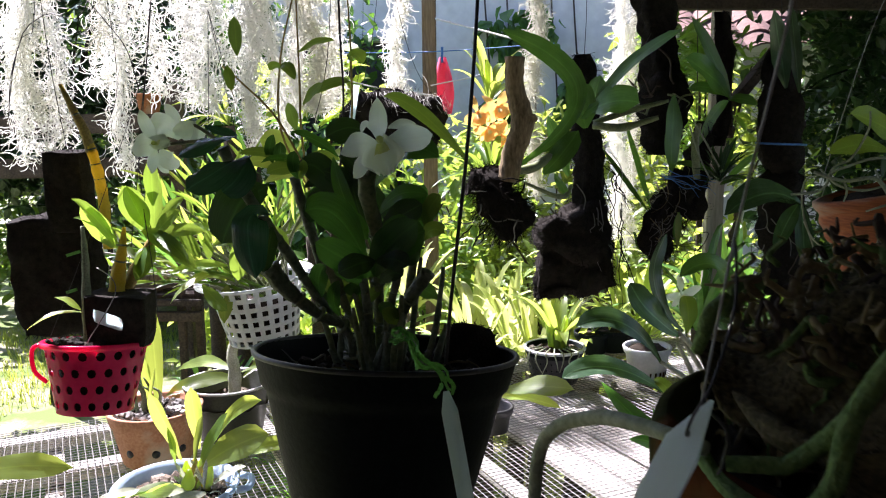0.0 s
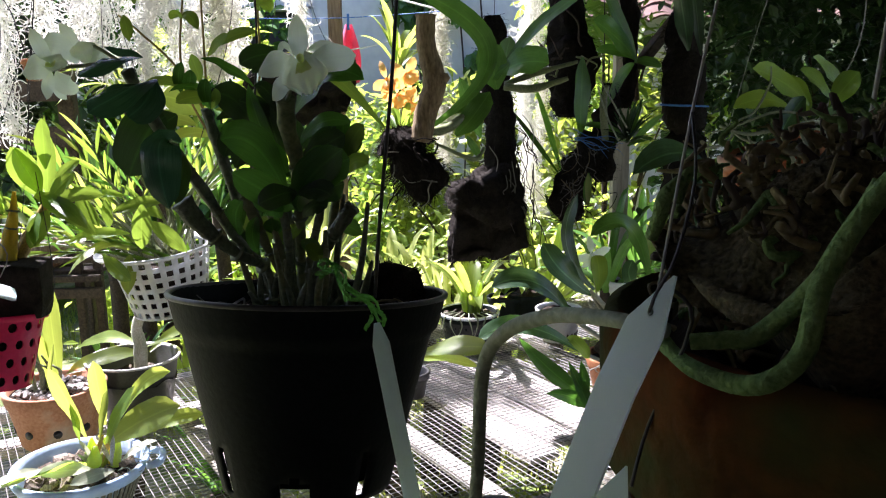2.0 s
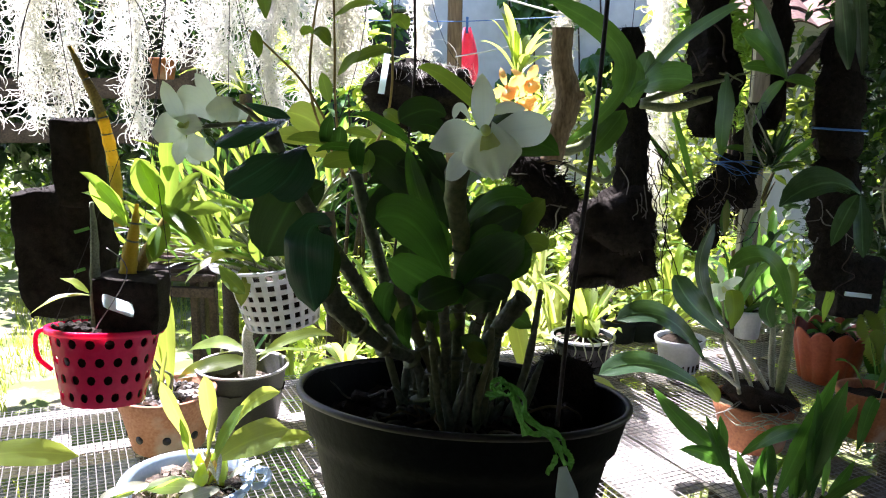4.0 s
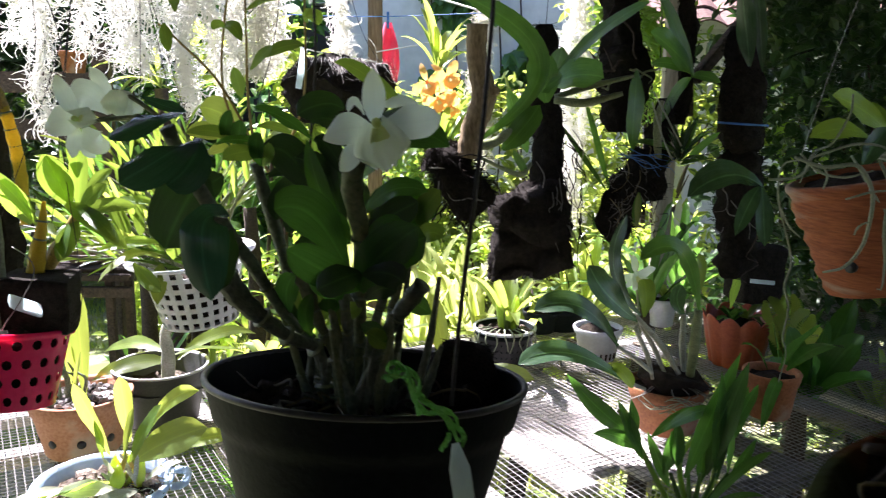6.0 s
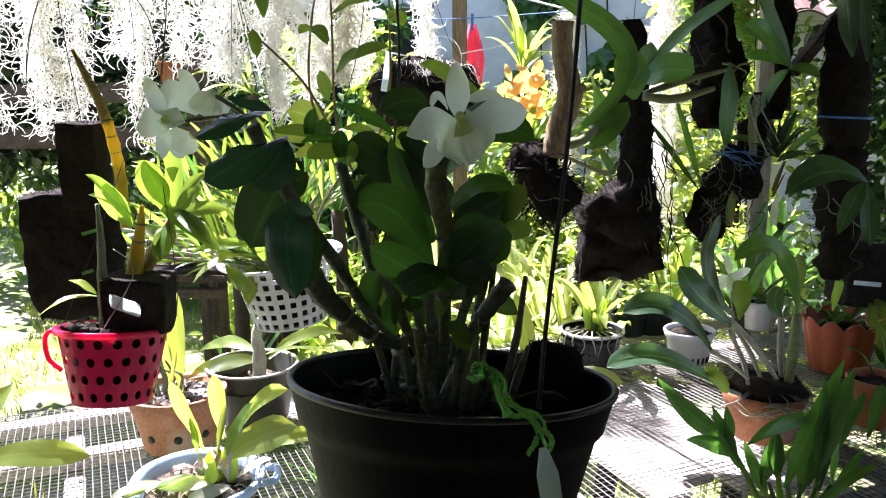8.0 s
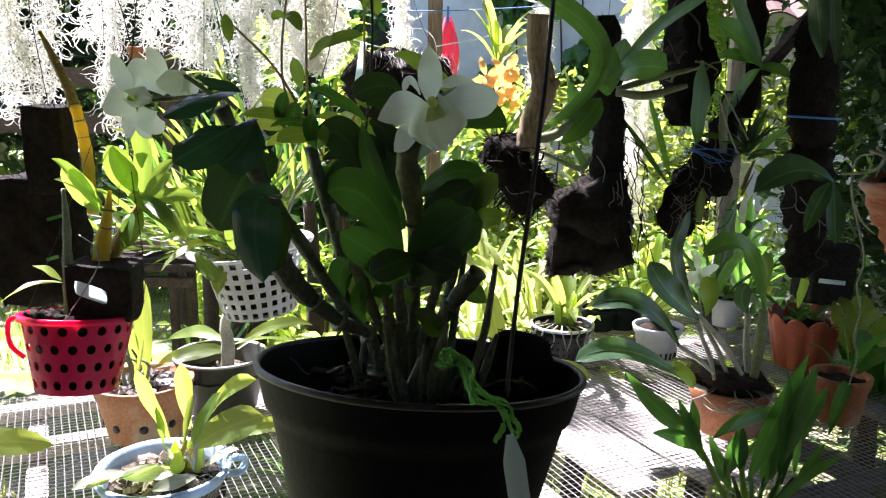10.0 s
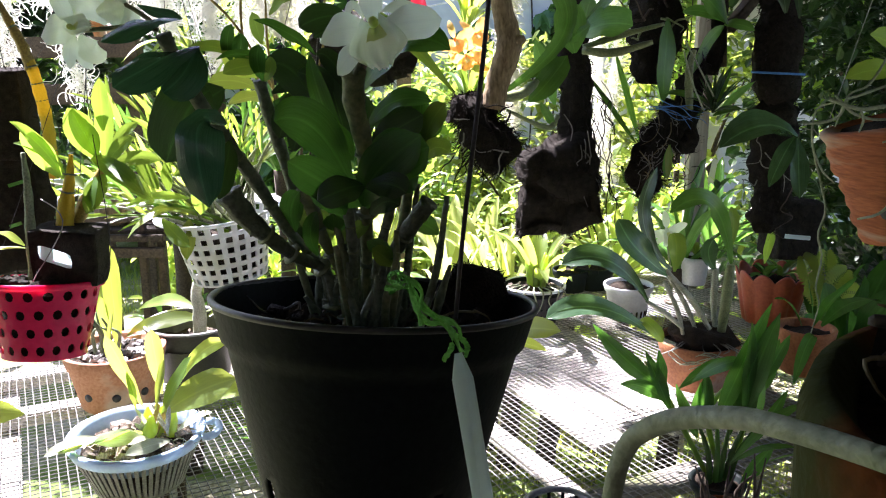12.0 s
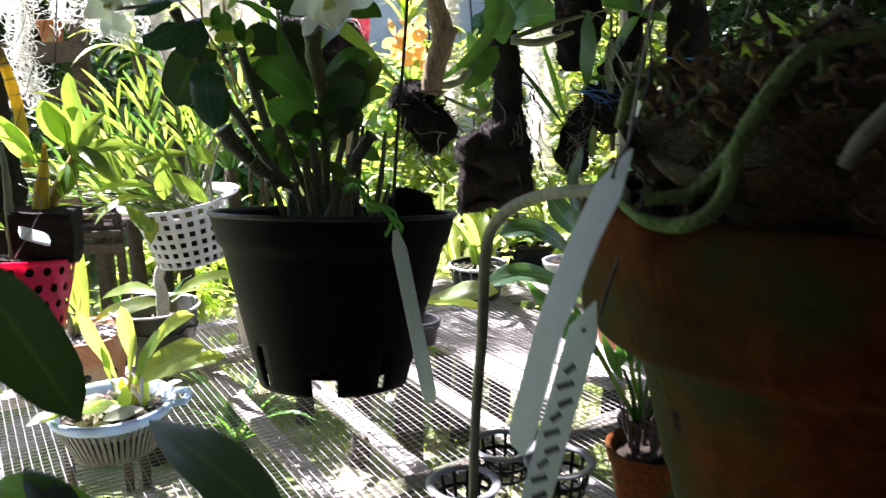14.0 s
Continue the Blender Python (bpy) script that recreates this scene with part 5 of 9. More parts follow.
for base, middle, tip, wide, facing, wide_at, blunt in (
    ((-0.1630, 0.5000, 1.5590), (-0.1660, 0.4920, 1.5710), (-0.1730, 0.5000, 1.5810), 0.0081, (0.2, -1, 0.1), 0.42, 0.15),
    ((-0.1620, 0.5000, 1.5590), (-0.1670, 0.4920, 1.5600), (-0.1800, 0.5000, 1.5560), 0.0151, (-0.2, -1, 0.3), 0.50, 0.35),
    ((-0.1640, 0.5000, 1.5570), (-0.1640, 0.4940, 1.5500), (-0.1680, 0.5000, 1.5410), 0.0071, (0.1, -1, 0.1), 0.50, 0.30),
    ((-0.1610, 0.5000, 1.5570), (-0.1550, 0.4960, 1.5500), (-0.1500, 0.5020, 1.5490), 0.0120, (0.2, -1, 0.3), 0.50, 0.35),
    ((-0.1620, 0.5020, 1.5540), (-0.1610, 0.5000, 1.5470), (-0.1580, 0.5040, 1.5410), 0.0061, (0.3, -1, 0.1), 0.50, 0.30),
    ((-0.1530, 0.5120, 1.5620), (-0.1610, 0.5060, 1.5710), (-0.1710, 0.5080, 1.5710), 0.0151, (-0.1, -1, 0.2), 0.55, 0.50),
    ((-0.1460, 0.5080, 1.5610), (-0.1450, 0.5020, 1.5680), (-0.1500, 0.5080, 1.5740), 0.0150, (0.4, -1, 0.1), 0.50, 0.60),
    ((-0.1450, 0.5080, 1.5610), (-0.1390, 0.5040, 1.5660), (-0.1350, 0.5060, 1.5630), 0.0095, (0.2, -1, 0.1), 0.50, 0.50),
    ((-0.1520, 0.5140, 1.5670), (-0.1560, 0.5120, 1.5770), (-0.1630, 0.5160, 1.5850), 0.0074, (0.2, -1, 0.1), 0.50, 0.20),
):
    part("petal", blade(base, tip, wide, 0, facing, -0.10, 14, mid=middle, wide_at=wide_at, blunt=blunt), PETAL, orchid)
LIPS = (((-0.0180, 0.4700, 1.5600), (-0.0120, 0.4560, 1.5400), 0.0255), ((-0.1610, 0.4960, 1.5590), (-0.1460, 0.4840, 1.5590), 0.0110))
STALKS = ([(-0.1220, 0.4940, 1.5590), (-0.1340, 0.5000, 1.5610), (-0.1500, 0.5060, 1.5600), (-0.1610, 0.5020, 1.5590)], [(-0.1220, 0.4940, 1.5610), (-0.1360, 0.5030, 1.5690), (-0.1450, 0.5080, 1.5720), (-0.1490, 0.5100, 1.5660)], [(-0.0320, 0.5050, 1.5370), (-0.0270, 0.4950, 1.5470), (-0.0210, 0.4840, 1.5580)])
for k, (base, tip, wide) in enumerate(LIPS):
    frilled_lip(orchid, base, tip, wide, ((-0.1, -1, 0.2), (0.2, -1, 0.3))[k], 2 * k)
for points in STALKS:
    part("flower_stalk", tube(points, 0.0012, 10, 6), CANE, orchid)
# hangers
part("hanger_wire", tube([(0.018, 0.475, 1.424), (0.022, 0.485, 1.469), (0.031, 0.500, 1.548), (0.037, 0.515, 1.622), (0.041, 0.530, 1.696)], 0.0012, 14, 7), WIRE, orchid, "dark twisted hanging wire")
part("hanger_wire", tube([(-0.087, 0.645, 1.402), (-0.065, 0.620, 1.568), (-0.062, 0.600, 1.637), (-0.059, 0.580, 1.708)], 0.0009, 12, 6), WIRE, orchid)
# green foil tie and the plant tag
FO = [(-0.014, 0.475, 1.437), (-0.005, 0.472, 1.444), (-0.002, 0.466, 1.440), (0.006, 0.462, 1.431), (0.015, 0.460, 1.424), (0.023, 0.458, 1.417)]
rnd = random.Random(19)
for line in (FO, [Vector(p) + Vector((0.003 * (-1) ** k, -0.002, 0.0025)) for k, p in enumerate(FO)], [Vector(p) + Vector((-0.002, -0.003, 0.003 * (-1) ** k)) for k, p in enumerate(FO)], [FO[0], FO[1], (-0.004, 0.464, 1.445), (0.002, 0.456, 1.427)], [FO[3], FO[4], (0.016, 0.455, 1.417), (0.012, 0.452, 1.411)], [FO[1], (-0.010, 0.468, 1.449), (-0.013, 0.465, 1.446), FO[2]], [FO[4], FO[5], (0.022, 0.454, 1.412)]):
    bm = bmesh.new()
    way = spline(line, 26)
    rows = []
    for i, p in enumerate(way):
        d = (way[min(i + 1, 26)] - way[max(i - 1, 0)]).normalized()
        u = Vector((math.sin(i * 0.5 + line[0][0] * 99), -1, 0.6 * math.cos(i * 0.7))).normalized()
        s_ = d.cross(u).normalized() * 0.0015 * (0.7 + 0.4 * rnd.random())
        rows.append([bm.verts.new(p + s_ * q + u * rnd.uniform(-1, 1) * 0.0008) for q in (-1, -0.33, 0.33, 1)])
    for ra, rb in zip(rows, rows[1:]):
        for k in range(3):
            bm.faces.new((ra[k], ra[k + 1], rb[k + 1], rb[k]))
    part("foil_tie", bm, FOIL, orchid, "crumpled shiny green foil strip", smooth=False)
TG = ((0.019, 0.452, 1.415), (0.039, 0.452, 1.294))
bm = bmesh.new()
a, b = Vector(TG[0]), Vector(TG[1])
d = (b - a).normalized()
s = d.cross(Vector((0.1, -1, 0))).normalized()
q = s.cross(d)
outline = [(-0.35, 0), (0.35, 0), (1, 0.1), (1, 0.94), (0.6, 1), (-0.6, 1), (-1, 0.94), (-1, 0.1)]
lay = [[bm.verts.new(a + (b - a) * t + s * x * 0.0050 + q * (e + 0.004 * math.sin(t * 3))) for x, t in outline] for e in (0, 0.0008)]
bm.faces.new(lay[0])
bm.faces.new(lay[1][::-1])
for k in range(8):
    bm.faces.new((lay[0][k], lay[1][k], lay[1][(k + 1) % 8], lay[0][(k + 1) % 8]))
part("plant_tag", bm, TAG, orchid, "long white plastic plant tag", smooth=False)

# ---- hanging pink basket ----
def mid(a, b, f=0.5):
    return Vector(a) * (1 - f) + Vector(b) * f


def hanger(parent, points, r=0.0008, material=WIRE, name="hanger_wire", label=""):
    return part(name, tube(points, r, 12, 6), material, parent, label)


PK = Vector((-0.637, 1.360, 1.189))
pink = thing("pink_basket", PK, "pink perforated plastic basket hanging with a dark orchid pot", "basket")
PR, PB, PH = 0.0878, 0.0639, 0.116
part("wall", sieve(PB, PR - 0.002, PH, PK - Vector((0, 0, PH)), 18, 4, 0.54, stagger=True), POT_PINK, pink, smooth=False)
part("rim", ring_lip(PR, -0.004, PK, 0.004, 0.009), POT_PINK, pink)
part("floor", lathe([(0.001, 0.002), (PB, 0.002), (PB, -0.002), (0.001, -0.002)], PK - Vector((0, 0, PH)), 40), POT_PINK, pink)
sx = -1
part("handle", tube([PK + Vector((sx * PR, -0.02, 0)), PK + Vector((sx * (PR + 0.012), -0.03, -0.010)), PK + Vector((sx * (PR + 0.008), -0.03, -0.046)), PK + Vector((sx * (PR - 0.010), -0.02, -0.068))], 0.0038, 12, 8), POT_PINK, pink)
part("liner", lathe([(0.001, 0.004), (PB - 0.008, 0.004), (PR - 0.012, PH - 0.004), (PR - 0.014, PH - 0.004), (0.001, PH - 0.03)], PK - Vector((0, 0, PH)), 40), SOIL, pink, "dark root-filled inside")
part("substrate", disc_soil(PR - 0.006, PK + Vector((0, 0, -0.006)), 0.012), SOIL, pink)
chips(pink, PK + Vector((0, 0, 0.0)), PR * 0.9, 45, 0.028, FERN, seed=8)
hanger(pink, [PK + Vector((PR - 0.002, 0, 0)), (-0.528, 1.360, 1.251), (-0.573, 1.380, 1.503), (-0.563, 1.380, 1.676), (-0.554, 1.380, 1.824)])
hanger(pink, [PK + Vector((-0.02, PR, 0)), (-0.610, 1.420, 1.302), (-0.572, 1.390, 1.599), (-0.558, 1.390, 1.826)])
hanger(pink, [PK + Vector((-PR, 0, 0)), (-0.665, 1.370, 1.358), (-0.575, 1.380, 1.650), (-0.554, 1.380, 1.824)], 0.0006)
pink.rotation_euler = (radians(-9), radians(1), 0)
# the fibre pot that stands in it
BB = Vector((-0.593, 1.370, 1.233))
inner = thing("fibre_pot", BB - Vector((0, 0, 0.05)), "square black fern-fibre pot standing in the pink basket", "plant pot")
part("body", block(BB, (0.0966, 0.085, 0.088), (0, 2, 8), 0.002, 200, 0.005, 3, taper=1.06, rounding=0.08), FERN, inner)
TAGP = [(-0.610, 1.300, 1.254), (-0.560, 1.300, 1.237)]
a, b = Vector(TAGP[0]), Vector(TAGP[1])
bm = bmesh.new()
lay = []
for e in (0, 0.001):
    lay.append([bm.verts.new(mid(a, b, 0.5 + 0.5 * math.cos(k * math.pi / 8)) + Vector((0, e, 0.0115 * (1 if math.sin(k * math.pi / 8) > 0.05 else -1 if math.sin(k * math.pi / 8) < -0.05 else 0) * min(1, abs(math.sin(k * math.pi / 8)) * 2.2)))) for k in range(16)])
bm.faces.new(lay[0])
bm.faces.new(lay[1][::-1])
for k in range(16):
    bm.faces.new((lay[0][k], lay[1][k], lay[1][(k + 1) % 16], lay[0][(k + 1) % 16]))
part("plant_tag", bm, TAG, inner, "white rounded plastic name tag", smooth=False)
hanger(inner, [(-0.618, 1.290, 1.209), (-0.612, 1.295, 1.222), (-0.594, 1.298, 1.248), (-0.568, 1.300, 1.293), (-0.578, 1.310, 1.317), (-0.611, 1.330, 1.330)], 0.0009, WIRE_GREY, "tag_wire")
# small plant at the basket's edge
pup = thing("orchid_cane", (-0.645, 1.340, 1.198), "leafless orchid cane with one small fresh shoot", "orchid")
part("cane", tube([(-0.643, 1.340, 1.198), (-0.639, 1.340, 1.273), (-0.635, 1.340, 1.346), (-0.636, 1.340, 1.401)], [0.007, 0.008, 0.006, 0.003], 15, 8, rings=0.15), CANE_GREY, pup)
leaves(pup, [((-0.650, 1.340, 1.250), (-0.717, 1.280, 1.232), 0.020, 0.12), ((-0.651, 1.340, 1.254), (-0.691, 1.330, 1.279), 0.020, 0.08)], LEAF_PALE, hint=(0, -0.5, 0.9))
# the yellow-caned orchid in the fibre pot
gold = thing("yellow_cane_orchid", (-0.606, 1.400, 1.273), "dendrobium with yellow canes and backlit green leaves", "orchid")
part("cane", tube([(-0.608, 1.390, 1.275), (-0.602, 1.390, 1.309), (-0.591, 1.390, 1.356), (-0.590, 1.400, 1.391)], [0.014, 0.013, 0.007, 0.003], 15, 10, rings=0.1), CANE_YELLOW, gold)
part("cane", tube([(-0.606, 1.420, 1.269), (-0.587, 1.420, 1.303), (-0.563, 1.420, 1.341), (-0.548, 1.430, 1.378)], [0.010, 0.012, 0.009, 0.004], 15, 10, rings=0.1), CANE_OLIVE, gold)
part("cane", tube([(-0.650, 1.460, 1.343), (-0.651, 1.460, 1.421), (-0.654, 1.450, 1.488), (-0.667, 1.440, 1.558), (-0.700, 1.430, 1.642)], [0.008, 0.010, 0.010, 0.008, 0.003], 24, 10, rings=0.12), CANE_YELLOW, gold)
part("cane", tube([(-0.661, 1.445, 1.524), (-0.667, 1.440, 1.558), (-0.684, 1.435, 1.601), (-0.701, 1.430, 1.644)], [0.0092, 0.0088, 0.0066, 0.0030], 18, 10, rings=0.12), CANE_OLIVE, gold, "dry olive-brown upper cane")
for pts, r, c in (([(-0.650, 1.460, 1.343), (-0.651, 1.460, 1.421), (-0.654, 1.450, 1.488), (-0.667, 1.440, 1.558), (-0.700, 1.430, 1.642)], 0.0095, 10), ([(-0.608, 1.390, 1.275), (-0.602, 1.390, 1.309), (-0.591, 1.390, 1.356), (-0.590, 1.400, 1.391)], 0.0105, 5), ([(-0.606, 1.420, 1.269), (-0.587, 1.420, 1.303), (-0.563, 1.420, 1.341), (-0.548, 1.430, 1.378)], 0.0095, 5)):
    nodes(gold, pts, r, c, CANE_GREY)
leaves(gold, [
    ((-0.601, 1.400, 1.349), (-0.651, 1.340, 1.448), 0.026, 0.10), ((-0.604, 1.400, 1.373), (-0.660, 1.360, 1.413), 0.016, 0.10),
    ((-0.555, 1.420, 1.384), (-0.583, 1.400, 1.465), 0.036, 0.02), ((-0.551, 1.420, 1.375), (-0.462, 1.360, 1.331), 0.026, 0.10),
    ((-0.556, 1.420, 1.370), (-0.462, 1.400, 1.313), 0.030, 0.08), ((-0.549, 1.430, 1.369), (-0.504, 1.440, 1.415), 0.028, 0.08),
], LEAF, hint=(0, -0.75, 0.6))
leaves(gold, [
    ((-0.567, 1.420, 1.351), (-0.558, 1.380, 1.302), 0.026, 0.15), ((-0.552, 1.440, 1.377), (-0.553, 1.460, 1.489), 0.030, 0.0),
    ((-0.550, 1.440, 1.367), (-0.465, 1.460, 1.375), 0.026, 0.08), ((-0.582, 1.420, 1.332), (-0.624, 1.440, 1.347), 0.02, 0.1),
], LEAF, hint=(0, -0.85, 0.5))
leaves(gold, [
    ((-0.557, 1.420, 1.380), (-0.588, 1.400, 1.465), 0.048, 0.02),
    ((-0.613, 1.400, 1.354), (-0.646, 1.360, 1.436), 0.035, 0.03),
    ((-0.551, 1.440, 1.425), (-0.550, 1.440, 1.511), 0.031, 0.00),
    ((-0.570, 1.420, 1.386), (-0.467, 1.380, 1.332), 0.031, 0.05),
    ((-0.547, 1.420, 1.356), (-0.566, 1.380, 1.297), 0.033, 0.03),
    ((-0.553, 1.460, 1.388), (-0.508, 1.480, 1.436), 0.021, 0.08),
], LEAF, hint=(0, -0.85, 0.5), stray=0.4)
# ---- the black fern-root slab ----
slab = thing("fern_root_slab", (-0.763, 1.520, 1.332), "black tree-fern slab hanging behind the pink basket", "orchid mount")
part("slab", block(Vector((-0.734, 1.500, 1.450)), (0.070, 0.05, 0.1481), (0, 1, 0), 0.003, 350, 0.010, 5, rounding=0.1), FERN, slab)
part("slab", block(Vector((-0.778, 1.520, 1.280)), (0.1602, 0.06, 0.2303), (0, -2, 0), 0.005, 500, 0.014, 6, rounding=0.15), FERN, slab)
for p, q in (((-0.740, 1.478, 1.327), (-0.713, 1.478, 1.335)), ((-0.746, 1.478, 1.255), (-0.725, 1.478, 1.262))):
    part("green_mark", bar(p, q, 0.002, 0.006), FOIL, slab, "green painted mark", smooth=False)
hanger(slab, [(-0.732, 1.500, 1.514), (-0.752, 1.500, 1.684), (-0.762, 1.500, 1.847)])
hanger(slab, [(-0.698, 1.500, 1.514), (-0.630, 1.500, 1.629), (-0.639, 1.500, 1.847)], 0.0006)

# ---- pots on the bench ----
def pot_thing(name, centre, top, bottom, height, material, label, category="plant pot", wall=0.004, lip=0.005, lip_height=0.02, fill=0.02, soil=SOIL, wobble=0.004):
    c = Vector(centre)
    t = thing(name, c, label, category)
    part("pot", lathe(vessel(top, bottom, height, wall, lip, lip_height), c, 48, wobble), material, t)
    part("substrate", disc_soil(top - wall - 0.002, c + Vector((0, 0, height - fill)), 0.008), soil, t)
    return t


CL = Vector((-0.749, 1.856, 0.758))
clay = pot_thing("clay_pot", CL, 0.110, 0.082, 0.135, CLAY_SUNLIT, "round terracotta pot with holes on the mesh bench", wall=0.009, lip=0.004, lip_height=0.034, fill=0.018)
# solid dark plugs; the holes' inner shade is their colour
for k in range(7):
    a = radians(-150 + k * 40)
    p = CL + Vector((math.cos(a) * 0.0895, math.sin(a) * 0.0895, 0.045))
    o = Vector((math.cos(a), math.sin(a), 0))
    part("drain_hole", tube([p - o * 0.006, p + o * 0.001, p + o * 0.0035], 0.0095, 3, 12), INNER_SHADE, clay, "dark round plug painted as a shaded drainage hole")
chips(clay, CL + Vector((0, 0, 0.122)), 0.085, 60, 0.026, STONE, "stone_chip", seed=21)
leaves(clay, [
    (CL + Vector((0.01, 0, 0.12)), (-0.771, 1.920, 1.130), 0.042, 0.0), (CL + Vector((-0.02, 0, 0.12)), (-0.778, 1.880, 1.005), 0.024, 0.0),
    (CL + Vector((-0.03, 0.02, 0.12)), (-0.818, 1.960, 1.064), 0.022, 0.0), (CL + Vector((-0.02, 0.0, 0.12)), (-0.718, 1.800, 1.006), 0.014, 0.0),
], LEAF_PALE, hint=(0.2, -1, 0.1), wide_at=0.6)
for k in range(8):
    p = CL + Vector((R.uniform(-0.04, 0.01), R.uniform(-0.02, 0.02), 0.12))
    part("stem", tube([p, p + Vector((R.uniform(-0.02, 0.02), 0, 0.05)), p + Vector((R.uniform(-0.02, 0.02), 0, R.uniform(0.06, 0.12)))], [0.005, 0.004, 0.002], 6, 6), CANE_GREY, clay)

GR = Vector((-0.620, 2.023, 0.758))
grey = pot_thing("grey_pot", GR, 0.110, 0.086, 0.142, POT_GREY, "dark grey plastic pot holding one thick stem", lip=0.004, lip_height=0.006, fill=0.055)
part("stem", tube([GR + Vector((0.015, 0, 0.08)), GR + Vector((0.02, 0, 0.17)), (-0.607, 2.030, 0.975), (-0.582, 2.030, 1.048), (-0.600, 2.030, 1.134), (-0.589, 2.030, 1.218)], [0.017, 0.016, 0.013, 0.011, 0.009, 0.006], 20, 10, rings=0.10), SHEATH, grey, "thick pale leafless stem")
part("rim", ring_lip(0.113, 0.139, GR, 0.003, 0.005), RIM_PALE, grey, "pale scuffed rim")
chips(grey, GR + Vector((0, 0, 0.092)), 0.085, 24, 0.022, CHIP, seed=31)
leaves(grey, [(GR + Vector((0.03, 0.02, 0.14)), (-0.759, 1.950, 0.883), 0.045, 0.10), (GR + Vector((0.03, 0.02, 0.16)), (-0.412, 2.150, 0.878), 0.045, 0.10), (GR + Vector((0.0, 0.04, 0.16)), (-0.825, 2.200, 0.870), 0.04, 0.1), (GR + Vector((0.03, 0.04, 0.14)), (-0.440, 2.300, 0.894), 0.04, 0.12)], LEAF_PALE, hint=(0, -0.3, 1))

# pale blue slotted bowl
BL = Vector((-0.567, 1.496, 0.758))
bowl = thing("blue_slotted_bowl", BL, "pale blue slotted plastic bowl with an orchid in bark", "plant pot")
BT, BBM, BH = 0.122, 0.082, 0.098
bm = bmesh.new()
for k in range(56):
    a = 2 * math.pi * k / 56
    o = Vector((math.cos(a), math.sin(a), 0))
    bar(BL + o * BBM + Vector((0, 0, 0.006)), BL + o * (BT - 0.008) + Vector((0, 0, BH - 0.016)), 0.0072, 0.003, bm, up=o)
part("ribs", bm, POT_BLUE_DARK, bowl, "slotted wall darker than the rim", smooth=False)
part("liner", lathe([(0.001, 0.004), (BBM - 0.006, 0.004), (BT - 0.016, BH - 0.02), (BT - 0.018, BH - 0.02), (BBM - 0.010, 0.008), (0.001, 0.008)], BL, 40), SOIL, bowl)
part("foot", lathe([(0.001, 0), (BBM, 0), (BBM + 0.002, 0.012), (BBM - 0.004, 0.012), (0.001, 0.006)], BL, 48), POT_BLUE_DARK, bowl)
part("rim", lathe([(BT - 0.014, BH - 0.022), (BT - 0.006, BH - 0.02), (BT + 0.004, BH), (BT + 0.001, BH + 0.005), (BT - 0.007, BH + 0.003), (BT - 0.015, BH - 0.014), (BT - 0.022, BH - 0.040), (BT - 0.025, BH - 0.040), (BT - 0.018, BH - 0.016)], BL, 64, 0.006), POT_BLUE, bowl, "pale blue flared rim")
for a in (8,):
    o = Vector((math.cos(radians(a)), math.sin(radians(a)), 0))
    sd = Vector((-o.y, o.x, 0))
    p = BL + o * (BT + 0.002) + Vector((0, 0, BH))
    part("handle", tube([p + sd * 0.034, p + sd * 0.028 + o * 0.020, p + o * 0.026, p - sd * 0.028 + o * 0.020, p - sd * 0.034], 0.0075, 14, 8), POT_BLUE, bowl)
part("substrate", disc_soil(BT - 0.021, BL + Vector((0, 0, BH - 0.032)), 0.012), SOIL, bowl)
chips(bowl, BL + Vector((0, 0, BH - 0.022)), BT - 0.034, 46, 0.036, CHIP, seed=41)
chips(bowl, BL + Vector((0, 0, BH - 0.020)), BT - 0.034, 90, 0.018, SOIL, seed=42)
B0 = BL + Vector((0.02, 0.02, BH - 0.01))
leaves(bowl, [
    ((-0.552, 1.500, 0.909), (-0.592, 1.460, 1.063), 0.034, 0.02), ((-0.522, 1.520, 0.925), (-0.541, 1.540, 1.047), 0.032, 0.03),
    ((-0.500, 1.540, 0.928), (-0.386, 1.500, 1.034), 0.030, 0.16), ((-0.512, 1.500, 0.895), (-0.357, 1.440, 0.989), 0.062, 0.05),
    ((-0.455, 1.560, 0.891), (-0.340, 1.540, 0.931), 0.032, 0.06), ((-0.520, 1.480, 0.910), (-0.497, 1.480, 1.010), 0.020, 0.0),
], LEAF_PALE, hint=(0, -0.8, 0.6), wide_at=0.6, fold=0.3)
leaves(bowl, [((-0.517, 1.500, 0.895), (-0.454, 1.500, 1.008), 0.030, 0.05), (B0, (-0.601, 1.360, 0.897), 0.036, 0.03), (B0 + Vector((-0.03, -0.03, 0)), (-0.669, 1.380, 0.872), 0.028, 0.04), ((-0.565, 1.500, 0.900), (-0.568, 1.480, 0.986), 0.016, 0.0)], LEAF, hint=(0, -0.5, 0.9), wide_at=0.55)
leaves(bowl, [((-0.523, 1.460, 0.858), (-0.606, 1.400, 0.884), 0.036, 0.05), ((-0.492, 1.460, 0.858), (-0.543, 1.380, 0.871), 0.026, 0.03), ((-0.600, 1.430, 0.878), (-0.690, 1.390, 0.862), 0.028, 0.06), ((-0.489, 1.500, 0.860), (-0.423, 1.500, 0.896), 0.024, 0.06)], LEAF_DRY, hint=(0, -0.4, 0.9), wide_at=0.5)
rnd = random.Random(45)
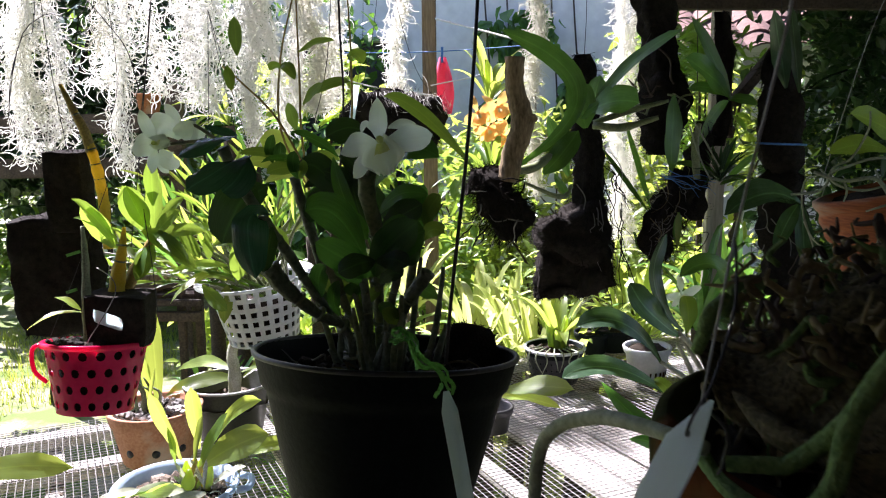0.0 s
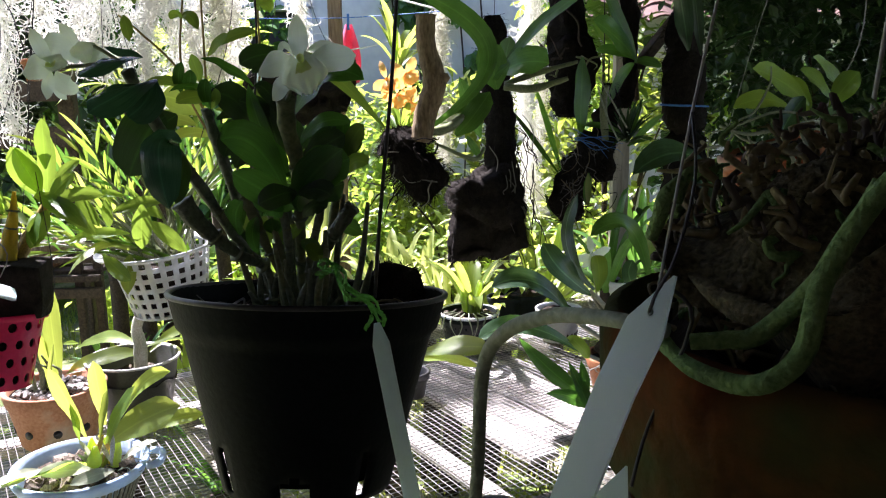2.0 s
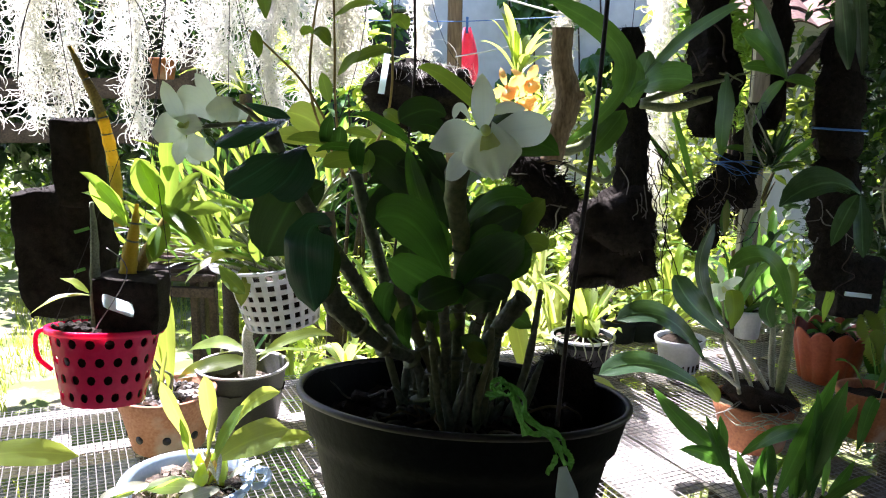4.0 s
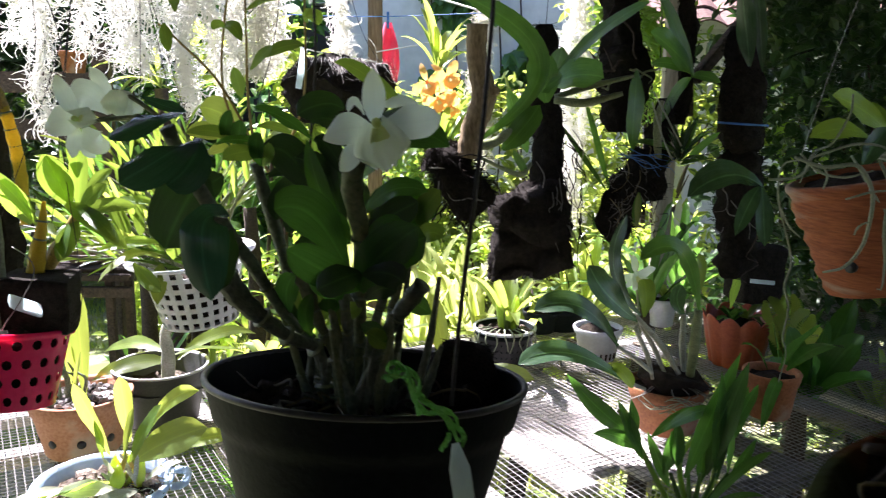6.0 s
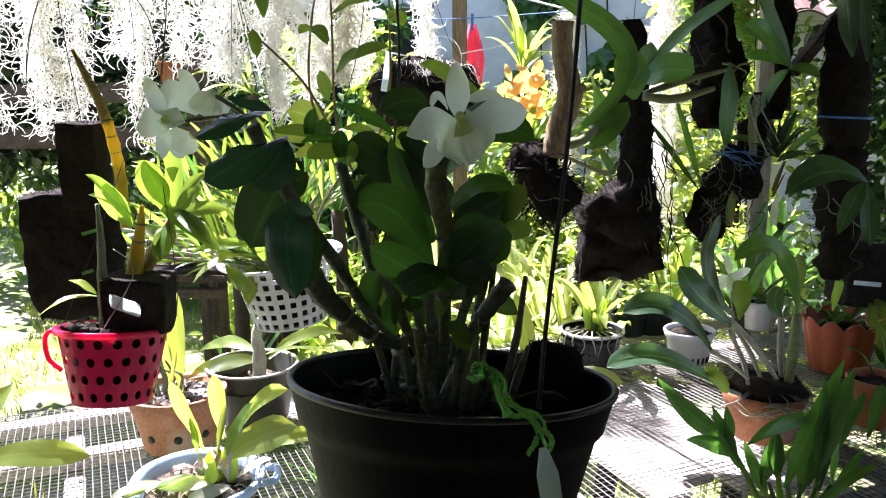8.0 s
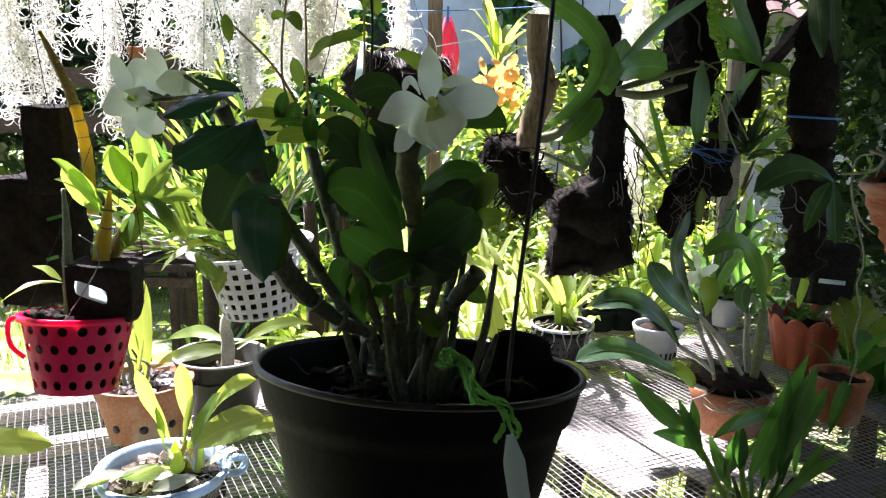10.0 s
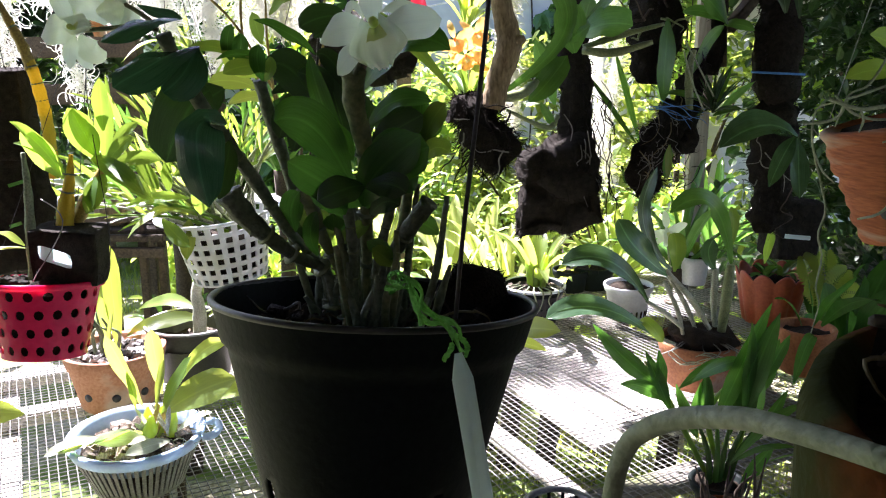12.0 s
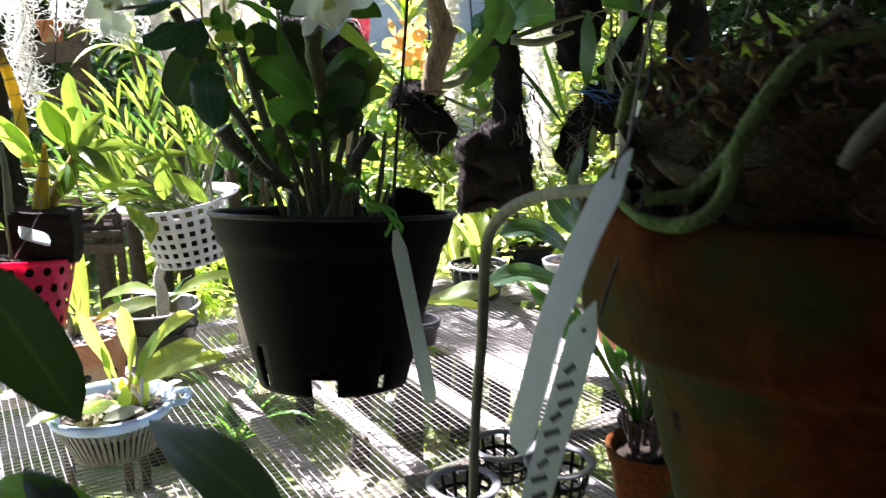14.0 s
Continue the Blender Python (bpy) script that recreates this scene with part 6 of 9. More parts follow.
for k in range(12):
    p = Vector((-0.528 + rnd.uniform(-0.02, 0.03), 1.485 + rnd.uniform(-0.02, 0.02), 0.852))
    part("sheath", blade(p, p + Vector((rnd.uniform(-0.035, 0.05), rnd.uniform(-0.02, 0.02), rnd.uniform(0.03, 0.075))), 0.009, 0.06, (rnd.uniform(-0.4, 0.4), -0.9, 0.3), 0.4, 7), (SHEATH, LEAF_DRY, CANE_OLIVE)[k % 3], bowl, "dry papery sheath")
rnd = random.Random(46)
for k in range(64):
    p = B0 + Vector((rnd.uniform(-0.07, 0.075), rnd.uniform(-0.06, 0.03), rnd.uniform(-0.010, 0.006)))
    wander(bowl, p, p + Vector((rnd.uniform(-0.05, 0.05), rnd.uniform(-0.05, 0.03), rnd.uniform(-0.012, 0.008))), 0.0011, rnd, (ROOT_PALE, TANGLE)[k % 2], "dry_root", 0.5)
part("bulb", tube([B0 + Vector((0.0, -0.01, 0)), (-0.530, 1.470, 0.875), (-0.526, 1.470, 0.903)], [0.010, 0.014, 0.004], 8, 10), LEAF_PALE, bowl)
for k in range(5):
    p = B0 + Vector((0.012 * k - 0.01, 0.01 * (k % 2), -0.005))
    part("bulb", tube([p, p + Vector((0.004, 0, 0.03)), p + Vector((0.010, 0, 0.06))], [0.010, 0.011, 0.004], 8, 8), CANE_YELLOW if k % 2 else LEAF_PALE, bowl)

# leaf that reaches in from a plant outside the view
side_plant = thing("strap_leaf_plant", (-1.112, 1.638, 0.758), "green strap-leaved orchid plant on the mesh bench", "orchid")
leaves(side_plant, [((-1.118, 1.620, 0.805), (-0.802, 1.550, 0.868), 0.055, 0.05), ((-1.118, 1.620, 0.805), (-1.045, 1.700, 0.959), 0.05, 0.05)], LEAF_PALE, hint=(0, -0.6, 0.8), wide_at=0.6)
part("pot", lathe(vessel(0.07, 0.055, 0.09), Vector((-1.158, 1.636, 0.758)), 32), CLAY, side_plant)

# ---- white square-holed basket, hanging ----
WB = Vector((-0.488, 1.860, 1.204))
white = thing("white_basket", WB, "white plastic basket with square holes, hanging, full of orchids", "basket")
WR, WBO, WH = 0.111, 0.083, 0.144
part("wall", sieve(WBO, WR, WH, WB - Vector((0, 0, WH)), 24, 6, 0.54, square=True, wall=0.003), POT_WHITE, white, smooth=False)
part("rim", lathe([(WR - 0.004, -0.004), (WR + 0.006, -0.002), (WR + 0.028, 0.006), (WR + 0.030, 0.010), (WR + 0.006, 0.006), (WR - 0.004, 0.002), (WR - 0.004, -0.004)], WB, 64), POT_WHITE, white, "flared rim")
part("floor", lathe([(0.001, 0.003), (WBO, 0.003), (WBO, 0), (0.001, 0)], WB - Vector((0, 0, WH)), 40), POT_WHITE, white)
part("liner", lathe([(0.001, 0.006), (WBO - 0.014, 0.006), (WR - 0.016, WH - 0.03), (WR - 0.018, WH - 0.03), (0.001, WH - 0.05)], WB - Vector((0, 0, WH)), 40), SOIL, white, "dark root-filled inside")
for k in range(3):
    a = radians(90 + 120 * k)
    hanger(white, [WB + Vector((WR * math.cos(a), WR * math.sin(a), 0)), WB + Vector((WR * 0.5 * math.cos(a), WR * 0.5 * math.sin(a), 0.3)), WB + Vector((0, 0, 0.62))])
rnd = random.Random(17)
for k in range(44):
    a = radians(rnd.uniform(58, 158))
    far = rnd.uniform(0.18, 0.38)
    p = WB + Vector((rnd.uniform(-0.07, 0.06), rnd.uniform(-0.05, 0.05), -0.03))
    d = Vector((math.cos(a), rnd.uniform(-0.35, 0.45), math.sin(a))).normalized()
    way = spline([p, p + d * far * 0.55, p + d * far + Vector((0.04 * math.cos(a), 0, -0.02))], 10)
    part("cane", tube(way[::2], [0.0036, 0.0042, 0.0038, 0.0032, 0.0026, 0.0016], 14, 6, rings=0.1), (CANE, LEAF, SHEATH, CANE)[k % 4], white)
    for j in range(5, 11):
        s_ = 1 if j % 2 else -1
        side = d.cross(Vector((0, -1, 0.2))).normalized() * s_
        q = way[j] + side * rnd.uniform(0.02, 0.045) + d * rnd.uniform(0.05, 0.09) + Vector((0, rnd.uniform(-0.03, 0.02), rnd.uniform(-0.02, 0.01)))
        part("leaf", blade(way[j], q, rnd.uniform(0.007, 0.012), 0.06, (rnd.uniform(-0.5, 0.5), -0.7, 0.7), 0.25, 5, wide_at=0.4, blunt=0.05), (LEAF, LEAF_PALE, LEAF_DARK, LEAF)[(j + k) % 4], white)
leaves(white, [
    ((-0.409, 1.720, 1.336), (-0.520, 1.700, 1.327), 0.028, 0.05),
    ((-0.457, 1.700, 1.337), (-0.470, 1.680, 1.249), 0.040, 0.00),
    ((-0.451, 1.700, 1.301), (-0.381, 1.680, 1.230), 0.032, 0.04),
    ((-0.493, 1.700, 1.280), (-0.606, 1.660, 1.284), 0.026, 0.08),
    ((-0.563, 1.720, 1.239), (-0.505, 1.680, 1.185), 0.032, -0.05),
    ((-0.412, 1.740, 1.346), (-0.359, 1.720, 1.305), 0.034, 0.06),
    ((-0.497, 1.740, 1.352), (-0.584, 1.720, 1.368), 0.021, 0.06),
    ((-0.600, 1.740, 1.367), (-0.557, 1.720, 1.299), 0.029, 0.03),
    ((-0.542, 1.740, 1.350), (-0.537, 1.720, 1.294), 0.021, 0.00),
    ((-0.440, 1.760, 1.292), (-0.503, 1.780, 1.339), 0.029, 0.05),
], LEAF, hint=(0, -0.8, 0.6), stray=0.5)
leaves(white, [
    ((-0.522, 1.800, 1.225), (-0.635, 1.700, 1.209), 0.034, 0.20), ((-0.529, 1.780, 1.217), (-0.538, 1.740, 1.140), 0.036, 0.06),
    ((-0.540, 1.800, 1.225), (-0.645, 1.780, 1.319), 0.030, 0.05), ((-0.540, 1.820, 1.220), (-0.597, 1.740, 1.272), 0.03, 0.1),
], LEAF_PALE, hint=(0, -0.7, 0.7))

white.rotation_euler = (radians(4), radians(-6), 0)
# wooden stand behind
stand = thing("wooden_stand", (-1.010, 2.700, 0.858), "rough dark wooden plant stand in the garden", "plant stand")
for x, y, high in ((-0.980, 2.68, 1.03), (-0.925, 2.70, 1.22), (-1.185, 2.68, 1.03), (-1.185, 2.92, 0.99)):
    part("post", bar((x, y, 0), (x, y, high), 0.026, 0.026, up=(0, 1, 0), bevel=0.003), WOOD_DARK, stand, smooth=False)
for z, wide in ((0.920, 0.034), (0.968, 0.022), (1.030, 0.018)):
    part("rail", bar((-1.19, 2.655, z), (-0.90, 2.655, z), 0.022, wide, bevel=0.003), WOOD_DARK, stand, smooth=False)
for y in (2.71, 2.80, 2.89):
    part("board", bar((-1.19, y, 0.982), (-0.905, y, 0.986), 0.07, 0.014, bevel=0.003), WOOD_DARK, stand, smooth=False)

stump = thing("wood_slice_mount", (-1.087, 2.760, 0.992), "round brown wood slice standing on the plant stand", "orchid mount")
part("slice", log([(-1.087, 2.700, 1.046), (-1.087, 2.740, 1.048), (-1.087, 2.800, 1.050)], [0.054, 0.058, 0.052], 87, 1.0, 0.008, 60, 0.012, 16), STAKE, stump)
part("bark", log([(-1.087, 2.735, 1.046), (-1.087, 2.770, 1.048), (-1.087, 2.815, 1.050)], [0.061, 0.065, 0.060], 88, 1.0, 0.008, 120, 0.012, 16), WOOD_DARK, stump, "dark ragged bark")
cream = pot_thing("cream_pot", (-0.372, 2.110, 0.758), 0.062, 0.050, 0.125, POT_CREAM, "plain cream plastic pot standing on the mesh bench", fill=0.03)
rosette(cream, HOME[cream.name] + Vector((0, 0, 0.10)), 7, 0.16, 0.03, LEAF_PALE, seed=19)
moss_pot = thing("hanging_clay_pot", (-1.345, 3.420, 1.620), "small terracotta pot hanging in the moss", "plant pot")
part("pot", lathe(vessel(0.055, 0.040, 0.085, 0.006, 0.004, 0.018), (-1.345, 3.420, 1.615), 32), CLAY, moss_pot)
for x in (-0.05, 0.05):
    hanger(moss_pot, [(-1.345 + x, 3.420, 1.695), (-1.345 + x * 0.5, 3.420, 1.95), (-1.345, 3.420, 2.5)])

# ---- stake and fern mounts ----
stake = thing("driftwood_mount", (0.118, 1.680, 1.415), "pale driftwood stake rising from a dark root-wrapped mount", "orchid mount")
part("stake", tube([(0.104, 1.680, 1.447), (0.113, 1.680, 1.501), (0.133, 1.680, 1.566), (0.117, 1.680, 1.639), (0.117, 1.680, 1.699)], [0.022, 0.023, 0.024, 0.019, 0.020], 24, 12, rings=0.07), STAKE, stake, "pale weathered wood with a knot")
part("leaf", blade((0.030, 1.715, 1.475), (-0.165, 1.800, 1.627), 0.034, 0, (-0.2, -0.8, 0.6), 0.2, 14, mid=(-0.085, 1.790, 1.592), wide_at=0.55, blunt=0.25), LEAF, stake, "long bright green leaf")
part("knot", tube([(0.132, 1.675, 1.576), (0.150, 1.670, 1.574), (0.161, 1.670, 1.579)], [0.016, 0.013, 0.006], 5, 9), STAKE, stake)
part("mount", log([(0.052, 1.700, 1.474), (0.062, 1.700, 1.438), (0.082, 1.700, 1.398), (0.110, 1.700, 1.362), (0.134, 1.700, 1.336)], [0.026, 0.042, 0.042, 0.030, 0.012], 12, 0.8, 0.020, 1500, 0.030, 40), FERN, stake, "dark root-wrapped fern block")
part("mount", block(Vector((0.056, 1.690, 1.446)), (0.080, 0.07, 0.056), (0, 25, 0), 0.014, 900, 0.026, 13, rounding=0.3), FERN, stake, "dark root-wrapped fern block")
rnd = random.Random(22)
for k in range(26):
    a = Vector((0.088, 1.640, 1.402)) + Vector((rnd.uniform(-0.06, 0.05), 0, rnd.uniform(-0.05, 0.06)))
    wander(stake, a, a + Vector((rnd.uniform(-0.07, 0.08), 0.0, rnd.uniform(-0.08, 0.02))), 0.0016, rnd, ROOT if k % 6 == 0 else FERN)

big = thing("fern_trunk_mount", (0.278, 2.000, 1.153), "black hanging fern-trunk mount with a leafy orchid", "orchid mount")
part("trunk", log([(0.293, 2.020, 1.728), (0.305, 2.020, 1.576), (0.319, 2.020, 1.433), (0.316, 2.020, 1.286)], [0.030, 0.033, 0.036, 0.044], 14, 0.9, 0.008, 900, 0.020), FERN, big)
part("mount", block(Vector((0.276, 2.000, 1.243)), (0.158, 0.13, 0.186), (0, -14, 0), 0.013, 5000, 0.018, 15, 16, rounding=0.26, shear=0.30), FERN, big, "thick black block of fern root")
for k in range(30):
    a = Vector((0.326, 1.930, 1.300)) + Vector((rnd.uniform(-0.05, 0.06), 0, rnd.uniform(-0.05, 0.2)))
    wander(big, a, a + Vector((rnd.uniform(0.0, 0.06), 0, rnd.uniform(-0.20, -0.06))), 0.0014, rnd, (ROOT, FERN, FERN, FERN)[k % 4])
hanger(big, [(0.301, 2.020, 1.715), (0.305, 2.020, 1.826), (0.304, 2.020, 1.983)])
leaves(big, [
    ((0.309, 1.950, 1.601), (0.482, 1.800, 1.761), 0.032, 0.08),
    ((0.281, 1.920, 1.576), (0.320, 1.880, 1.610), 0.046, 0.02), ((0.308, 1.940, 1.589), (0.405, 1.860, 1.607), 0.075, 0.12),
    ((0.294, 1.920, 1.552), (0.271, 1.900, 1.660), 0.070, 0.0), ((0.190, 1.850, 1.451), (0.273, 1.880, 1.547), 0.052, -0.05),
], LEAF_DARK, hint=(0, -0.85, 0.4), blunt=0.6)
part("leaf", blade((0.109, 1.780, 1.460), (0.091, 1.840, 1.771), 0.048, 0, (-0.1, -0.9, 0.2), 0.25, 16, mid=(0.267, 1.860, 1.631), blunt=0.3, wide_at=0.75), LEAF_DARK, big)
leaves(big, [((0.257, 1.920, 1.546), (0.192, 1.880, 1.498), 0.030, 0.05), ((0.258, 1.940, 1.439), (0.204, 1.900, 1.582), 0.04, 0.0), ((0.257, 1.920, 1.390), (0.221, 1.900, 1.448), 0.02, 0.0), ((0.310, 1.950, 1.595), (0.333, 1.960, 1.675), 0.05, 0.0)], LEAF_DARK, hint=(0.2, -0.9, 0.3))
for pts, r in (([(0.314, 1.930, 1.558), (0.376, 1.900, 1.553), (0.454, 1.880, 1.575)], 0.008), ([(0.315, 1.940, 1.564), (0.390, 1.920, 1.589), (0.481, 1.900, 1.613)], 0.006), ([(0.120, 1.800, 1.460), (0.177, 1.840, 1.470), (0.243, 1.900, 1.522)], 0.009), ([(0.264, 1.930, 1.415), (0.236, 1.900, 1.392), (0.143, 1.850, 1.433)], 0.005)):
    part("stem", tube(pts, [r, r * 1.2, r * 0.6], 10, 8, rings=0.12), CANE, big)

# hanging dark basket of bark
dark = thing("bark_basket_mount", (0.537, 2.150, 1.495), "dark bark basket mount overgrown with orchid stems", "orchid mount")
part("mount", log([(0.515, 2.150, 1.692), (0.526, 2.150, 1.604), (0.521, 2.150, 1.529), (0.520, 2.150, 1.478)], [0.052, 0.058, 0.048, 0.030], 16, 0.9, 0.016, 900, 0.026), FERN, dark)
part("trunk", log([(0.492, 2.180, 1.913), (0.505, 2.180, 1.821), (0.520, 2.180, 1.741), (0.528, 2.180, 1.660)], [0.042, 0.046, 0.044, 0.050], 17, 0.9, 0.012, 300, 0.02), FERN, dark)
for k in range(8):
    a = Vector((0.509, 2.080, 1.643)) + Vector((rnd.uniform(-0.07, 0.06), 0, rnd.uniform(-0.05, 0.05)))
    wander(dark, a, a + Vector((rnd.uniform(-0.06, 0.06), -0.01, rnd.uniform(-0.02, 0.13))), 0.0032, rnd, (WOOD_DARK, CANE)[k % 2], "stem", 0.5)
leaves(dark, [
    ((0.528, 2.050, 1.629), (0.519, 2.020, 1.435), 0.052, 0.03), ((0.683, 2.100, 1.618), (0.540, 2.000, 1.715), 0.075, 0.06),
    ((0.683, 2.100, 1.618), (0.563, 2.050, 1.818), 0.042, 0.03), ((0.676, 2.100, 1.615), (0.589, 2.050, 1.499), 0.030, 0.15),
    ((0.676, 2.100, 1.618), (0.750, 2.100, 1.605), 0.03, 0.1), ((0.676, 2.100, 1.624), (0.560, 2.050, 1.645), 0.028, 0.1),
], LEAF_DARK, hint=(0.1, -0.9, 0.3))

# post with blue-tied mount
post = thing("tied_mount_post", (0.650, 2.100, 1.047), "weathered wooden post with a fern mount tied by blue cord", "post")
px, py = 0.927, 3.050
part("post", bar((px, py, 0.0), (px, py, 2.3), 0.060, 0.05, up=(0, 1, 0), bevel=0.003), WOOD_PALE, post, smooth=False)
part("mount", log([(0.563, 2.050, 1.440), (0.538, 2.050, 1.372), (0.505, 2.050, 1.297), (0.494, 2.050, 1.214)], [0.026, 0.040, 0.036, 0.024], 18, 0.9, 0.016, 900, 0.028), FERN, post)
part("mount", log([(0.607, 2.080, 1.565), (0.606, 2.080, 1.485), (0.592, 2.080, 1.404), (0.598, 2.080, 1.314)], [0.018, 0.024, 0.030, 0.022], 19, 0.9, 0.012, 300, 0.022), FERN, post)
for k in range(6):
    wander(post, Vector((0.486, 1.980, 1.440)) + Vector((rnd.uniform(-0.01, 0.01), 0, rnd.uniform(-0.02, 0.02))), Vector((0.609, 1.990, 1.415)) + Vector((rnd.uniform(-0.02, 0.02), 0, rnd.uniform(-0.03, 0.025))), 0.0012, rnd, CORD_BLUE, "blue_cord", 0.22)
for k in range(44):
    a = Vector((0.536, 2.000, 1.384)) + Vector((rnd.uniform(-0.08, 0.06), 0, rnd.uniform(-0.14, 0.08)))
    wander(post, a, a + Vector((rnd.uniform(-0.06, 0.06), rnd.uniform(-0.02, 0.01), rnd.uniform(-0.12, 0.01))), 0.0012, rnd, (TANGLE, FERN, FERN, FERN, ROOT, FERN)[k % 6], loose=0.5)
leaves(post, [((0.654, 2.050, 1.420), (0.518, 2.000, 1.462), 0.02, 0.1), ((0.655, 2.050, 1.407), (0.741, 2.050, 1.487), 0.018, 0.05), ((0.649, 2.050, 1.407), (0.701, 2.000, 1.425), 0.018, 0.1), ((0.648, 2.050, 1.414), (0.685, 2.050, 1.526), 0.016, 0.02), ((0.531, 2.000, 1.265), (0.533, 1.980, 1.347), 0.020, 0.0), ((0.464, 2.100, 1.233), (0.436, 2.050, 1.289), 0.02, 0.0), ((0.486, 2.100, 1.331), (0.375, 2.200, 1.498), 0.014, 0.0), ((0.493, 2.100, 1.331), (0.438, 2.200, 1.562), 0.018, 0.0)], LEAF_DARK, hint=(0, -0.9, 0.3))
part("leaf", blade((0.532, 1.980, 1.261), (0.530, 1.980, 1.347), 0.018, 0.02, (0.3, -1, 0)), LEAF_PALE, post)

part("mount", log([(0.668, 2.16, 1.840), (0.673, 2.15, 1.783), (0.680, 2.15, 1.650), (0.672, 2.15, 1.500)], [0.014, 0.016, 0.018, 0.016], 27, 0.9, 0.010, 300, 0.016), FERN, post)
part("cane", tube([(0.578, 2.0, 1.425), (0.574, 2.0, 1.470), (0.571, 2.0, 1.520), (0.580, 2.0, 1.560)], [0.008, 0.010, 0.009, 0.005], 14, 9, rings=0.12), CANE, post, "thick olive cane under the cord")
for points in ([(0.551, 1.98, 1.580), (0.580, 1.975, 1.530), (0.625, 1.98, 1.456)], [(0.550, 1.98, 1.556), (0.570, 1.97, 1.490), (0.605, 1.98, 1.424)]):
    part("root", tube(points, 0.0020, 12, 6), ROOT_PALE, post, "pale thin aerial root")
for k in range(26):
    a = Vector((0.495, 1.985, 1.350)) + Vector((rnd.uniform(-0.03, 0.05), 0, rnd.uniform(-0.09, 0.07)))
    wander(post, a, a + Vector((rnd.uniform(-0.03, 0.03), 0, rnd.uniform(-0.07, 0.0))), 0.0009, rnd, ROOT, loose=0.6)
# grey spiky air plant on the tied mount
air = thing("air_plant", (0.656, 2.050, 1.426), "grey-green spiky air plant on the tied fern mount", "air plant")
rosette(air, (0.645, 2.040, 1.415), 34, 0.115, 0.010, LEAF_GREY, (0.0, 1.35), seed=33, droop=0.05, fold=0.5)

pole = thing("fern_pole_mount", (0.844, 2.100, 1.152), "tall black hanging fern mount bound with blue string", "orchid mount")
part("trunk", log([(0.799, 2.120, 1.744), (0.808, 2.120, 1.678), (0.814, 2.120, 1.579), (0.825, 2.120, 1.430)], [0.022, 0.038, 0.052, 0.050], 23, 0.9, 0.012, 800, 0.024), FERN, pole)
part("trunk", log([(0.823, 2.120, 1.443), (0.828, 2.120, 1.332), (0.831, 2.120, 1.233), (0.835, 2.120, 1.111)], [0.050, 0.050, 0.046, 0.036], 24, 0.9, 0.016, 800, 0.026), FERN, pole)
part("blue_string", tube([(0.731, 2.050, 1.510), (0.788, 2.040, 1.507), (0.862, 2.060, 1.504)], 0.0028, 8, 6), CORD_BLUE, pole)
hanger(pole, [(0.808, 2.120, 1.724), (0.804, 2.120, 1.840), (0.790, 2.120, 2.065)], 0.0012)
hanger(post, [(0.593, 2.080, 1.578), (0.595, 2.100, 1.735), (0.589, 2.120, 2.016)], 0.0012)
leaves(pole, [
    ((0.799, 2.050, 1.643), (0.743, 2.000, 1.825), 0.05, 0.0), ((0.832, 2.050, 1.631), (0.800, 2.050, 1.844), 0.03, 0.0),
    ((0.845, 2.050, 1.631), (0.903, 1.900, 1.680), 0.035, 0.06), ((0.813, 1.950, 1.367), (0.603, 1.850, 1.353), 0.078, 0.16),
    ((0.807, 1.950, 1.367), (0.718, 1.850, 1.268), 0.040, 0.06), ((0.813, 1.950, 1.367), (0.810, 1.900, 1.234), 0.045, 0.02),
], LEAF_GREY, hint=(0, -0.7, 0.6))
for k in range(10):
    a = Vector((0.795, 2.000, 1.241)) + Vector((rnd.uniform(-0.07, 0.07), 0, rnd.uniform(-0.04, 0.18)))
    wander(pole, a, a + Vector((rnd.uniform(-0.09, 0.09), 0, rnd.uniform(-0.12, 0.04))), 0.0016, rnd, ROOT if k % 2 else WOOD_DARK, loose=0.5)

part("stick", bar((0.717, 2.200, 1.609), (0.857, 2.250, 1.769), 0.034, 0.026, bevel=0.003), WOOD_DARK, pole, "slanting dark stick", smooth=False)
part("stem", tube([(0.676, 2.200, 1.818), (0.698, 2.200, 1.711), (0.715, 2.200, 1.519)], [0.012, 0.011, 0.009], 12, 8), WOOD_DARK, pole)
# ---- hanging clay pot with roots ----
HP = Vector((0.749, 1.420, 1.450))
hp = thing("hanging_clay_pot", HP, "tilted hanging terracotta pot with trailing orchid roots", "orchid")
HT_ = Euler((radians(-4), radians(-13), 0)).to_matrix()
hr, hb, hh = 0.1169, 0.0843, 0.1916
wall_ = [(0.001, -hh), (hb, -hh)]
for k in range(1, 25):
    t = k / 24
    r = hb + (hr - hb) * t ** 0.8 + 0.0024 * math.sin(k * 1.7) + 0.0012 * math.sin(k * 5.3) + (0.004 if t > 0.62 else 0)
    wall_.append((r, -hh + hh * t))
wall_ += [(hr - 0.006, 0.002), (hr - 0.012, -0.02), (hb - 0.01, -hh + 0.02), (0.001, -hh + 0.02)]
part("pot", lathe(wall_, HP, 52, 0.008, tilt=HT_), CLAY_LIMED, hp)
part("substrate", disc_soil(hr - 0.012, HP + Vector((0, 0, -0.012)), 0.010, tilt=HT_), SOIL, hp)
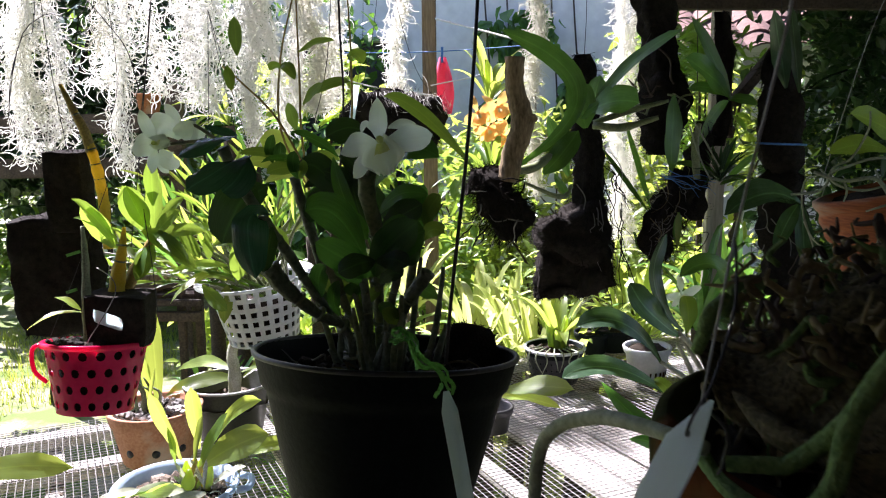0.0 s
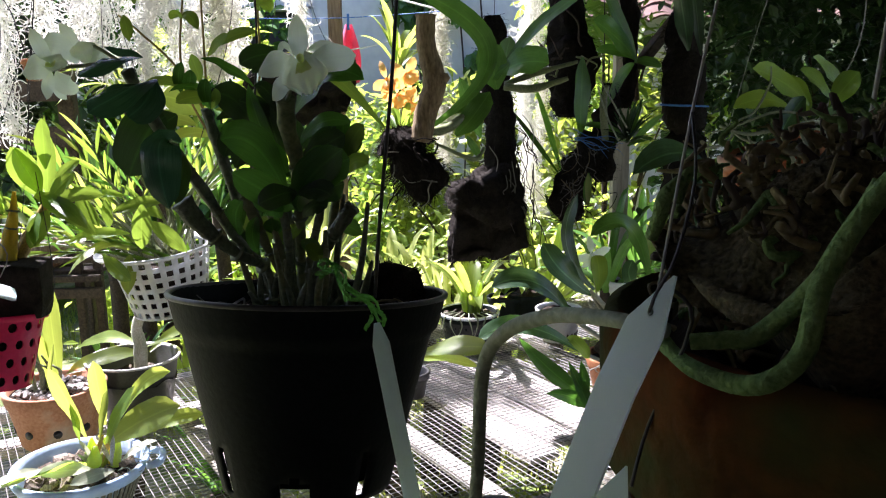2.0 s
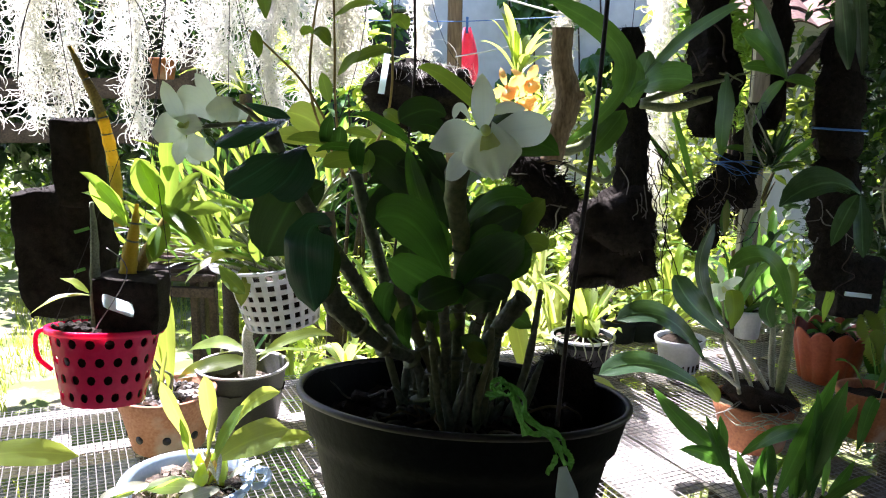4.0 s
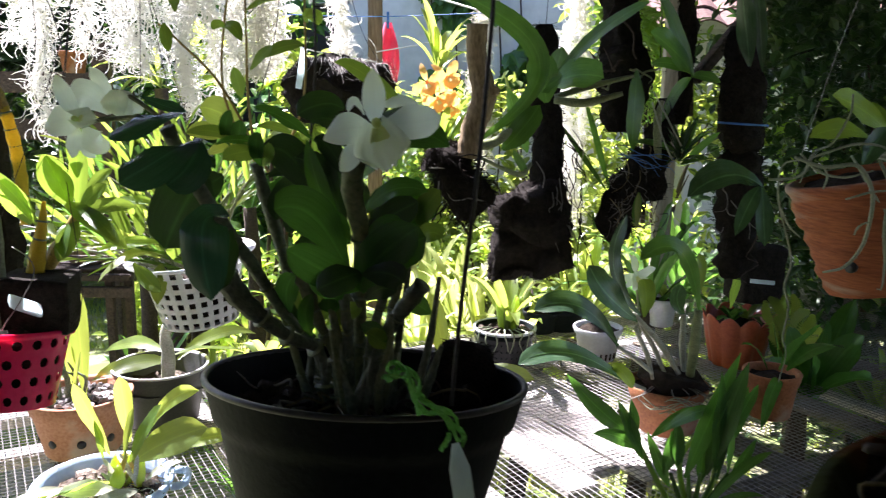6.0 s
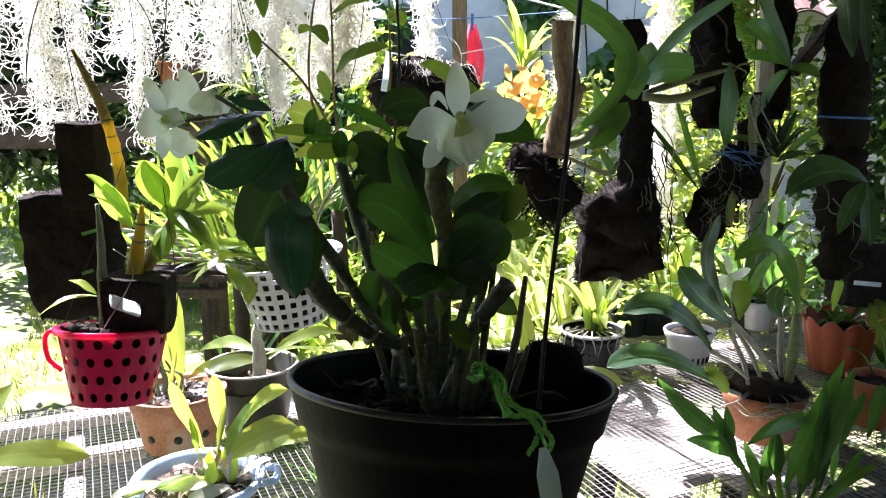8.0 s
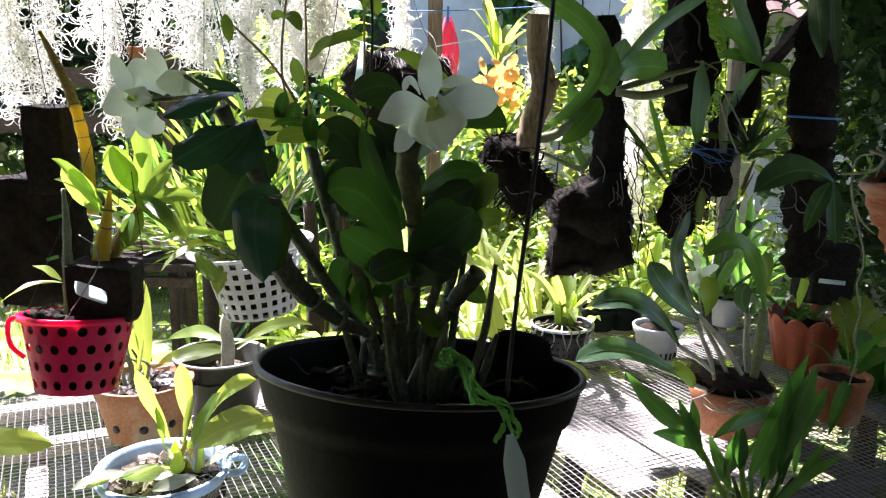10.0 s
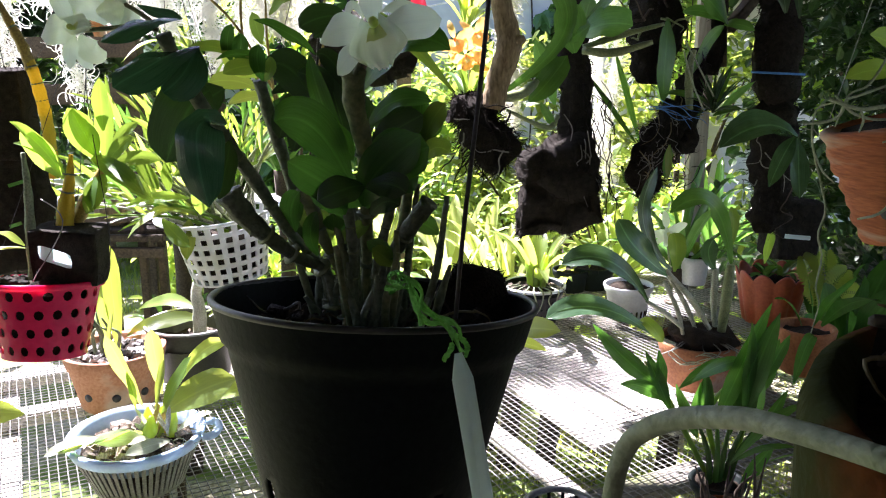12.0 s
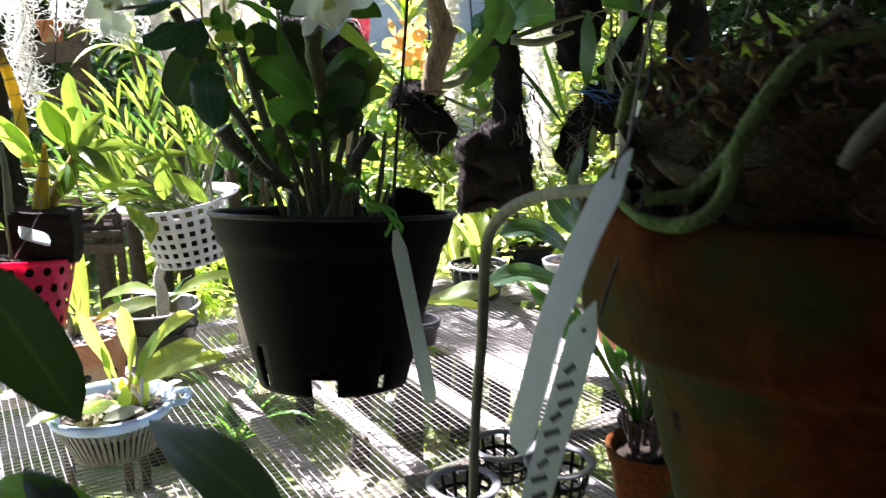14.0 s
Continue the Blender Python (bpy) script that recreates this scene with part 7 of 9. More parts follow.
# dark plugs on the wall, painted as shaded holes
for a, z in ((-100, -0.28), (-80, -0.72), (-140, -0.7), (-40, -0.4)):
    o = Vector((math.cos(radians(a)), math.sin(radians(a)), 0))
    rr = hr * (0.97 if z > -0.4 else 0.83)
    p = HP + HT_ @ (o * rr + Vector((0, 0, hh * z)))
    part("drain_hole", tube([p - o * 0.008, p, p + o * 0.003], 0.010, 3, 12), INNER_SHADE, hp, "dark round plug painted as a shaded drainage hole")
leaves(hp, [
    ((0.774, 1.400, 1.516), (0.640, 1.340, 1.578), 0.049, 0.06),
    ((0.730, 1.380, 1.512), (0.601, 1.320, 1.514), 0.036, 0.10),
    ((0.853, 1.420, 1.533), (0.764, 1.380, 1.598), 0.040, 0.03),
    ((0.817, 1.400, 1.524), (0.732, 1.360, 1.576), 0.036, 0.05),
    ((0.790, 1.360, 1.512), (0.826, 1.340, 1.571), 0.042, 0.06),
    ((0.777, 1.400, 1.494), (0.760, 1.440, 1.569), 0.033, 0.02),
], LEAF, hint=(0.1, -0.85, 0.5), stray=0.4, wide_at=0.58, blunt=0.15)
leaves(hp, [((0.733, 1.340, 1.530), (0.677, 1.300, 1.476), 0.035, 0.05), ((0.764, 1.360, 1.489), (0.767, 1.300, 1.515), 0.027, 0.08)], LEAF_GREY, hint=(0.1, -0.9, 0.3), stray=0.4)
rnd = random.Random(33)
for k in range(5):
    a = rnd.uniform(3.3, 6.1)
    o = Vector((math.cos(a), math.sin(a), 0))
    p0 = HP + Vector((rnd.uniform(-0.03, 0.03), 0, 0.03))
    p1 = HP + o * hr * 0.85 + Vector((0, 0, 0.012 + rnd.uniform(0, 0.02)))
    p2 = HP + o * (hr + 0.006) + Vector((rnd.uniform(-0.03, 0.03), 0, -0.015))
    p3 = p2 + Vector((rnd.uniform(-0.03, 0.03), 0.0, -rnd.uniform(0.01, 0.06)))
    p1, p2 = HP + HT_ @ (p1 - HP), HP + HT_ @ (p2 - HP)
    part("root", tube([p0, p1, p2], [0.0020, 0.0024, 0.0020], 12, 6), ROOT_PALE, hp)
    wander(hp, p2, p2 + Vector((rnd.uniform(-0.05, 0.05), -0.004, -rnd.uniform(0.02, 0.14))), 0.0021, rnd, ROOT_PALE, loose=0.7)
for radius, points in (
    (0.0034, [(0.5720, 1.3000, 1.4860), (0.6160, 1.2950, 1.4720), (0.6580, 1.2900, 1.4770), (0.6770, 1.2880, 1.4620), (0.6930, 1.2900, 1.4320), (0.6970, 1.2950, 1.3960), (0.6930, 1.3020, 1.3500), (0.6740, 1.3120, 1.3150), (0.6500, 1.3300, 1.3020)]),
    (0.0032, [(0.7030, 1.3000, 1.4830), (0.7140, 1.2880, 1.4540), (0.7270, 1.2870, 1.4370), (0.7200, 1.2940, 1.3960), (0.7340, 1.3050, 1.3310), (0.7610, 1.3120, 1.2830)]),
    (0.0018, [(0.6670, 1.3300, 1.5810), (0.6660, 1.3300, 1.5510), (0.6380, 1.3200, 1.5070), (0.6040, 1.3100, 1.4900), (0.5990, 1.3300, 1.4440)]),
    (0.0018, [(0.6000, 1.3400, 1.4790), (0.5820, 1.3600, 1.4670), (0.5900, 1.3800, 1.4140), (0.6310, 1.4200, 1.3390), (0.6420, 1.4200, 1.2960), (0.6340, 1.4200, 1.2570), (0.6450, 1.4200, 1.2170), (0.6400, 1.4200, 1.1670), (0.6490, 1.4200, 1.1360), (0.6410, 1.4200, 1.0840)]),
    (0.0016, [(0.5730, 1.3300, 1.4030), (0.5880, 1.3300, 1.3760), (0.6080, 1.3300, 1.3580)]),
    (0.0022, [(0.5990, 1.3000, 1.4860), (0.6160, 1.3000, 1.4920), (0.6640, 1.3000, 1.5070), (0.7100, 1.3000, 1.5010), (0.7170, 1.2900, 1.4740)]),
    (0.0018, [(0.6530, 1.2920, 1.4240), (0.6880, 1.2860, 1.4360), (0.7190, 1.2860, 1.4390)]),
    (0.0018, [(0.6770, 1.3000, 1.3680), (0.6810, 1.2960, 1.3820), (0.6970, 1.2940, 1.3910)]),
    (0.0024, [(0.5490, 1.3300, 1.4480), (0.5800, 1.3200, 1.4520), (0.5950, 1.3100, 1.4630), (0.6060, 1.3100, 1.4900)]),
    (0.0020, [(0.6170, 1.2960, 1.4720), (0.6240, 1.2980, 1.4560), (0.6220, 1.3020, 1.4380)]),
    (0.0022, [(0.5850, 1.3100, 1.4910), (0.6110, 1.3000, 1.4650), (0.6500, 1.2960, 1.4570), (0.6910, 1.2920, 1.4680)]),
):
    part("root", tube(points, [radius * 0.8, radius, radius, radius * 0.9, radius * 0.5], 26, 7), ROOT_PALE, hp, "pale aerial root over the rim")
hanger(hp, [(0.776, 1.380, 1.482), (0.815, 1.380, 1.552), (0.862, 1.400, 1.652), (0.870, 1.420, 1.881)], 0.0012, WIRE_GREY)
hanger(hp, [HP + Vector((-hr, 0.0, 0)), HP + Vector((-hr * 0.3, 0, 0.3)), HP + Vector((0.1, 0, 0.6))], 0.0008, WIRE_GREY)

# ---- right-hand pots on the bench ----
OC = Vector((0.634, 1.976, 0.758))
oc = pot_thing("clay_orchid_pot", OC, 0.097, 0.072, 0.116, CLAY, "terracotta pot with a broad-leaved orchid and surface roots", "orchid", wall=0.009, lip=0.003, lip_height=0.03, fill=0.016)
part("root_mass", block(OC + Vector((0.01, 0, 0.122)), (0.125, 0.115, 0.046), (0, 0, 10), 0.008, 300, 0.02, 26), SOIL, oc)
for pts, rr in (([(0.646, 1.940, 0.911), (0.590, 1.920, 0.991), (0.519, 1.890, 1.068)], 0.0075), ([(0.580, 1.930, 0.901), (0.557, 1.910, 0.966), (0.517, 1.890, 1.042)], 0.006), ([(0.617, 1.950, 0.903), (0.581, 1.930, 0.974), (0.531, 1.910, 1.049)], 0.006), ([(0.575, 1.920, 0.919), (0.523, 1.880, 0.967), (0.468, 1.850, 1.008)], 0.006), ([(0.669, 1.970, 0.900), (0.664, 1.980, 0.973), (0.661, 1.980, 1.049)], 0.009), ([(0.554, 1.900, 0.887), (0.525, 1.870, 0.905), (0.486, 1.840, 0.930)], 0.005)):
    part("cane", tube(pts, [rr * 0.7, rr, rr * 0.7], 14, 8, rings=0.06), SHEATH, oc, "pseudobulb in a dry silvery sheath")
part("cane", tube([(0.678, 1.950, 0.902), (0.680, 1.940, 0.987), (0.683, 1.940, 1.069)], [0.010, 0.013, 0.010], 14, 9, rings=0.04), CANE, oc)
for base, mid_, tip, wide, mt, up_ in (
    ((0.522, 1.890, 1.058), (0.441, 1.850, 1.127), (0.395, 1.860, 1.195), 0.066, LEAF_GREY, (0.3, -0.8, 0.5)),
    ((0.532, 1.900, 1.068), (0.457, 1.880, 1.184), (0.491, 1.920, 1.303), 0.044, LEAF_GREY, (0.6, -0.8, 0.1)),
    ((0.471, 1.850, 1.005), (0.366, 1.800, 1.115), (0.262, 1.780, 1.111), 0.052, LEAF_GREY, (0, -0.75, 0.65)),
    ((0.489, 1.840, 0.927), (0.342, 1.780, 1.015), (0.228, 1.750, 0.999), 0.050, LEAF_GREY, (0, -0.7, 0.7)),
    ((0.684, 1.940, 1.072), (0.612, 1.900, 1.222), (0.504, 1.840, 1.212), 0.050, LEAF_DARK, (-0.3, -0.7, 0.6)),
    ((0.682, 1.950, 1.107), (0.685, 1.950, 1.161), (0.679, 1.960, 1.205), 0.026, LEAF, (0.2, -1, 0.1)),
    ((0.663, 1.980, 1.046), (0.639, 1.970, 1.087), (0.649, 1.970, 1.125), 0.040, LEAF_GREY, (0, -1, 0.2)),
    ((0.546, 1.920, 1.058), (0.548, 1.920, 1.111), (0.544, 1.940, 1.146), 0.044, LEAF, (0.1, -1, 0.2)),
    ((0.450, 1.840, 0.961), (0.470, 1.820, 0.962), (0.502, 1.820, 0.919), 0.030, LEAF, (0.1, -0.8, 0.5)),
):
    part("leaf", blade(base, tip, wide, 0, up_, 0.28, 14, mid=mid_, wide_at=0.6, blunt=0.45), mt, oc)
for k in range(9):
    a = rnd.uniform(3.6, 5.9)
    o = Vector((math.cos(a), math.sin(a), 0))
    p = OC + o * 0.101 + Vector((0, 0, 0.117))
    part("root", tube([OC + o * 0.05 + Vector((0, 0, 0.128)), p, p + Vector((rnd.uniform(-0.05, 0.05), 0.0, -0.02)), p + Vector((rnd.uniform(-0.08, 0.08), 0.004, -0.05))], [0.0014, 0.0015, 0.0013, 0.0006], 12, 6), ROOT, oc)

for k in range(7):
    a0 = radians(rnd.uniform(215, 260))
    line = []
    for j in range(7):
        a = a0 + radians(14 * j)
        line.append(OC + Vector((math.cos(a), math.sin(a), 0)) * (0.102 + 0.002 * (k % 2)) + Vector((0, 0, 0.104 - 0.004 * k + 0.012 * math.sin(j * 1.3 + k))))
    part("root", tube(line, [0.0010, 0.0014, 0.0015, 0.0014, 0.0012, 0.0010, 0.0005], 24, 5), ROOT_PALE, oc, "thin pale root wound round the pot")
# fluted plastic pot
FL = Vector((1.006, 2.469, 0.758))
fl = thing("fluted_pot", FL, "brown-red fluted plastic pot with small succulents", "plant pot")
bm = bmesh.new()
SEGF, fr0, fr1, fh = 80, 0.076, 0.108, 0.155
rows = []
for i, (t, inn) in enumerate(((0, 0), (0.5, 0), (0.95, 0), (1, 0), (1, 0.004), (0.5, 0.004), (0.05, 0.004))):
    row = []
    for k in range(SEGF):
        a = 2 * math.pi * k / SEGF
        fl_ = abs(math.sin(a * 5))
        r = (fr0 + (fr1 - fr0) * t) * (0.93 + 0.09 * fl_) - inn
        z = fh * t + (0.026 * (fl_ - 0.6) if t > 0.9 else 0)
        row.append(bm.verts.new(FL + Vector((r * math.cos(a), r * math.sin(a), z))))
    rows.append(row)
for a, b in zip(rows, rows[1:]):
    for k in range(SEGF):
        bm.faces.new((a[k], a[(k + 1) % SEGF], b[(k + 1) % SEGF], b[k]))
bm.faces.new(rows[0][::-1])
part("pot", bm, POT_FLUTED, fl)
part("substrate", disc_soil(0.085, FL + Vector((0, 0, 0.125)), 0.01), SOIL, fl)
rosette(fl, FL + Vector((-0.02, 0, 0.13)), 9, 0.07, 0.03, LEAF_DARK, seed=3)
rosette(fl, FL + Vector((0.03, 0.01, 0.13)), 8, 0.09, 0.022, LEAF, seed=4)

# small clay pot with a broad leaf plant
SC = Vector((0.950, 2.058, 0.758))
sc = pot_thing("small_clay_pot", SC - Vector((0.018, 0, 0)), 0.070, 0.054, 0.120, CLAY, "small terracotta pot of leafy seedlings", wall=0.008, lip=0.004, lip_height=0.028)
leaves(sc, [(SC + Vector((0, 0, 0.12)), (0.944, 1.850, 1.069), 0.045, 0.06), (SC + Vector((0.02, 0, 0.12)), (0.970, 1.800, 1.022), 0.045, 0.1), (SC + Vector((0, 0, 0.12)), (0.894, 2.000, 1.023), 0.02, 0.05), (SC + Vector((-0.03, 0, 0.12)), (0.775, 1.900, 0.998), 0.016, 0.1), (SC + Vector((0.0, -0.02, 0.1)), (0.759, 1.720, 0.860), 0.03, 0.1)], LEAF_ORCHID, hint=(0, -0.5, 0.8))

# front plant with narrow upright leaves, in a black net pot
FP = Vector((0.503, 1.418, 0.758))
fp = thing("narrow_leaf_plant", FP, "narrow-leaved green shoots in a small black net pot", "orchid")
part("pot", lathe(vessel(0.045, 0.035, 0.05), FP, 28), POT_BLACK, fp)
part("substrate", disc_soil(0.04, FP + Vector((0, 0, 0.042)), 0.006), SOIL, fp)
F0 = FP + Vector((0, 0, 0.04))
for pts in ([F0 + Vector((-0.01, 0, 0)), (0.411, 1.420, 0.949), (0.375, 1.400, 1.009), (0.349, 1.380, 1.047)], [F0 + Vector((0.01, 0, 0)), (0.477, 1.420, 0.930), (0.519, 1.420, 1.003)], [F0 + Vector((0.02, 0, 0)), (0.544, 1.420, 0.931), (0.556, 1.420, 1.014)]):
    part("stem", tube(pts, [0.005, 0.005, 0.004, 0.002][: len(pts)], 10, 7), LEAF, fp)
leaves(fp, [
    ((0.376, 1.400, 0.999), (0.251, 1.340, 1.127), 0.032, -0.04), ((0.395, 1.410, 0.964), (0.302, 1.350, 1.019), 0.026, 0.08),
    ((0.387, 1.400, 0.979), (0.371, 1.380, 1.068), 0.024, 0.0), ((0.403, 1.400, 0.949), (0.348, 1.380, 1.067), 0.024, 0.0),
    ((0.450, 1.420, 0.908), (0.464, 1.400, 1.021), 0.026, 0.0), ((0.478, 1.420, 0.919), (0.451, 1.400, 1.001), 0.022, 0.0),
    ((0.527, 1.420, 0.910), (0.568, 1.380, 1.134), 0.040, 0.04), ((0.547, 1.420, 0.900), (0.522, 1.380, 1.119), 0.036, 0.0),
    ((0.565, 1.420, 0.911), (0.558, 1.440, 1.087), 0.032, 0.0), ((0.531, 1.420, 1.034), (0.423, 1.360, 1.018), 0.024, 0.08),
    ((0.568, 1.420, 0.994), (0.597, 1.400, 1.088), 0.026, 0.04), ((0.461, 1.420, 0.887), (0.416, 1.420, 0.991), 0.022, 0.0),
    ((0.481, 1.400, 0.914), (0.561, 1.400, 1.145), 0.034, 0.02), ((0.546, 1.420, 0.905), (0.538, 1.420, 1.106), 0.032, 0.0),
    ((0.511, 1.410, 1.036), (0.408, 1.380, 0.997), 0.024, 0.10), ((0.573, 1.440, 0.960), (0.598, 1.440, 1.067), 0.026, 0.03),
    ((0.467, 1.400, 0.936), (0.454, 1.390, 1.029), 0.026, 0.0), ((0.517, 1.420, 0.894), (0.521, 1.430, 0.997), 0.030, 0.0),
    ((0.568, 1.420, 0.883), (0.613, 1.420, 0.980), 0.020, 0.05), ((0.537, 1.400, 0.805), (0.590, 1.400, 0.882), 0.024, 0.04),
], LEAF_ORCHID, hint=(0.1, -1, 0.2), wide_at=0.4, blunt=0.05, fold=0.3)
for x in (-0.045, -0.013, 0.009, 0.036, 0.058):
    top_ = Vector((FP.x + x, FP.y - 0.01, FP.z + 0.16))
    part("stem", tube([F0 + Vector((x / 3, 0, 0)), (F0 + top_) / 2, top_], [0.006, 0.005, 0.003], 8, 7), LEAF_DARK, fp)
leaves(fp, [((0.516, 1.400, 0.848), (0.609, 1.360, 0.900), 0.012, 0.12), ((0.583, 1.400, 0.851), (0.667, 1.360, 0.885), 0.010, 0.10), ((0.516, 1.400, 0.848), (0.634, 1.400, 0.963), 0.018, 0.1)], LEAF_DARK, hint=(0, -0.4, 1))

# small far pots
SM = [("white_pot", (0.896, 2.858, 0.758), 0.050, 0.042, 0.10, POT_WHITE, "small white plastic pot with a seedling"), ("pale_grey_pot", (0.578, 2.478, 0.758), 0.072, 0.055, 0.105, POT_WHITE, "pale grey plastic pot, chipped, on the mesh bench"), ("black_rim_pot", (0.283, 2.443, 0.758), 0.090, 0.070, 0.11, POT_BLACK, "dark grey slotted pot with a pale rim and bark"), ("black_pot", (0.527, 2.799, 0.758), 0.075, 0.06, 0.08, POT_BLACK, "shallow black plastic pot in shade"), ("black_pot", (0.445, 2.769, 0.758), 0.06, 0.05, 0.075, POT_BLACK, "small black plastic pot in shade")]
made = []
for nm, at, top, bot, h, mt, lab in SM:
    made.append(pot_thing(nm, Vector(at) + Vector((0, bot * 0.4, 0)), top, bot, h, mt, lab, fill=0.012))
# dark bars on the wall stand for the shade in drain slots
for k in range(11):
    a = radians(190 + 16 * k)
    o = Vector((math.cos(a), math.sin(a), 0))
    p = HOME[made[1].name] + o * 0.0575
    part("slot", bar(p + Vector((0, 0, 0.010)), p + o * 0.003 + Vector((0, 0, 0.030)), 0.005, 0.003, up=o), SOIL, made[1], "dark bar painted as a shaded drain slot", smooth=False)
slotted = HOME[made[2].name]
part("slotted_wall", sieve(0.072, 0.0915, 0.104, slotted, 30, 5, 0.40), POT_GREY, made[2], "weathered grey slotted wall", smooth=False)
for k in range(9):
    a = radians(200 + 16 * k)
    o = Vector((math.cos(a), math.sin(a), 0))
    p = slotted + o * 0.097 + Vector((0, 0, 0.110))
    part("root", tube([slotted + o * 0.05 + Vector((0, 0, 0.115)), p, p + Vector((0.008 * math.sin(5 * k), -0.002, -0.025)), p + Vector((0.014 * math.cos(3 * k), -0.002, -0.05 - 0.006 * (k % 4)))], [0.002, 0.0026, 0.0022, 0.0010], 12, 6), ROOT_PALE, made[2], "pale root hanging over the rim")
part("rim", ring_lip(0.093, 0.104, HOME[made[2].name], 0.004, 0.008), POT_WHITE, made[2], "pale worn rim")
chips(made[2], HOME[made[2].name] + Vector((0, 0, 0.102)), 0.075, 30, 0.024, CHIP, seed=51)
rosette(made[2], HOME[made[2].name] + Vector((0.01, 0, 0.105)), 9, 0.26, 0.042, LEAF_PALE, (0.35, 1.2), seed=6)
for k in range(7):
    a = 0.9 * k
    p = HOME[made[2].name] + Vector((0.02 * math.cos(a) + 0.01, 0.02 * math.sin(a), 0.105))
    part("bulb", tube([p, p + Vector((0.008 * math.cos(a), 0, 0.05)), p + Vector((0.02 * math.cos(a), 0, 0.10))], [0.010, 0.012, 0.004], 7, 8), LEAF_PALE, made[2])
rosette(made[0], HOME[made[0].name] + Vector((0, 0, 0.10)), 6, 0.08, 0.03, LEAF_PALE, seed=7)
rosette(made[3], HOME[made[3].name] + Vector((0, 0, 0.08)), 7, 0.16, 0.03, LEAF_PALE, seed=8)
rosette(made[4], HOME[made[4].name] + Vector((0, 0, 0.08)), 7, 0.14, 0.03, LEAF, seed=9)
# white flower behind the broad-leaved orchid
wf = thing("white_flower", (0.628, 2.300, 1.057), "white blossom on a short stalk behind the orchid", "flower")
flower("flower", wf, (0.627, 2.300, 1.076), 0.050, (0, -1, -0.2), PETAL, 10)
part("flower_stalk", tube([(0.627, 2.300, 1.073), (0.646, 2.320, 0.987), (0.663, 2.330, 0.885)], 0.003, 6, 6), CANE, wf)
# yellow-green leaves below the black mount and beside the hanging orchid
lr = thing("strap_leaf_plant", (0.161, 2.287, 0.758), "backlit yellow-green strap leaves lying on the bench", "orchid")
leaves(lr, [((0.080, 1.620, 1.010), (0.224, 1.500, 1.058), 0.05, 0.05), ((0.069, 1.620, 1.004), (0.200, 1.500, 1.020), 0.045, 0.05), ((0.074, 1.620, 1.010), (0.036, 1.750, 1.158), 0.04, 0.05)], LEAF_PALE, hint=(0, -0.2, 1), wide_at=0.55)
part("pot", lathe(vessel(0.05, 0.04, 0.07), Vector((0.080, 2.045, 0.758)), 28), POT_GREY, lr)


# fern, broad leaves and a black planter behind the fluted pot
fern = thing("small_fern", (1.099, 2.350, 0.828), "small bright sunlit fern behind the fluted pot", "fern")
for base, tip in (((1.099, 2.350, 0.828), (1.024, 2.320, 0.994)), ((1.108, 2.360, 0.825), (1.117, 2.380, 0.993)), ((1.108, 2.350, 0.828), (1.173, 2.360, 0.944)), ((1.095, 2.340, 0.823), (1.014, 2.250, 0.952)), ((1.118, 2.370, 0.822), (1.238, 2.400, 0.866))):
    bm = bmesh.new()
    a, b = Vector(base), Vector(tip)
    way = spline([a, (a + b) / 2 + Vector((0, 0, 0.02)), b], 18)
    tube(way[::3], [0.0016, 0.0015, 0.0013, 0.0011, 0.0009, 0.0007, 0.0005], 12, 5, bm)
    for i in range(3, 19):
        d = (way[i] - way[i - 1]).normalized()
        out = d.cross(Vector((0, -1, 0.3))).normalized()
        far = 0.042 * math.sin(0.35 + 2.5 * (i - 2) / 17)
        for sg in (-1, 1):
            blade(way[i], way[i] + out * sg * far + d * far * 0.35, 0.009, 0.05, (0, -0.8, 0.6), 0.1, 4, bm)
    part("frond", bm, LEAF_PALE, fern)
bush = thing("broad_leaf_bush", (1.155, 2.300, 0.708), "low bush of broad green leaves beside the bench", "plant")
leaves(bush, [
    ((1.155, 2.300, 0.708), (0.986, 2.200, 0.845), 0.075, 0.10), ((1.155, 2.300, 0.708), (1.081, 2.300, 0.926), 0.085, 0.05), ((1.164, 2.300, 0.708), (1.193, 2.300, 0.948), 0.090, 0.05),
    ((1.172, 2.300, 0.708), (1.250, 2.200, 0.929), 0.085, 0.10), ((1.173, 2.300, 0.699), (1.228, 2.100, 0.835), 0.080, 0.12), ((1.156, 2.300, 0.699), (1.097, 2.450, 0.867), 0.07, 0.05),
    ((1.179, 2.320, 0.700), (1.329, 2.400, 0.981), 0.08, 0.05), ((1.164, 2.300, 0.704), (1.088, 2.150, 0.895), 0.07, 0.1),
], LEAF_ORCHID, hint=(0.1, -0.7, 0.7))
part("stem", tube([(HOME[bush.name].x, HOME[bush.name].y, 0.0), HOME[bush.name] * 0.5 + Vector((HOME[bush.name].x * 0.5 + 0.01, HOME[bush.name].y * 0.5, 0)), HOME[bush.name]], [0.014, 0.012, 0.009], 8, 7), WOOD_DARK, bush)
planter_ = thing("black_fibre_planter", (1.000, 2.350, 0.991), "square black fibre planter hanging in shade with a white tag", "plant pot")
part("body", block(Vector((1.006, 2.380, 1.066)), (0.1336, 0.11, 0.1597), (0, 2, 10), 0.004, 300, 0.010, 57, rounding=0.15), FERN, planter_)
part("tag", bar((0.949, 2.280, 1.063), (1.020, 2.280, 1.057), 0.012, 0.002, up=(0, -1, 0)), TAG, planter_, smooth=False)
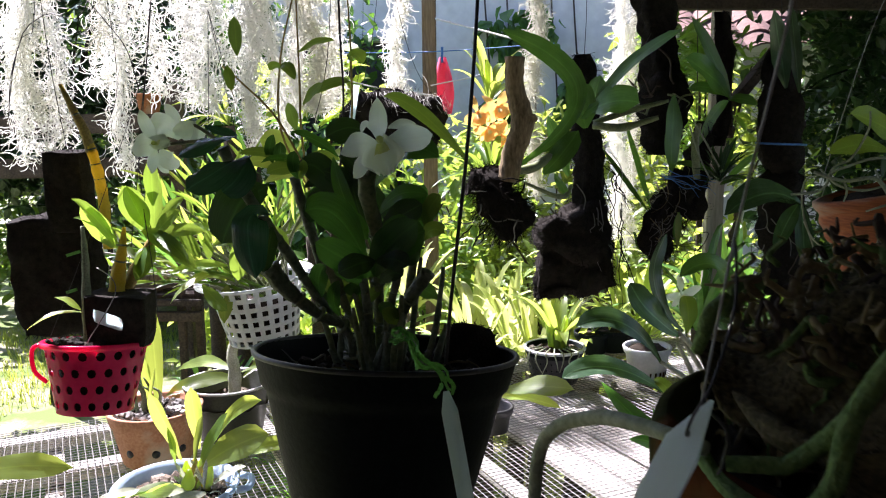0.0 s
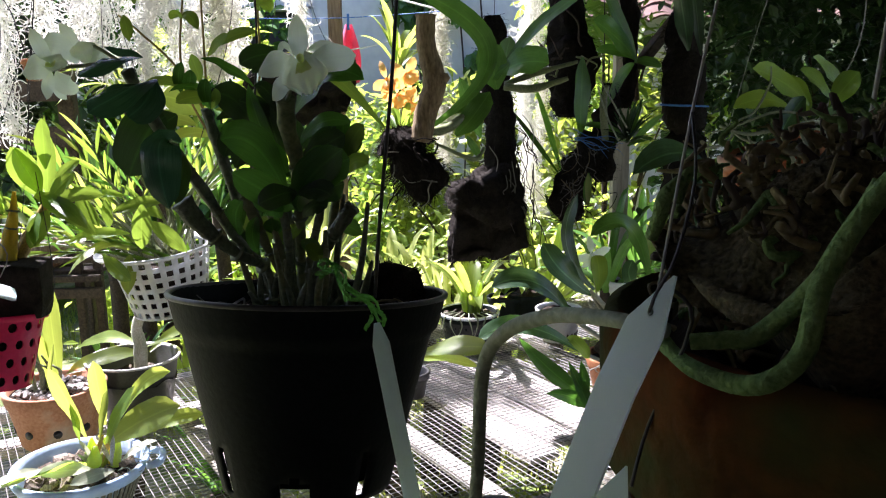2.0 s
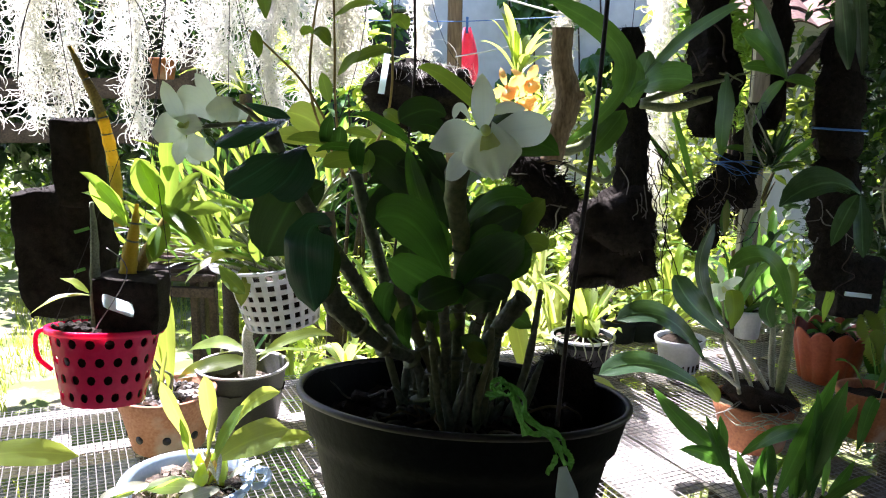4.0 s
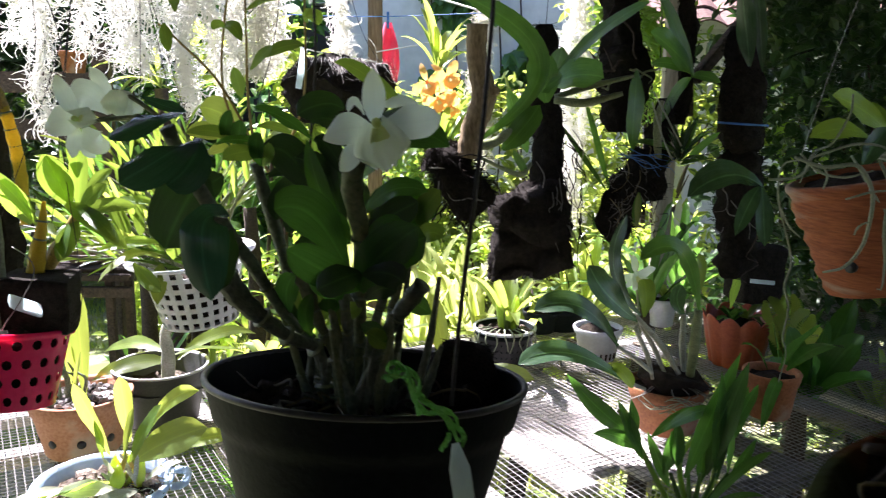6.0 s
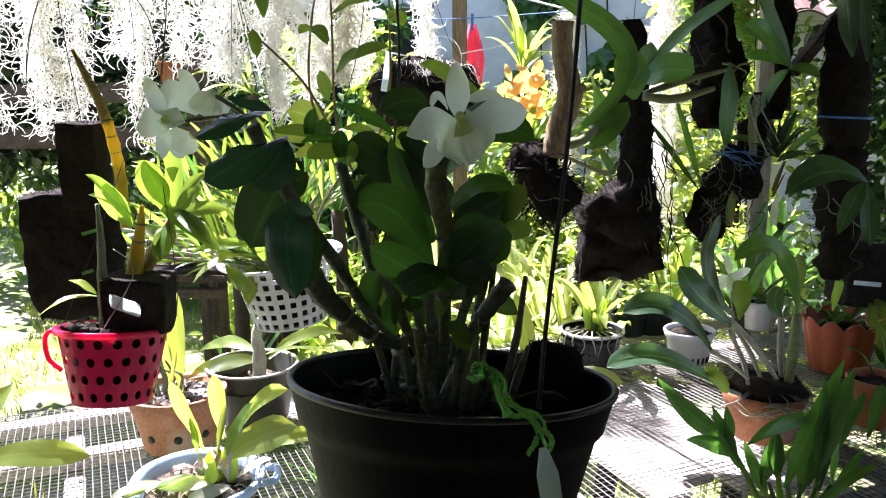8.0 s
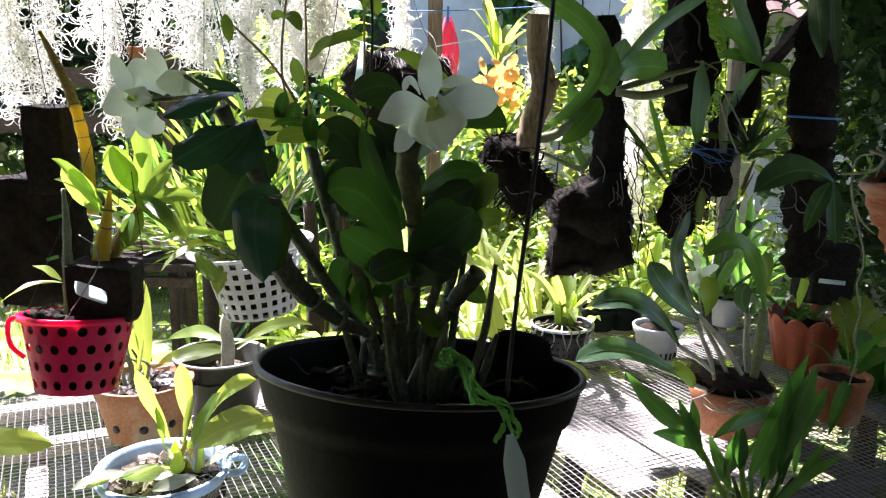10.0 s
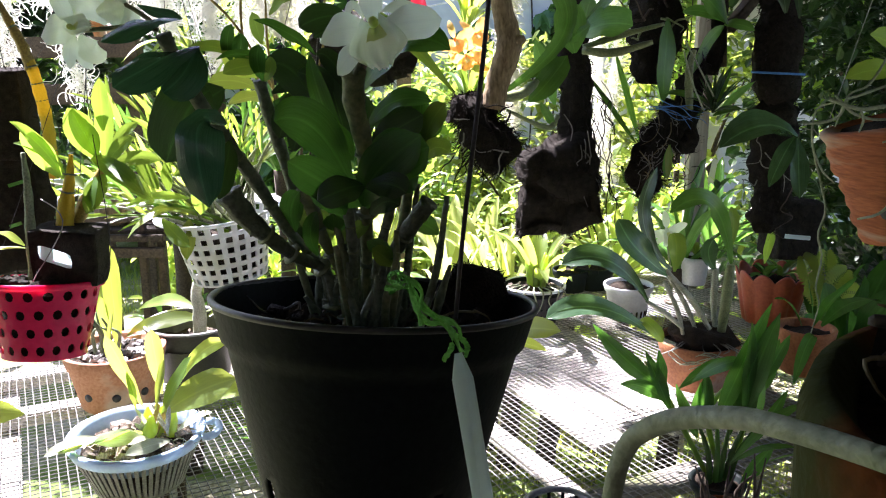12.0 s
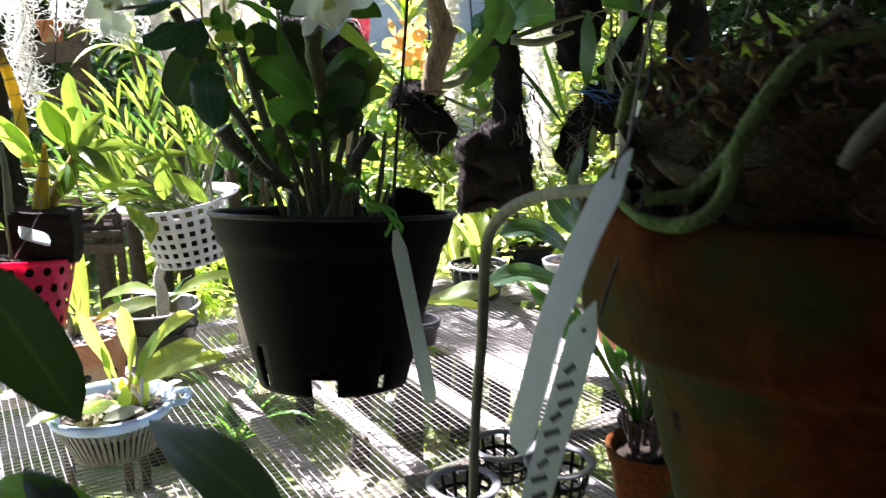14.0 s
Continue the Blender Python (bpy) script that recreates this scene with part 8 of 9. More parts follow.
for x in (-0.011, 0.012):
    hanger(planter_, [Vector((1.000, 2.380, 1.136)), Vector((0.962, 2.380, 1.549)) + Vector((x, 0, 0)), Vector((0.908, 2.380, 2.146))], 0.0008)
leaves(planter_, [((0.948, 2.340, 1.168), (0.887, 2.250, 1.088), 0.03, 0.1), ((0.974, 2.340, 1.151), (0.914, 2.300, 1.223), 0.02, 0.05), ((0.908, 2.300, 0.978), (0.914, 2.280, 1.098), 0.03, 0.0)], LEAF, hint=(0, -0.9, 0.3))
# chip of white plastic on the mesh
scrap = thing("plastic_shard", (-0.007, 1.685, 0.756), "broken white plastic shard lying on the wire mesh", "shard")
part("shard", chip(Vector((-0.007, 1.681, 0.758)), 0.03, random.Random(5)), POT_WHITE, scrap, smooth=False)
# ---- the large hanging clay pot beside the camera ----
NP = Vector((0.199, 0.264, 1.4655))
near = thing("large_clay_pot", NP, "large mossy terracotta pot hanging with thick green orchid roots", "orchid")
nr = 0.100
part("pot", lathe([(0.001, -0.145), (0.054, -0.145), (0.064, -0.10), (0.074, -0.070), (0.079, -0.062), (nr - 0.007, -0.058), (nr - 0.002, -0.052), (nr, -0.008), (nr - 0.002, -0.001), (nr - 0.007, 0.001), (nr - 0.013, -0.006), (0.060, -0.125), (0.001, -0.125)], NP, 64, 0.01), CLAY_MOSSY_SHADED, near)
# dark plugs stand for the shade inside the side slots
for a in (196, 330):
    o = Vector((math.cos(radians(a)), math.sin(radians(a)), 0))
    p = NP + o * 0.0640 + Vector((0, 0, -0.090))
    part("slot", tube([p - o * 0.004 + Vector((0, 0, 0.020)), p, p - o * 0.007 + Vector((0, 0, -0.022))], [0.003, 0.0048, 0.003], 8, 10), SOIL, near, "dark plug painted as a shaded side slot")
part("substrate", disc_soil(nr - 0.014, NP + Vector((0, 0, -0.012)), 0.02), SOIL, near)
part("root_mass", block(NP + Vector((0.006, 0.012, 0.016)), (0.152, 0.138, 0.066), (0, 0, 12), 0.017, 0, 0.010, 61, 22, taper=0.82, rounding=0.85), ROOT_MAT, near, "matted olive-brown root mass")
rnd = random.Random(66)
for k in range(380):
    a, e = rnd.uniform(0, 6.3), rnd.uniform(0.0, 1.0)
    p = NP + Vector((0.006 + 0.072 * e * math.cos(a), 0.014 + 0.066 * e * math.sin(a), rnd.uniform(0.052, 0.068) - 0.034 * e ** 3 * rnd.random()))
    if k % 2:
        a = rnd.uniform(2.6, 5.6)
        p = NP + Vector((0.006 + 0.074 * math.cos(a), 0.012 + 0.068 * math.sin(a), rnd.uniform(-0.004, 0.050)))
    q = p + Vector((rnd.uniform(-0.016, 0.016), rnd.uniform(-0.016, 0.012), rnd.uniform(-0.026, 0.014)))
    wander(near, p, q, rnd.uniform(0.0008, 0.0019), rnd, (TANGLE, TANGLE, WOOD_DARK, ROOT_GREEN, TANGLE)[k % 5], "dry_root", 0.6)
for pts, r in (
    ([(0.107, 0.246, 1.470), (0.1100, 0.228, 1.4640), (0.1176, 0.2013, 1.4665), (0.1280, 0.196, 1.4760), (0.135, 0.200, 1.496), (0.150, 0.200, 1.519), (0.164, 0.202, 1.526), (0.188, 0.205, 1.530)], 0.0027),
    ([(0.1105, 0.224, 1.4715), (0.1185, 0.2200, 1.4730), (0.1263, 0.2150, 1.4760), (0.137, 0.204, 1.495), (0.150, 0.204, 1.518)], 0.0026),
    ([(0.163, 0.186, 1.487), (0.169, 0.186, 1.497), (0.179, 0.186, 1.508)], 0.0026),
    ([(0.107, 0.234, 1.472), (0.098, 0.248, 1.4712), (0.0890, 0.265, 1.4685), (0.0810, 0.281, 1.4640), (0.0690, 0.300, 1.4530), (0.0620, 0.311, 1.4345), (0.060, 0.315, 1.388), (0.056, 0.315, 1.339), (0.054, 0.315, 1.275)], 0.0027),
    ([(0.1110, 0.2620, 1.4950), (0.1120, 0.2580, 1.5020), (0.1130, 0.2560, 1.5090), (0.1200, 0.2620, 1.5130)], 0.0024),
    ([(0.1220, 0.2700, 1.5050), (0.1240, 0.2680, 1.5140), (0.1290, 0.2700, 1.5170), (0.1350, 0.2720, 1.5150)], 0.0020),
):
    pale = len(pts) in (3, 9)
    part("thick_root", tube(pts, [r * 0.9, r, r * 1.08, r, r * 0.9], 40, 18), ROOT_PALE if pale else ROOT_GREEN, near, "thick pale aerial root" if pale else "thick grey-green aerial root")


def strap(parent, a, b, half, facing, label, bend=0.004, mark=False):
    a, b = Vector(a), Vector(b)
    d = (b - a).normalized()
    s = d.cross(Vector(facing)).normalized()
    q = s.cross(d)
    bm = bmesh.new()
    cols = [(-0.24, 0), (-1, 0.15), (-1, 0.3), (-1, 0.6), (-1, 0.95), (-0.6, 1), (0.6, 1), (1, 0.95), (1, 0.6), (1, 0.3), (1, 0.13), (-0.14, 0)]
    lay = [[bm.verts.new(a + (b - a) * t + s * x * half + q * (e + bend * math.sin(t * math.pi))) for x, t in cols] for e in (0, 0.0008)]
    for e, row in enumerate(lay):
        for k in range(5):
            f = (row[k], row[k + 1], row[10 - k], row[11 - k])
            bm.faces.new(f if e else f[::-1])
    for k in range(12):
        bm.faces.new((lay[0][k], lay[1][k], lay[1][(k + 1) % 12], lay[0][(k + 1) % 12]))
    ob = part("plant_tag", bm, TAG, parent, label, smooth=False)
    hole = a + d * 0.012 + q * (0.0009 + bend * 0.30)
    part("tag_hole", tube([hole, hole + q * 0.0003, hole + q * 0.0004], 0.0010, 3, 10), INK, ob)
    if mark:
        for k in range(9):
            p = a + (b - a) * (0.28 + 0.07 * k) + q * (0.0010 + bend * math.sin((0.28 + 0.07 * k) * math.pi))
            part("ink_bar", bar(p - s * half * (0.1 + 0.25 * (k % 3)), p + d * 0.004 + s * half * (0.2 + 0.2 * ((k + 1) % 3)), 0.0024, 0.0004, up=q), INK, ob, smooth=False)
    return ob


strap(near, (0.106, 0.228, 1.490), (0.062, 0.212, 1.380), 0.0085, (-0.87, -0.31, 0.39), "long white plastic plant tag hung by wire", 0.006)
strap(near, (0.094, 0.230, 1.432), (0.068, 0.220, 1.344), 0.0058, (-0.5, -1, 0.2), "faded white plant tag with worn writing", 0.003, True)
hanger(near, [(0.0988, 0.2258, 1.4800), (0.1005, 0.2250, 1.4860), (0.1065, 0.2270, 1.4960), (0.1160, 0.2400, 1.5160), (0.1180, 0.2500, 1.5350)], 0.0005, WIRE, "tag_wire")
hanger(near, [(0.104, 0.229, 1.488), (0.111, 0.225, 1.477), (0.103, 0.235, 1.442), (0.096, 0.228, 1.426)], 0.0006, WIRE, "tag_wire")
hanger(near, [NP + Vector((-nr + 0.01, -0.01, 0)), (0.118, 0.250, 1.535), (0.128, 0.255, 1.577), (0.136, 0.260, 1.612), (0.143, 0.270, 1.654)], 0.0005, WIRE_GREY, "hanger_wire", "grey hanging wire")
hanger(near, [NP + Vector((0.10, -0.04, 0)), NP + Vector((0.08, -0.02, 0.2)), NP + Vector((0.03, 0, 0.45))], 0.0011, WIRE_GREY)
hanger(near, [NP + Vector((0.04, 0.10, 0)), NP + Vector((0.035, 0.06, 0.2)), NP + Vector((0.03, 0, 0.45))], 0.0011, WIRE_GREY)

# leaves of a plant below the camera
low = thing("dark_leaf_orchid", (-0.10, 0.27, 1.22), "dark broad-leaved hanging orchid below the grower's eye", "orchid")
leaves(low, [((-0.121, 0.200, 1.467), (-0.091, 0.200, 1.405), 0.026, 0.0)], LEAF_SHADED, hint=(0.5, -0.8, 0.3), wide_at=0.5)
leaves(low, [((-0.024, 0.220, 1.342), (-0.101, 0.300, 1.359), 0.026, 0.03), ((-0.121, 0.260, 1.322), (-0.162, 0.300, 1.337), 0.018, 0.03)], LEAF_SHADED, hint=(0.2, -0.7, 0.7), wide_at=0.4, blunt=0.05)
leaves(low, [((-0.100, 0.260, 1.309), (-0.179, 0.300, 1.329), 0.020, 0.10)], LEAF_DARK, hint=(0.1, -0.6, 0.8))
part("pot", lathe(vessel(0.05, 0.038, 0.06), Vector((-0.10, 0.27, 1.10)), 28), POT_BLACK, low)
for x in (-0.045, 0.045):
    hanger(low, [(-0.10 + x, 0.27, 1.16), (-0.10 + x * 2.4, 0.20, 1.3), (-0.10 + x * 5.5, -0.25, 1.7), (-0.10 + x * 6.0, -0.40, 2.5)], 0.0006)

# black net pots on the bench, close in front
def net_pot(at, r, h):
    at = Vector(at)
    t = thing("black_net_pot", at, "empty black plastic net pot standing on the mesh bench", "plant pot", "empty net pots")
    # grey rim colour stands for sun gloss on black plastic
    part("rim", lathe([(r - 0.012, h - 0.003), (r, h - 0.004), (r + 0.003, h), (r, h + 0.002), (r - 0.012, h + 0.001), (r - 0.012, h - 0.003)], at, 48), RIM_SHEEN, t, "grey rim with the highlight put into its colour")
    for k in range(14):
        a = 2 * math.pi * k / 14
        o = Vector((math.cos(a), math.sin(a), 0))
        part("rib", bar(at + o * (r - 0.006) + Vector((0, 0, h - 0.003)), at + o * (r * 0.72) + Vector((0, 0, 0.004)), 0.006, 0.002, up=o), POT_BLACK, t, smooth=False)
    for q, z in ((0.72, 0.004), (0.84, h * 0.5)):
        part("hoop", ring_lip(r * q, z - 0.003, at, 0.0015, 0.006, 40), POT_BLACK, t)
    part("floor", lathe([(r * 0.12, 0.002), (r * 0.3, 0.002), (r * 0.3, 0.005), (r * 0.12, 0.005), (r * 0.12, 0.002)], at, 24), POT_BLACK, t)
    for k in range(6):
        a = 2 * math.pi * k / 6
        o = Vector((math.cos(a), math.sin(a), 0))
        part("spoke", bar(at + o * r * 0.28 + Vector((0, 0, 0.004)), at + o * r * 0.72 + Vector((0, 0, 0.004)), 0.004, 0.002), POT_BLACK, t, smooth=False)
    return t


n1 = net_pot(Vector((0.120, 1.182, 0.800)) - Vector((0, 0, 0.045)), 0.062, 0.06)
for at in ((0.206, 1.315, 0.800), (0.298, 1.242, 0.800)):
    copy_thing(n1, Matrix.Translation(Vector(at) - Vector((0, 0, 0.045))))
TC = Vector((0.440, 1.168, 0.800))
# this small pot takes the darkened clay in place of cast shade
tc = pot_thing("small_clay_pot", (TC.x, TC.y, 0.758), 0.075, 0.052, 0.12, CLAY_MOSSY_SHADED, "small terracotta pot with dead black stems", wall=0.008, lip=0.003, lip_height=0.025, fill=0.02)
for k in range(14):
    p = Vector((TC.x + rnd.uniform(-0.04, 0.04), TC.y + rnd.uniform(-0.03, 0.03), 0.86))
    part("dry_stem", tube([p, p + Vector((rnd.uniform(-0.02, 0.02), 0, 0.05)), p + Vector((rnd.uniform(-0.03, 0.03), 0, rnd.uniform(0.05, 0.12)))], [0.004, 0.003, 0.001], 6, 5), WOOD_DARK, tc)

# ---- moss curtains, garden and distance ----
def tufted_moss(centre, low_, reach, count, seed, label="pale spanish moss hanging in a sunlit curtain", material=MOSS, thick=0.0019, long=0.10, top=2.53):
    """A hank of moss: short curls that spring from a wandering core, shorter towards its end."""
    t = thing("spanish_moss", (centre[0], centre[1], top), label, "moss", "hanging moss curtains")
    rnd = random.Random(seed)
    sway = [rnd.uniform(0, 6.3) for _ in range(4)]
    verts, faces = [], []

    def core(z):
        return Vector((centre[0] + 0.018 * math.sin(9 * z + sway[0]) + 0.010 * math.sin(23 * z + sway[1]), centre[1] + 0.03 * math.sin(7 * z + sway[2]), z))

    def ribbon(points, radius):
        k = len(verts)
        for i, p in enumerate(points):
            d = points[min(i + 1, len(points) - 1)] - points[max(i - 1, 0)]
            side = d.cross(Vector((0, 1, 0)))
            side = side.normalized() if side.length > 0.002 else Vector((1, 0, 0))
            r = radius * (1.0 if i < len(points) - 2 else 0.55)
            verts.extend((p + side * r, p + Vector((0, -0.7 * r, 0)), p - side * r))
            if i:
                a, b = k + 3 * i - 3, k + 3 * i
                faces.extend(((a, a + 1, b + 1, b), (a + 1, a + 2, b + 2, b + 1)))

    for _ in range(max(5, count // 60)):
        off = Vector((rnd.gauss(0, reach * 0.35), rnd.gauss(0, 0.02), 0))
        n, end = 60, low_ + rnd.random() ** 2 * 0.4
        ribbon([core(top + (end - top) * i / n) + off + Vector((rnd.gauss(0, 0.0035), 0, 0)) for i in range(n + 1)], thick * 0.8)
    for _ in range(count):
        u = rnd.random() ** 0.8
        z = top + (low_ - top) * u
        p = core(z) + Vector((rnd.gauss(0, reach * 0.6) * (1.15 - 0.55 * u), rnd.gauss(0, 0.035), 0))
        d = Vector((rnd.gauss(0, 0.8), rnd.gauss(0, 0.5), rnd.gauss(-0.5, 0.5))).normalized()
        axis = Vector((rnd.gauss(0, 0.35), rnd.choice((-1, 1)), rnd.gauss(0, 0.35))).normalized()
        bend, pts = rnd.uniform(0.15, 0.55), [p]
        for i in range(max(5, int(rnd.uniform(0.45, 1.25) * long / 0.009))):
            if rnd.random() < 0.16:
                axis, bend = -axis, rnd.uniform(0.15, 0.6)
            d = (d + axis.cross(d) * bend + Vector((0, 0, -0.10))).normalized()
            p = p + d * 0.009
            pts.append(p)
        ribbon(pts, thick * rnd.uniform(0.55, 1.2))
    me = bpy.data.meshes.new("moss_hank")
    me.from_pydata(verts, [], faces)
    me.materials.append(material)
    me.transform(Matrix.Translation(-HOME[t.name]))
    ob = new("moss_hank", me)
    ob.parent = t
    tagged(ob, kind="stuff")
    return t


# hanks of the curtain: place, lowest end, reach of the curls, curls
for k, (x, low_, reach, count) in enumerate(((-2.10, 1.45, 0.075, 560), (-1.93, 1.48, 0.070, 560), (-1.775, 1.44, 0.064, 600), (-1.68, 1.60, 0.055, 400), (-1.60, 1.46, 0.050, 620), (-1.43, 1.74, 0.065, 430), (-1.30, 1.40, 0.042, 480), (-1.20, 1.70, 0.055, 480), (-1.08, 1.66, 0.060, 560), (-0.96, 1.62, 0.060, 560), (-0.86, 1.68, 0.050, 420))):
    tufted_moss((x, 3.06 + 0.07 * (k % 3)), low_, reach, count, 70 + k)
# ropes: dense hanks with short curls; some have their self-shade put into the colour
for k, (x, y, low_, reach, count, material) in enumerate(((-1.613, 3.02, 1.60, 0.018, 500, MOSS_SHADED), (-1.34, 3.05, 1.84, 0.018, 300, MOSS_SHADED), (-0.777, 2.98, 1.49, 0.040, 1300, MOSS), (-0.700, 3.00, 1.53, 0.036, 1000, MOSS), (-0.625, 2.98, 1.62, 0.040, 1100, MOSS), (-0.555, 3.00, 1.62, 0.040, 1200, MOSS_SHADED), (-0.490, 3.04, 1.63, 0.036, 900, MOSS), (-0.262, 3.20, 1.66, 0.034, 1000, MOSS), (0.297, 3.75, 1.25, 0.034, 1600, MOSS_SHADED), (0.700, 3.85, 1.02, 0.040, 1300, MOSS), (0.79, 3.95, 0.95, 0.030, 800, MOSS_SHADED))):
    tufted_moss((x, y), low_, reach, count, 90 + k, "dense rope of pale spanish moss", material, 0.0017, 0.060)
# wires that loop through the curtain
loop = thing("hanging_wire", (-1.31, 2.6, 1.63), "thin rusty wire looped in the hanging moss", "wire")
hanger(loop, [(-1.482, 2.6, 1.60), (-1.455, 2.6, 1.74), (-1.410, 2.6, 1.862), (-1.360, 2.6, 1.905), (-1.312, 2.6, 1.923), (-1.231, 2.6, 1.904), (-1.190, 2.6, 1.96)], 0.0016)
hanger(loop, [(-1.190, 2.6, 1.96), (-1.132, 2.6, 1.889), (-1.074, 2.6, 1.804), (-1.043, 2.6, 1.671)], 0.0016)
hanger(loop, [(-1.490, 2.61, 1.56), (-1.470, 2.61, 1.72), (-1.420, 2.61, 1.85), (-1.370, 2.61, 1.93), (-1.36, 2.61, 2.55)], 0.0012)

# clothes lines, the tall post and what hangs there
tp = thing("line_post", ((-0.180, 3.900, 1.870)[0], 3.9, 0), "squared pale wooden clothes-line post", "post")
part("post", bar(((-0.180, 3.900, 1.870)[0], 3.9, 0), ((-0.180, 3.900, 1.870)[0], 3.9, 2.6), 0.065, 0.05, up=(0, 1, 0), bevel=0.004), WOOD, tp, smooth=False)
lines = thing("clothes_line", (-0.148, 3.850, 2.012), "white and blue cords strung between posts", "clothes line")
for pts, r, mt in (([(-0.148, 3.850, 2.041), (0.099, 3.700, 1.959), (0.310, 3.500, 1.881)], 0.0045, CORD_WHITE), ([(-0.698, 3.800, 1.889), (-0.173, 3.850, 1.891), (0.378, 3.600, 1.899)], 0.0022, CORD_BLUE), ([(-0.172, 3.850, 1.737), (0.078, 3.700, 1.780), (0.279, 3.400, 1.844)], 0.003, CORD_WHITE), ([(-0.663, 3.600, 1.799), (-0.436, 3.700, 1.730), (-0.172, 3.850, 1.693)], 0.003, CORD_WHITE)):
    part("cord", tube(pts, r, 12, 6), mt, lines)
bag = thing("pink_cloth", (-0.135, 4.300, 1.901), "pink cloth pegged on the clothes line", "cloth")
bm = bmesh.new()
rows = []
top, low_ = Vector((-0.135, 4.300, 1.901)), Vector((-0.127, 4.300, 1.608))
for i in range(13):
    t = i / 12
    w = 0.018 + 0.036 * math.sin(min(1.0, t * 1.6) * math.pi / 2) * (1 - 0.45 * max(0, t - 0.7) / 0.3)
    rows.append([bm.verts.new(top + (low_ - top) * t + Vector((w * q, 0.018 * math.sin(5 * q + 3 * t), 0))) for q in (-1, -0.7, -0.35, 0, 0.35, 0.7, 1)])
    rows[-1] += [bm.verts.new(top + (low_ - top) * t + Vector((w * q, 0.03 + 0.018 * math.sin(5 * q + 3 * t), 0))) for q in (1, 0.7, 0.35, 0, -0.35, -0.7, -1)]
for a, b in zip(rows, rows[1:]):
    for k in range(14):
        bm.faces.new((a[k], a[(k + 1) % 14], b[(k + 1) % 14], b[k]))
part("cloth", bm, CLOTH, bag)
part("peg", bar(top + Vector((0, -0.01, -0.03)), top + Vector((0, -0.01, 0.05)), 0.012, 0.02, up=(0, 1, 0)), CORD_BLUE, bag, smooth=False)
pad = thing("fern_log", (-0.245, 3.000, 1.608), "hanging dark hairy fern log", "orchid mount")
part("log", block(Vector((-0.262, 3.000, 1.566)), (0.32, 0.16, 0.195), (0, 4, 0), 0.02, 3000, 0.040, 81), FERN, pad)
# pale hairs on top: the sun on the log put into their colour
strands(pad, "dry_fringe", MOSS, (-0.26, 2.96), (0.080, 0.04), 1.69, 0.09, 260, 812, thick=0.0006, curl=0.25, fall=0.1, label="pale fringe painted as sunlit hairs on the upper side")
hanger(pad, [(-0.394, 3.000, 1.646), (-0.343, 3.000, 1.838), (-0.292, 3.000, 2.190)], 0.0012)
hanger(pad, [(-0.096, 3.000, 1.629), (-0.196, 3.000, 1.801), (-0.292, 3.000, 2.190)], 0.0012)

# orange orchid
vanda = thing("orange_orchid", (0.095, 3.200, 1.252), "orange-flowered orchid in strap leaves", "orchid")
rnd = random.Random(91)
flower("flower", vanda, (0.046, 3.150, 1.601), 0.066, (-0.1, -1, 0), PETAL_ORANGE, 20)
flower("flower", vanda, (0.118, 3.180, 1.622), 0.064, (0.2, -1, 0.1), PETAL_ORANGE, 50)
flower("flower", vanda, (0.085, 3.150, 1.545), 0.062, (0, -1, -0.2), PETAL_ORANGE, 5)
flower("flower", vanda, (0.135, 3.200, 1.515), 0.052, (0.1, -1, -0.3), PETAL_ORANGE, 70)
part("stem", tube([(0.117, 3.200, 1.252), (0.103, 3.220, 1.422), (0.110, 3.220, 1.613)], 0.006, 8, 7), CANE, vanda)
rosette(vanda, Vector((0.107, 3.250, 1.312)), 16, 0.36, 0.035, LEAF, (0.2, 1.3), seed=12)
rosette(vanda, Vector((0.098, 3.500, 1.638)), 14, 0.30, 0.035, LEAF_PALE, (0.4, 1.4), seed=13)

# thin climbing stems close to the moss
vine = thing("climbing_orchid", (-0.230, 1.250, 1.481), "thin climbing orchid stems with small pale leaves", "orchid")
for pts in ([(-0.213, 1.200, 1.463), (-0.222, 1.200, 1.561), (-0.222, 1.200, 1.634), (-0.223, 1.200, 1.748)], [(-0.201, 1.220, 1.461), (-0.256, 1.200, 1.575), (-0.307, 1.200, 1.630), (-0.336, 1.200, 1.655)], [(-0.198, 1.250, 1.457), (-0.153, 1.220, 1.553), (-0.148, 1.220, 1.665), (-0.151, 1.220, 1.765)], [(-0.218, 1.250, 1.457), (-0.257, 1.220, 1.560), (-0.254, 1.220, 1.664), (-0.233, 1.220, 1.751)]):
    part("stem", tube(pts, [0.0019, 0.0017, 0.0015, 0.0011], 18, 7, rings=0.15), CANE_OLIVE, vine)
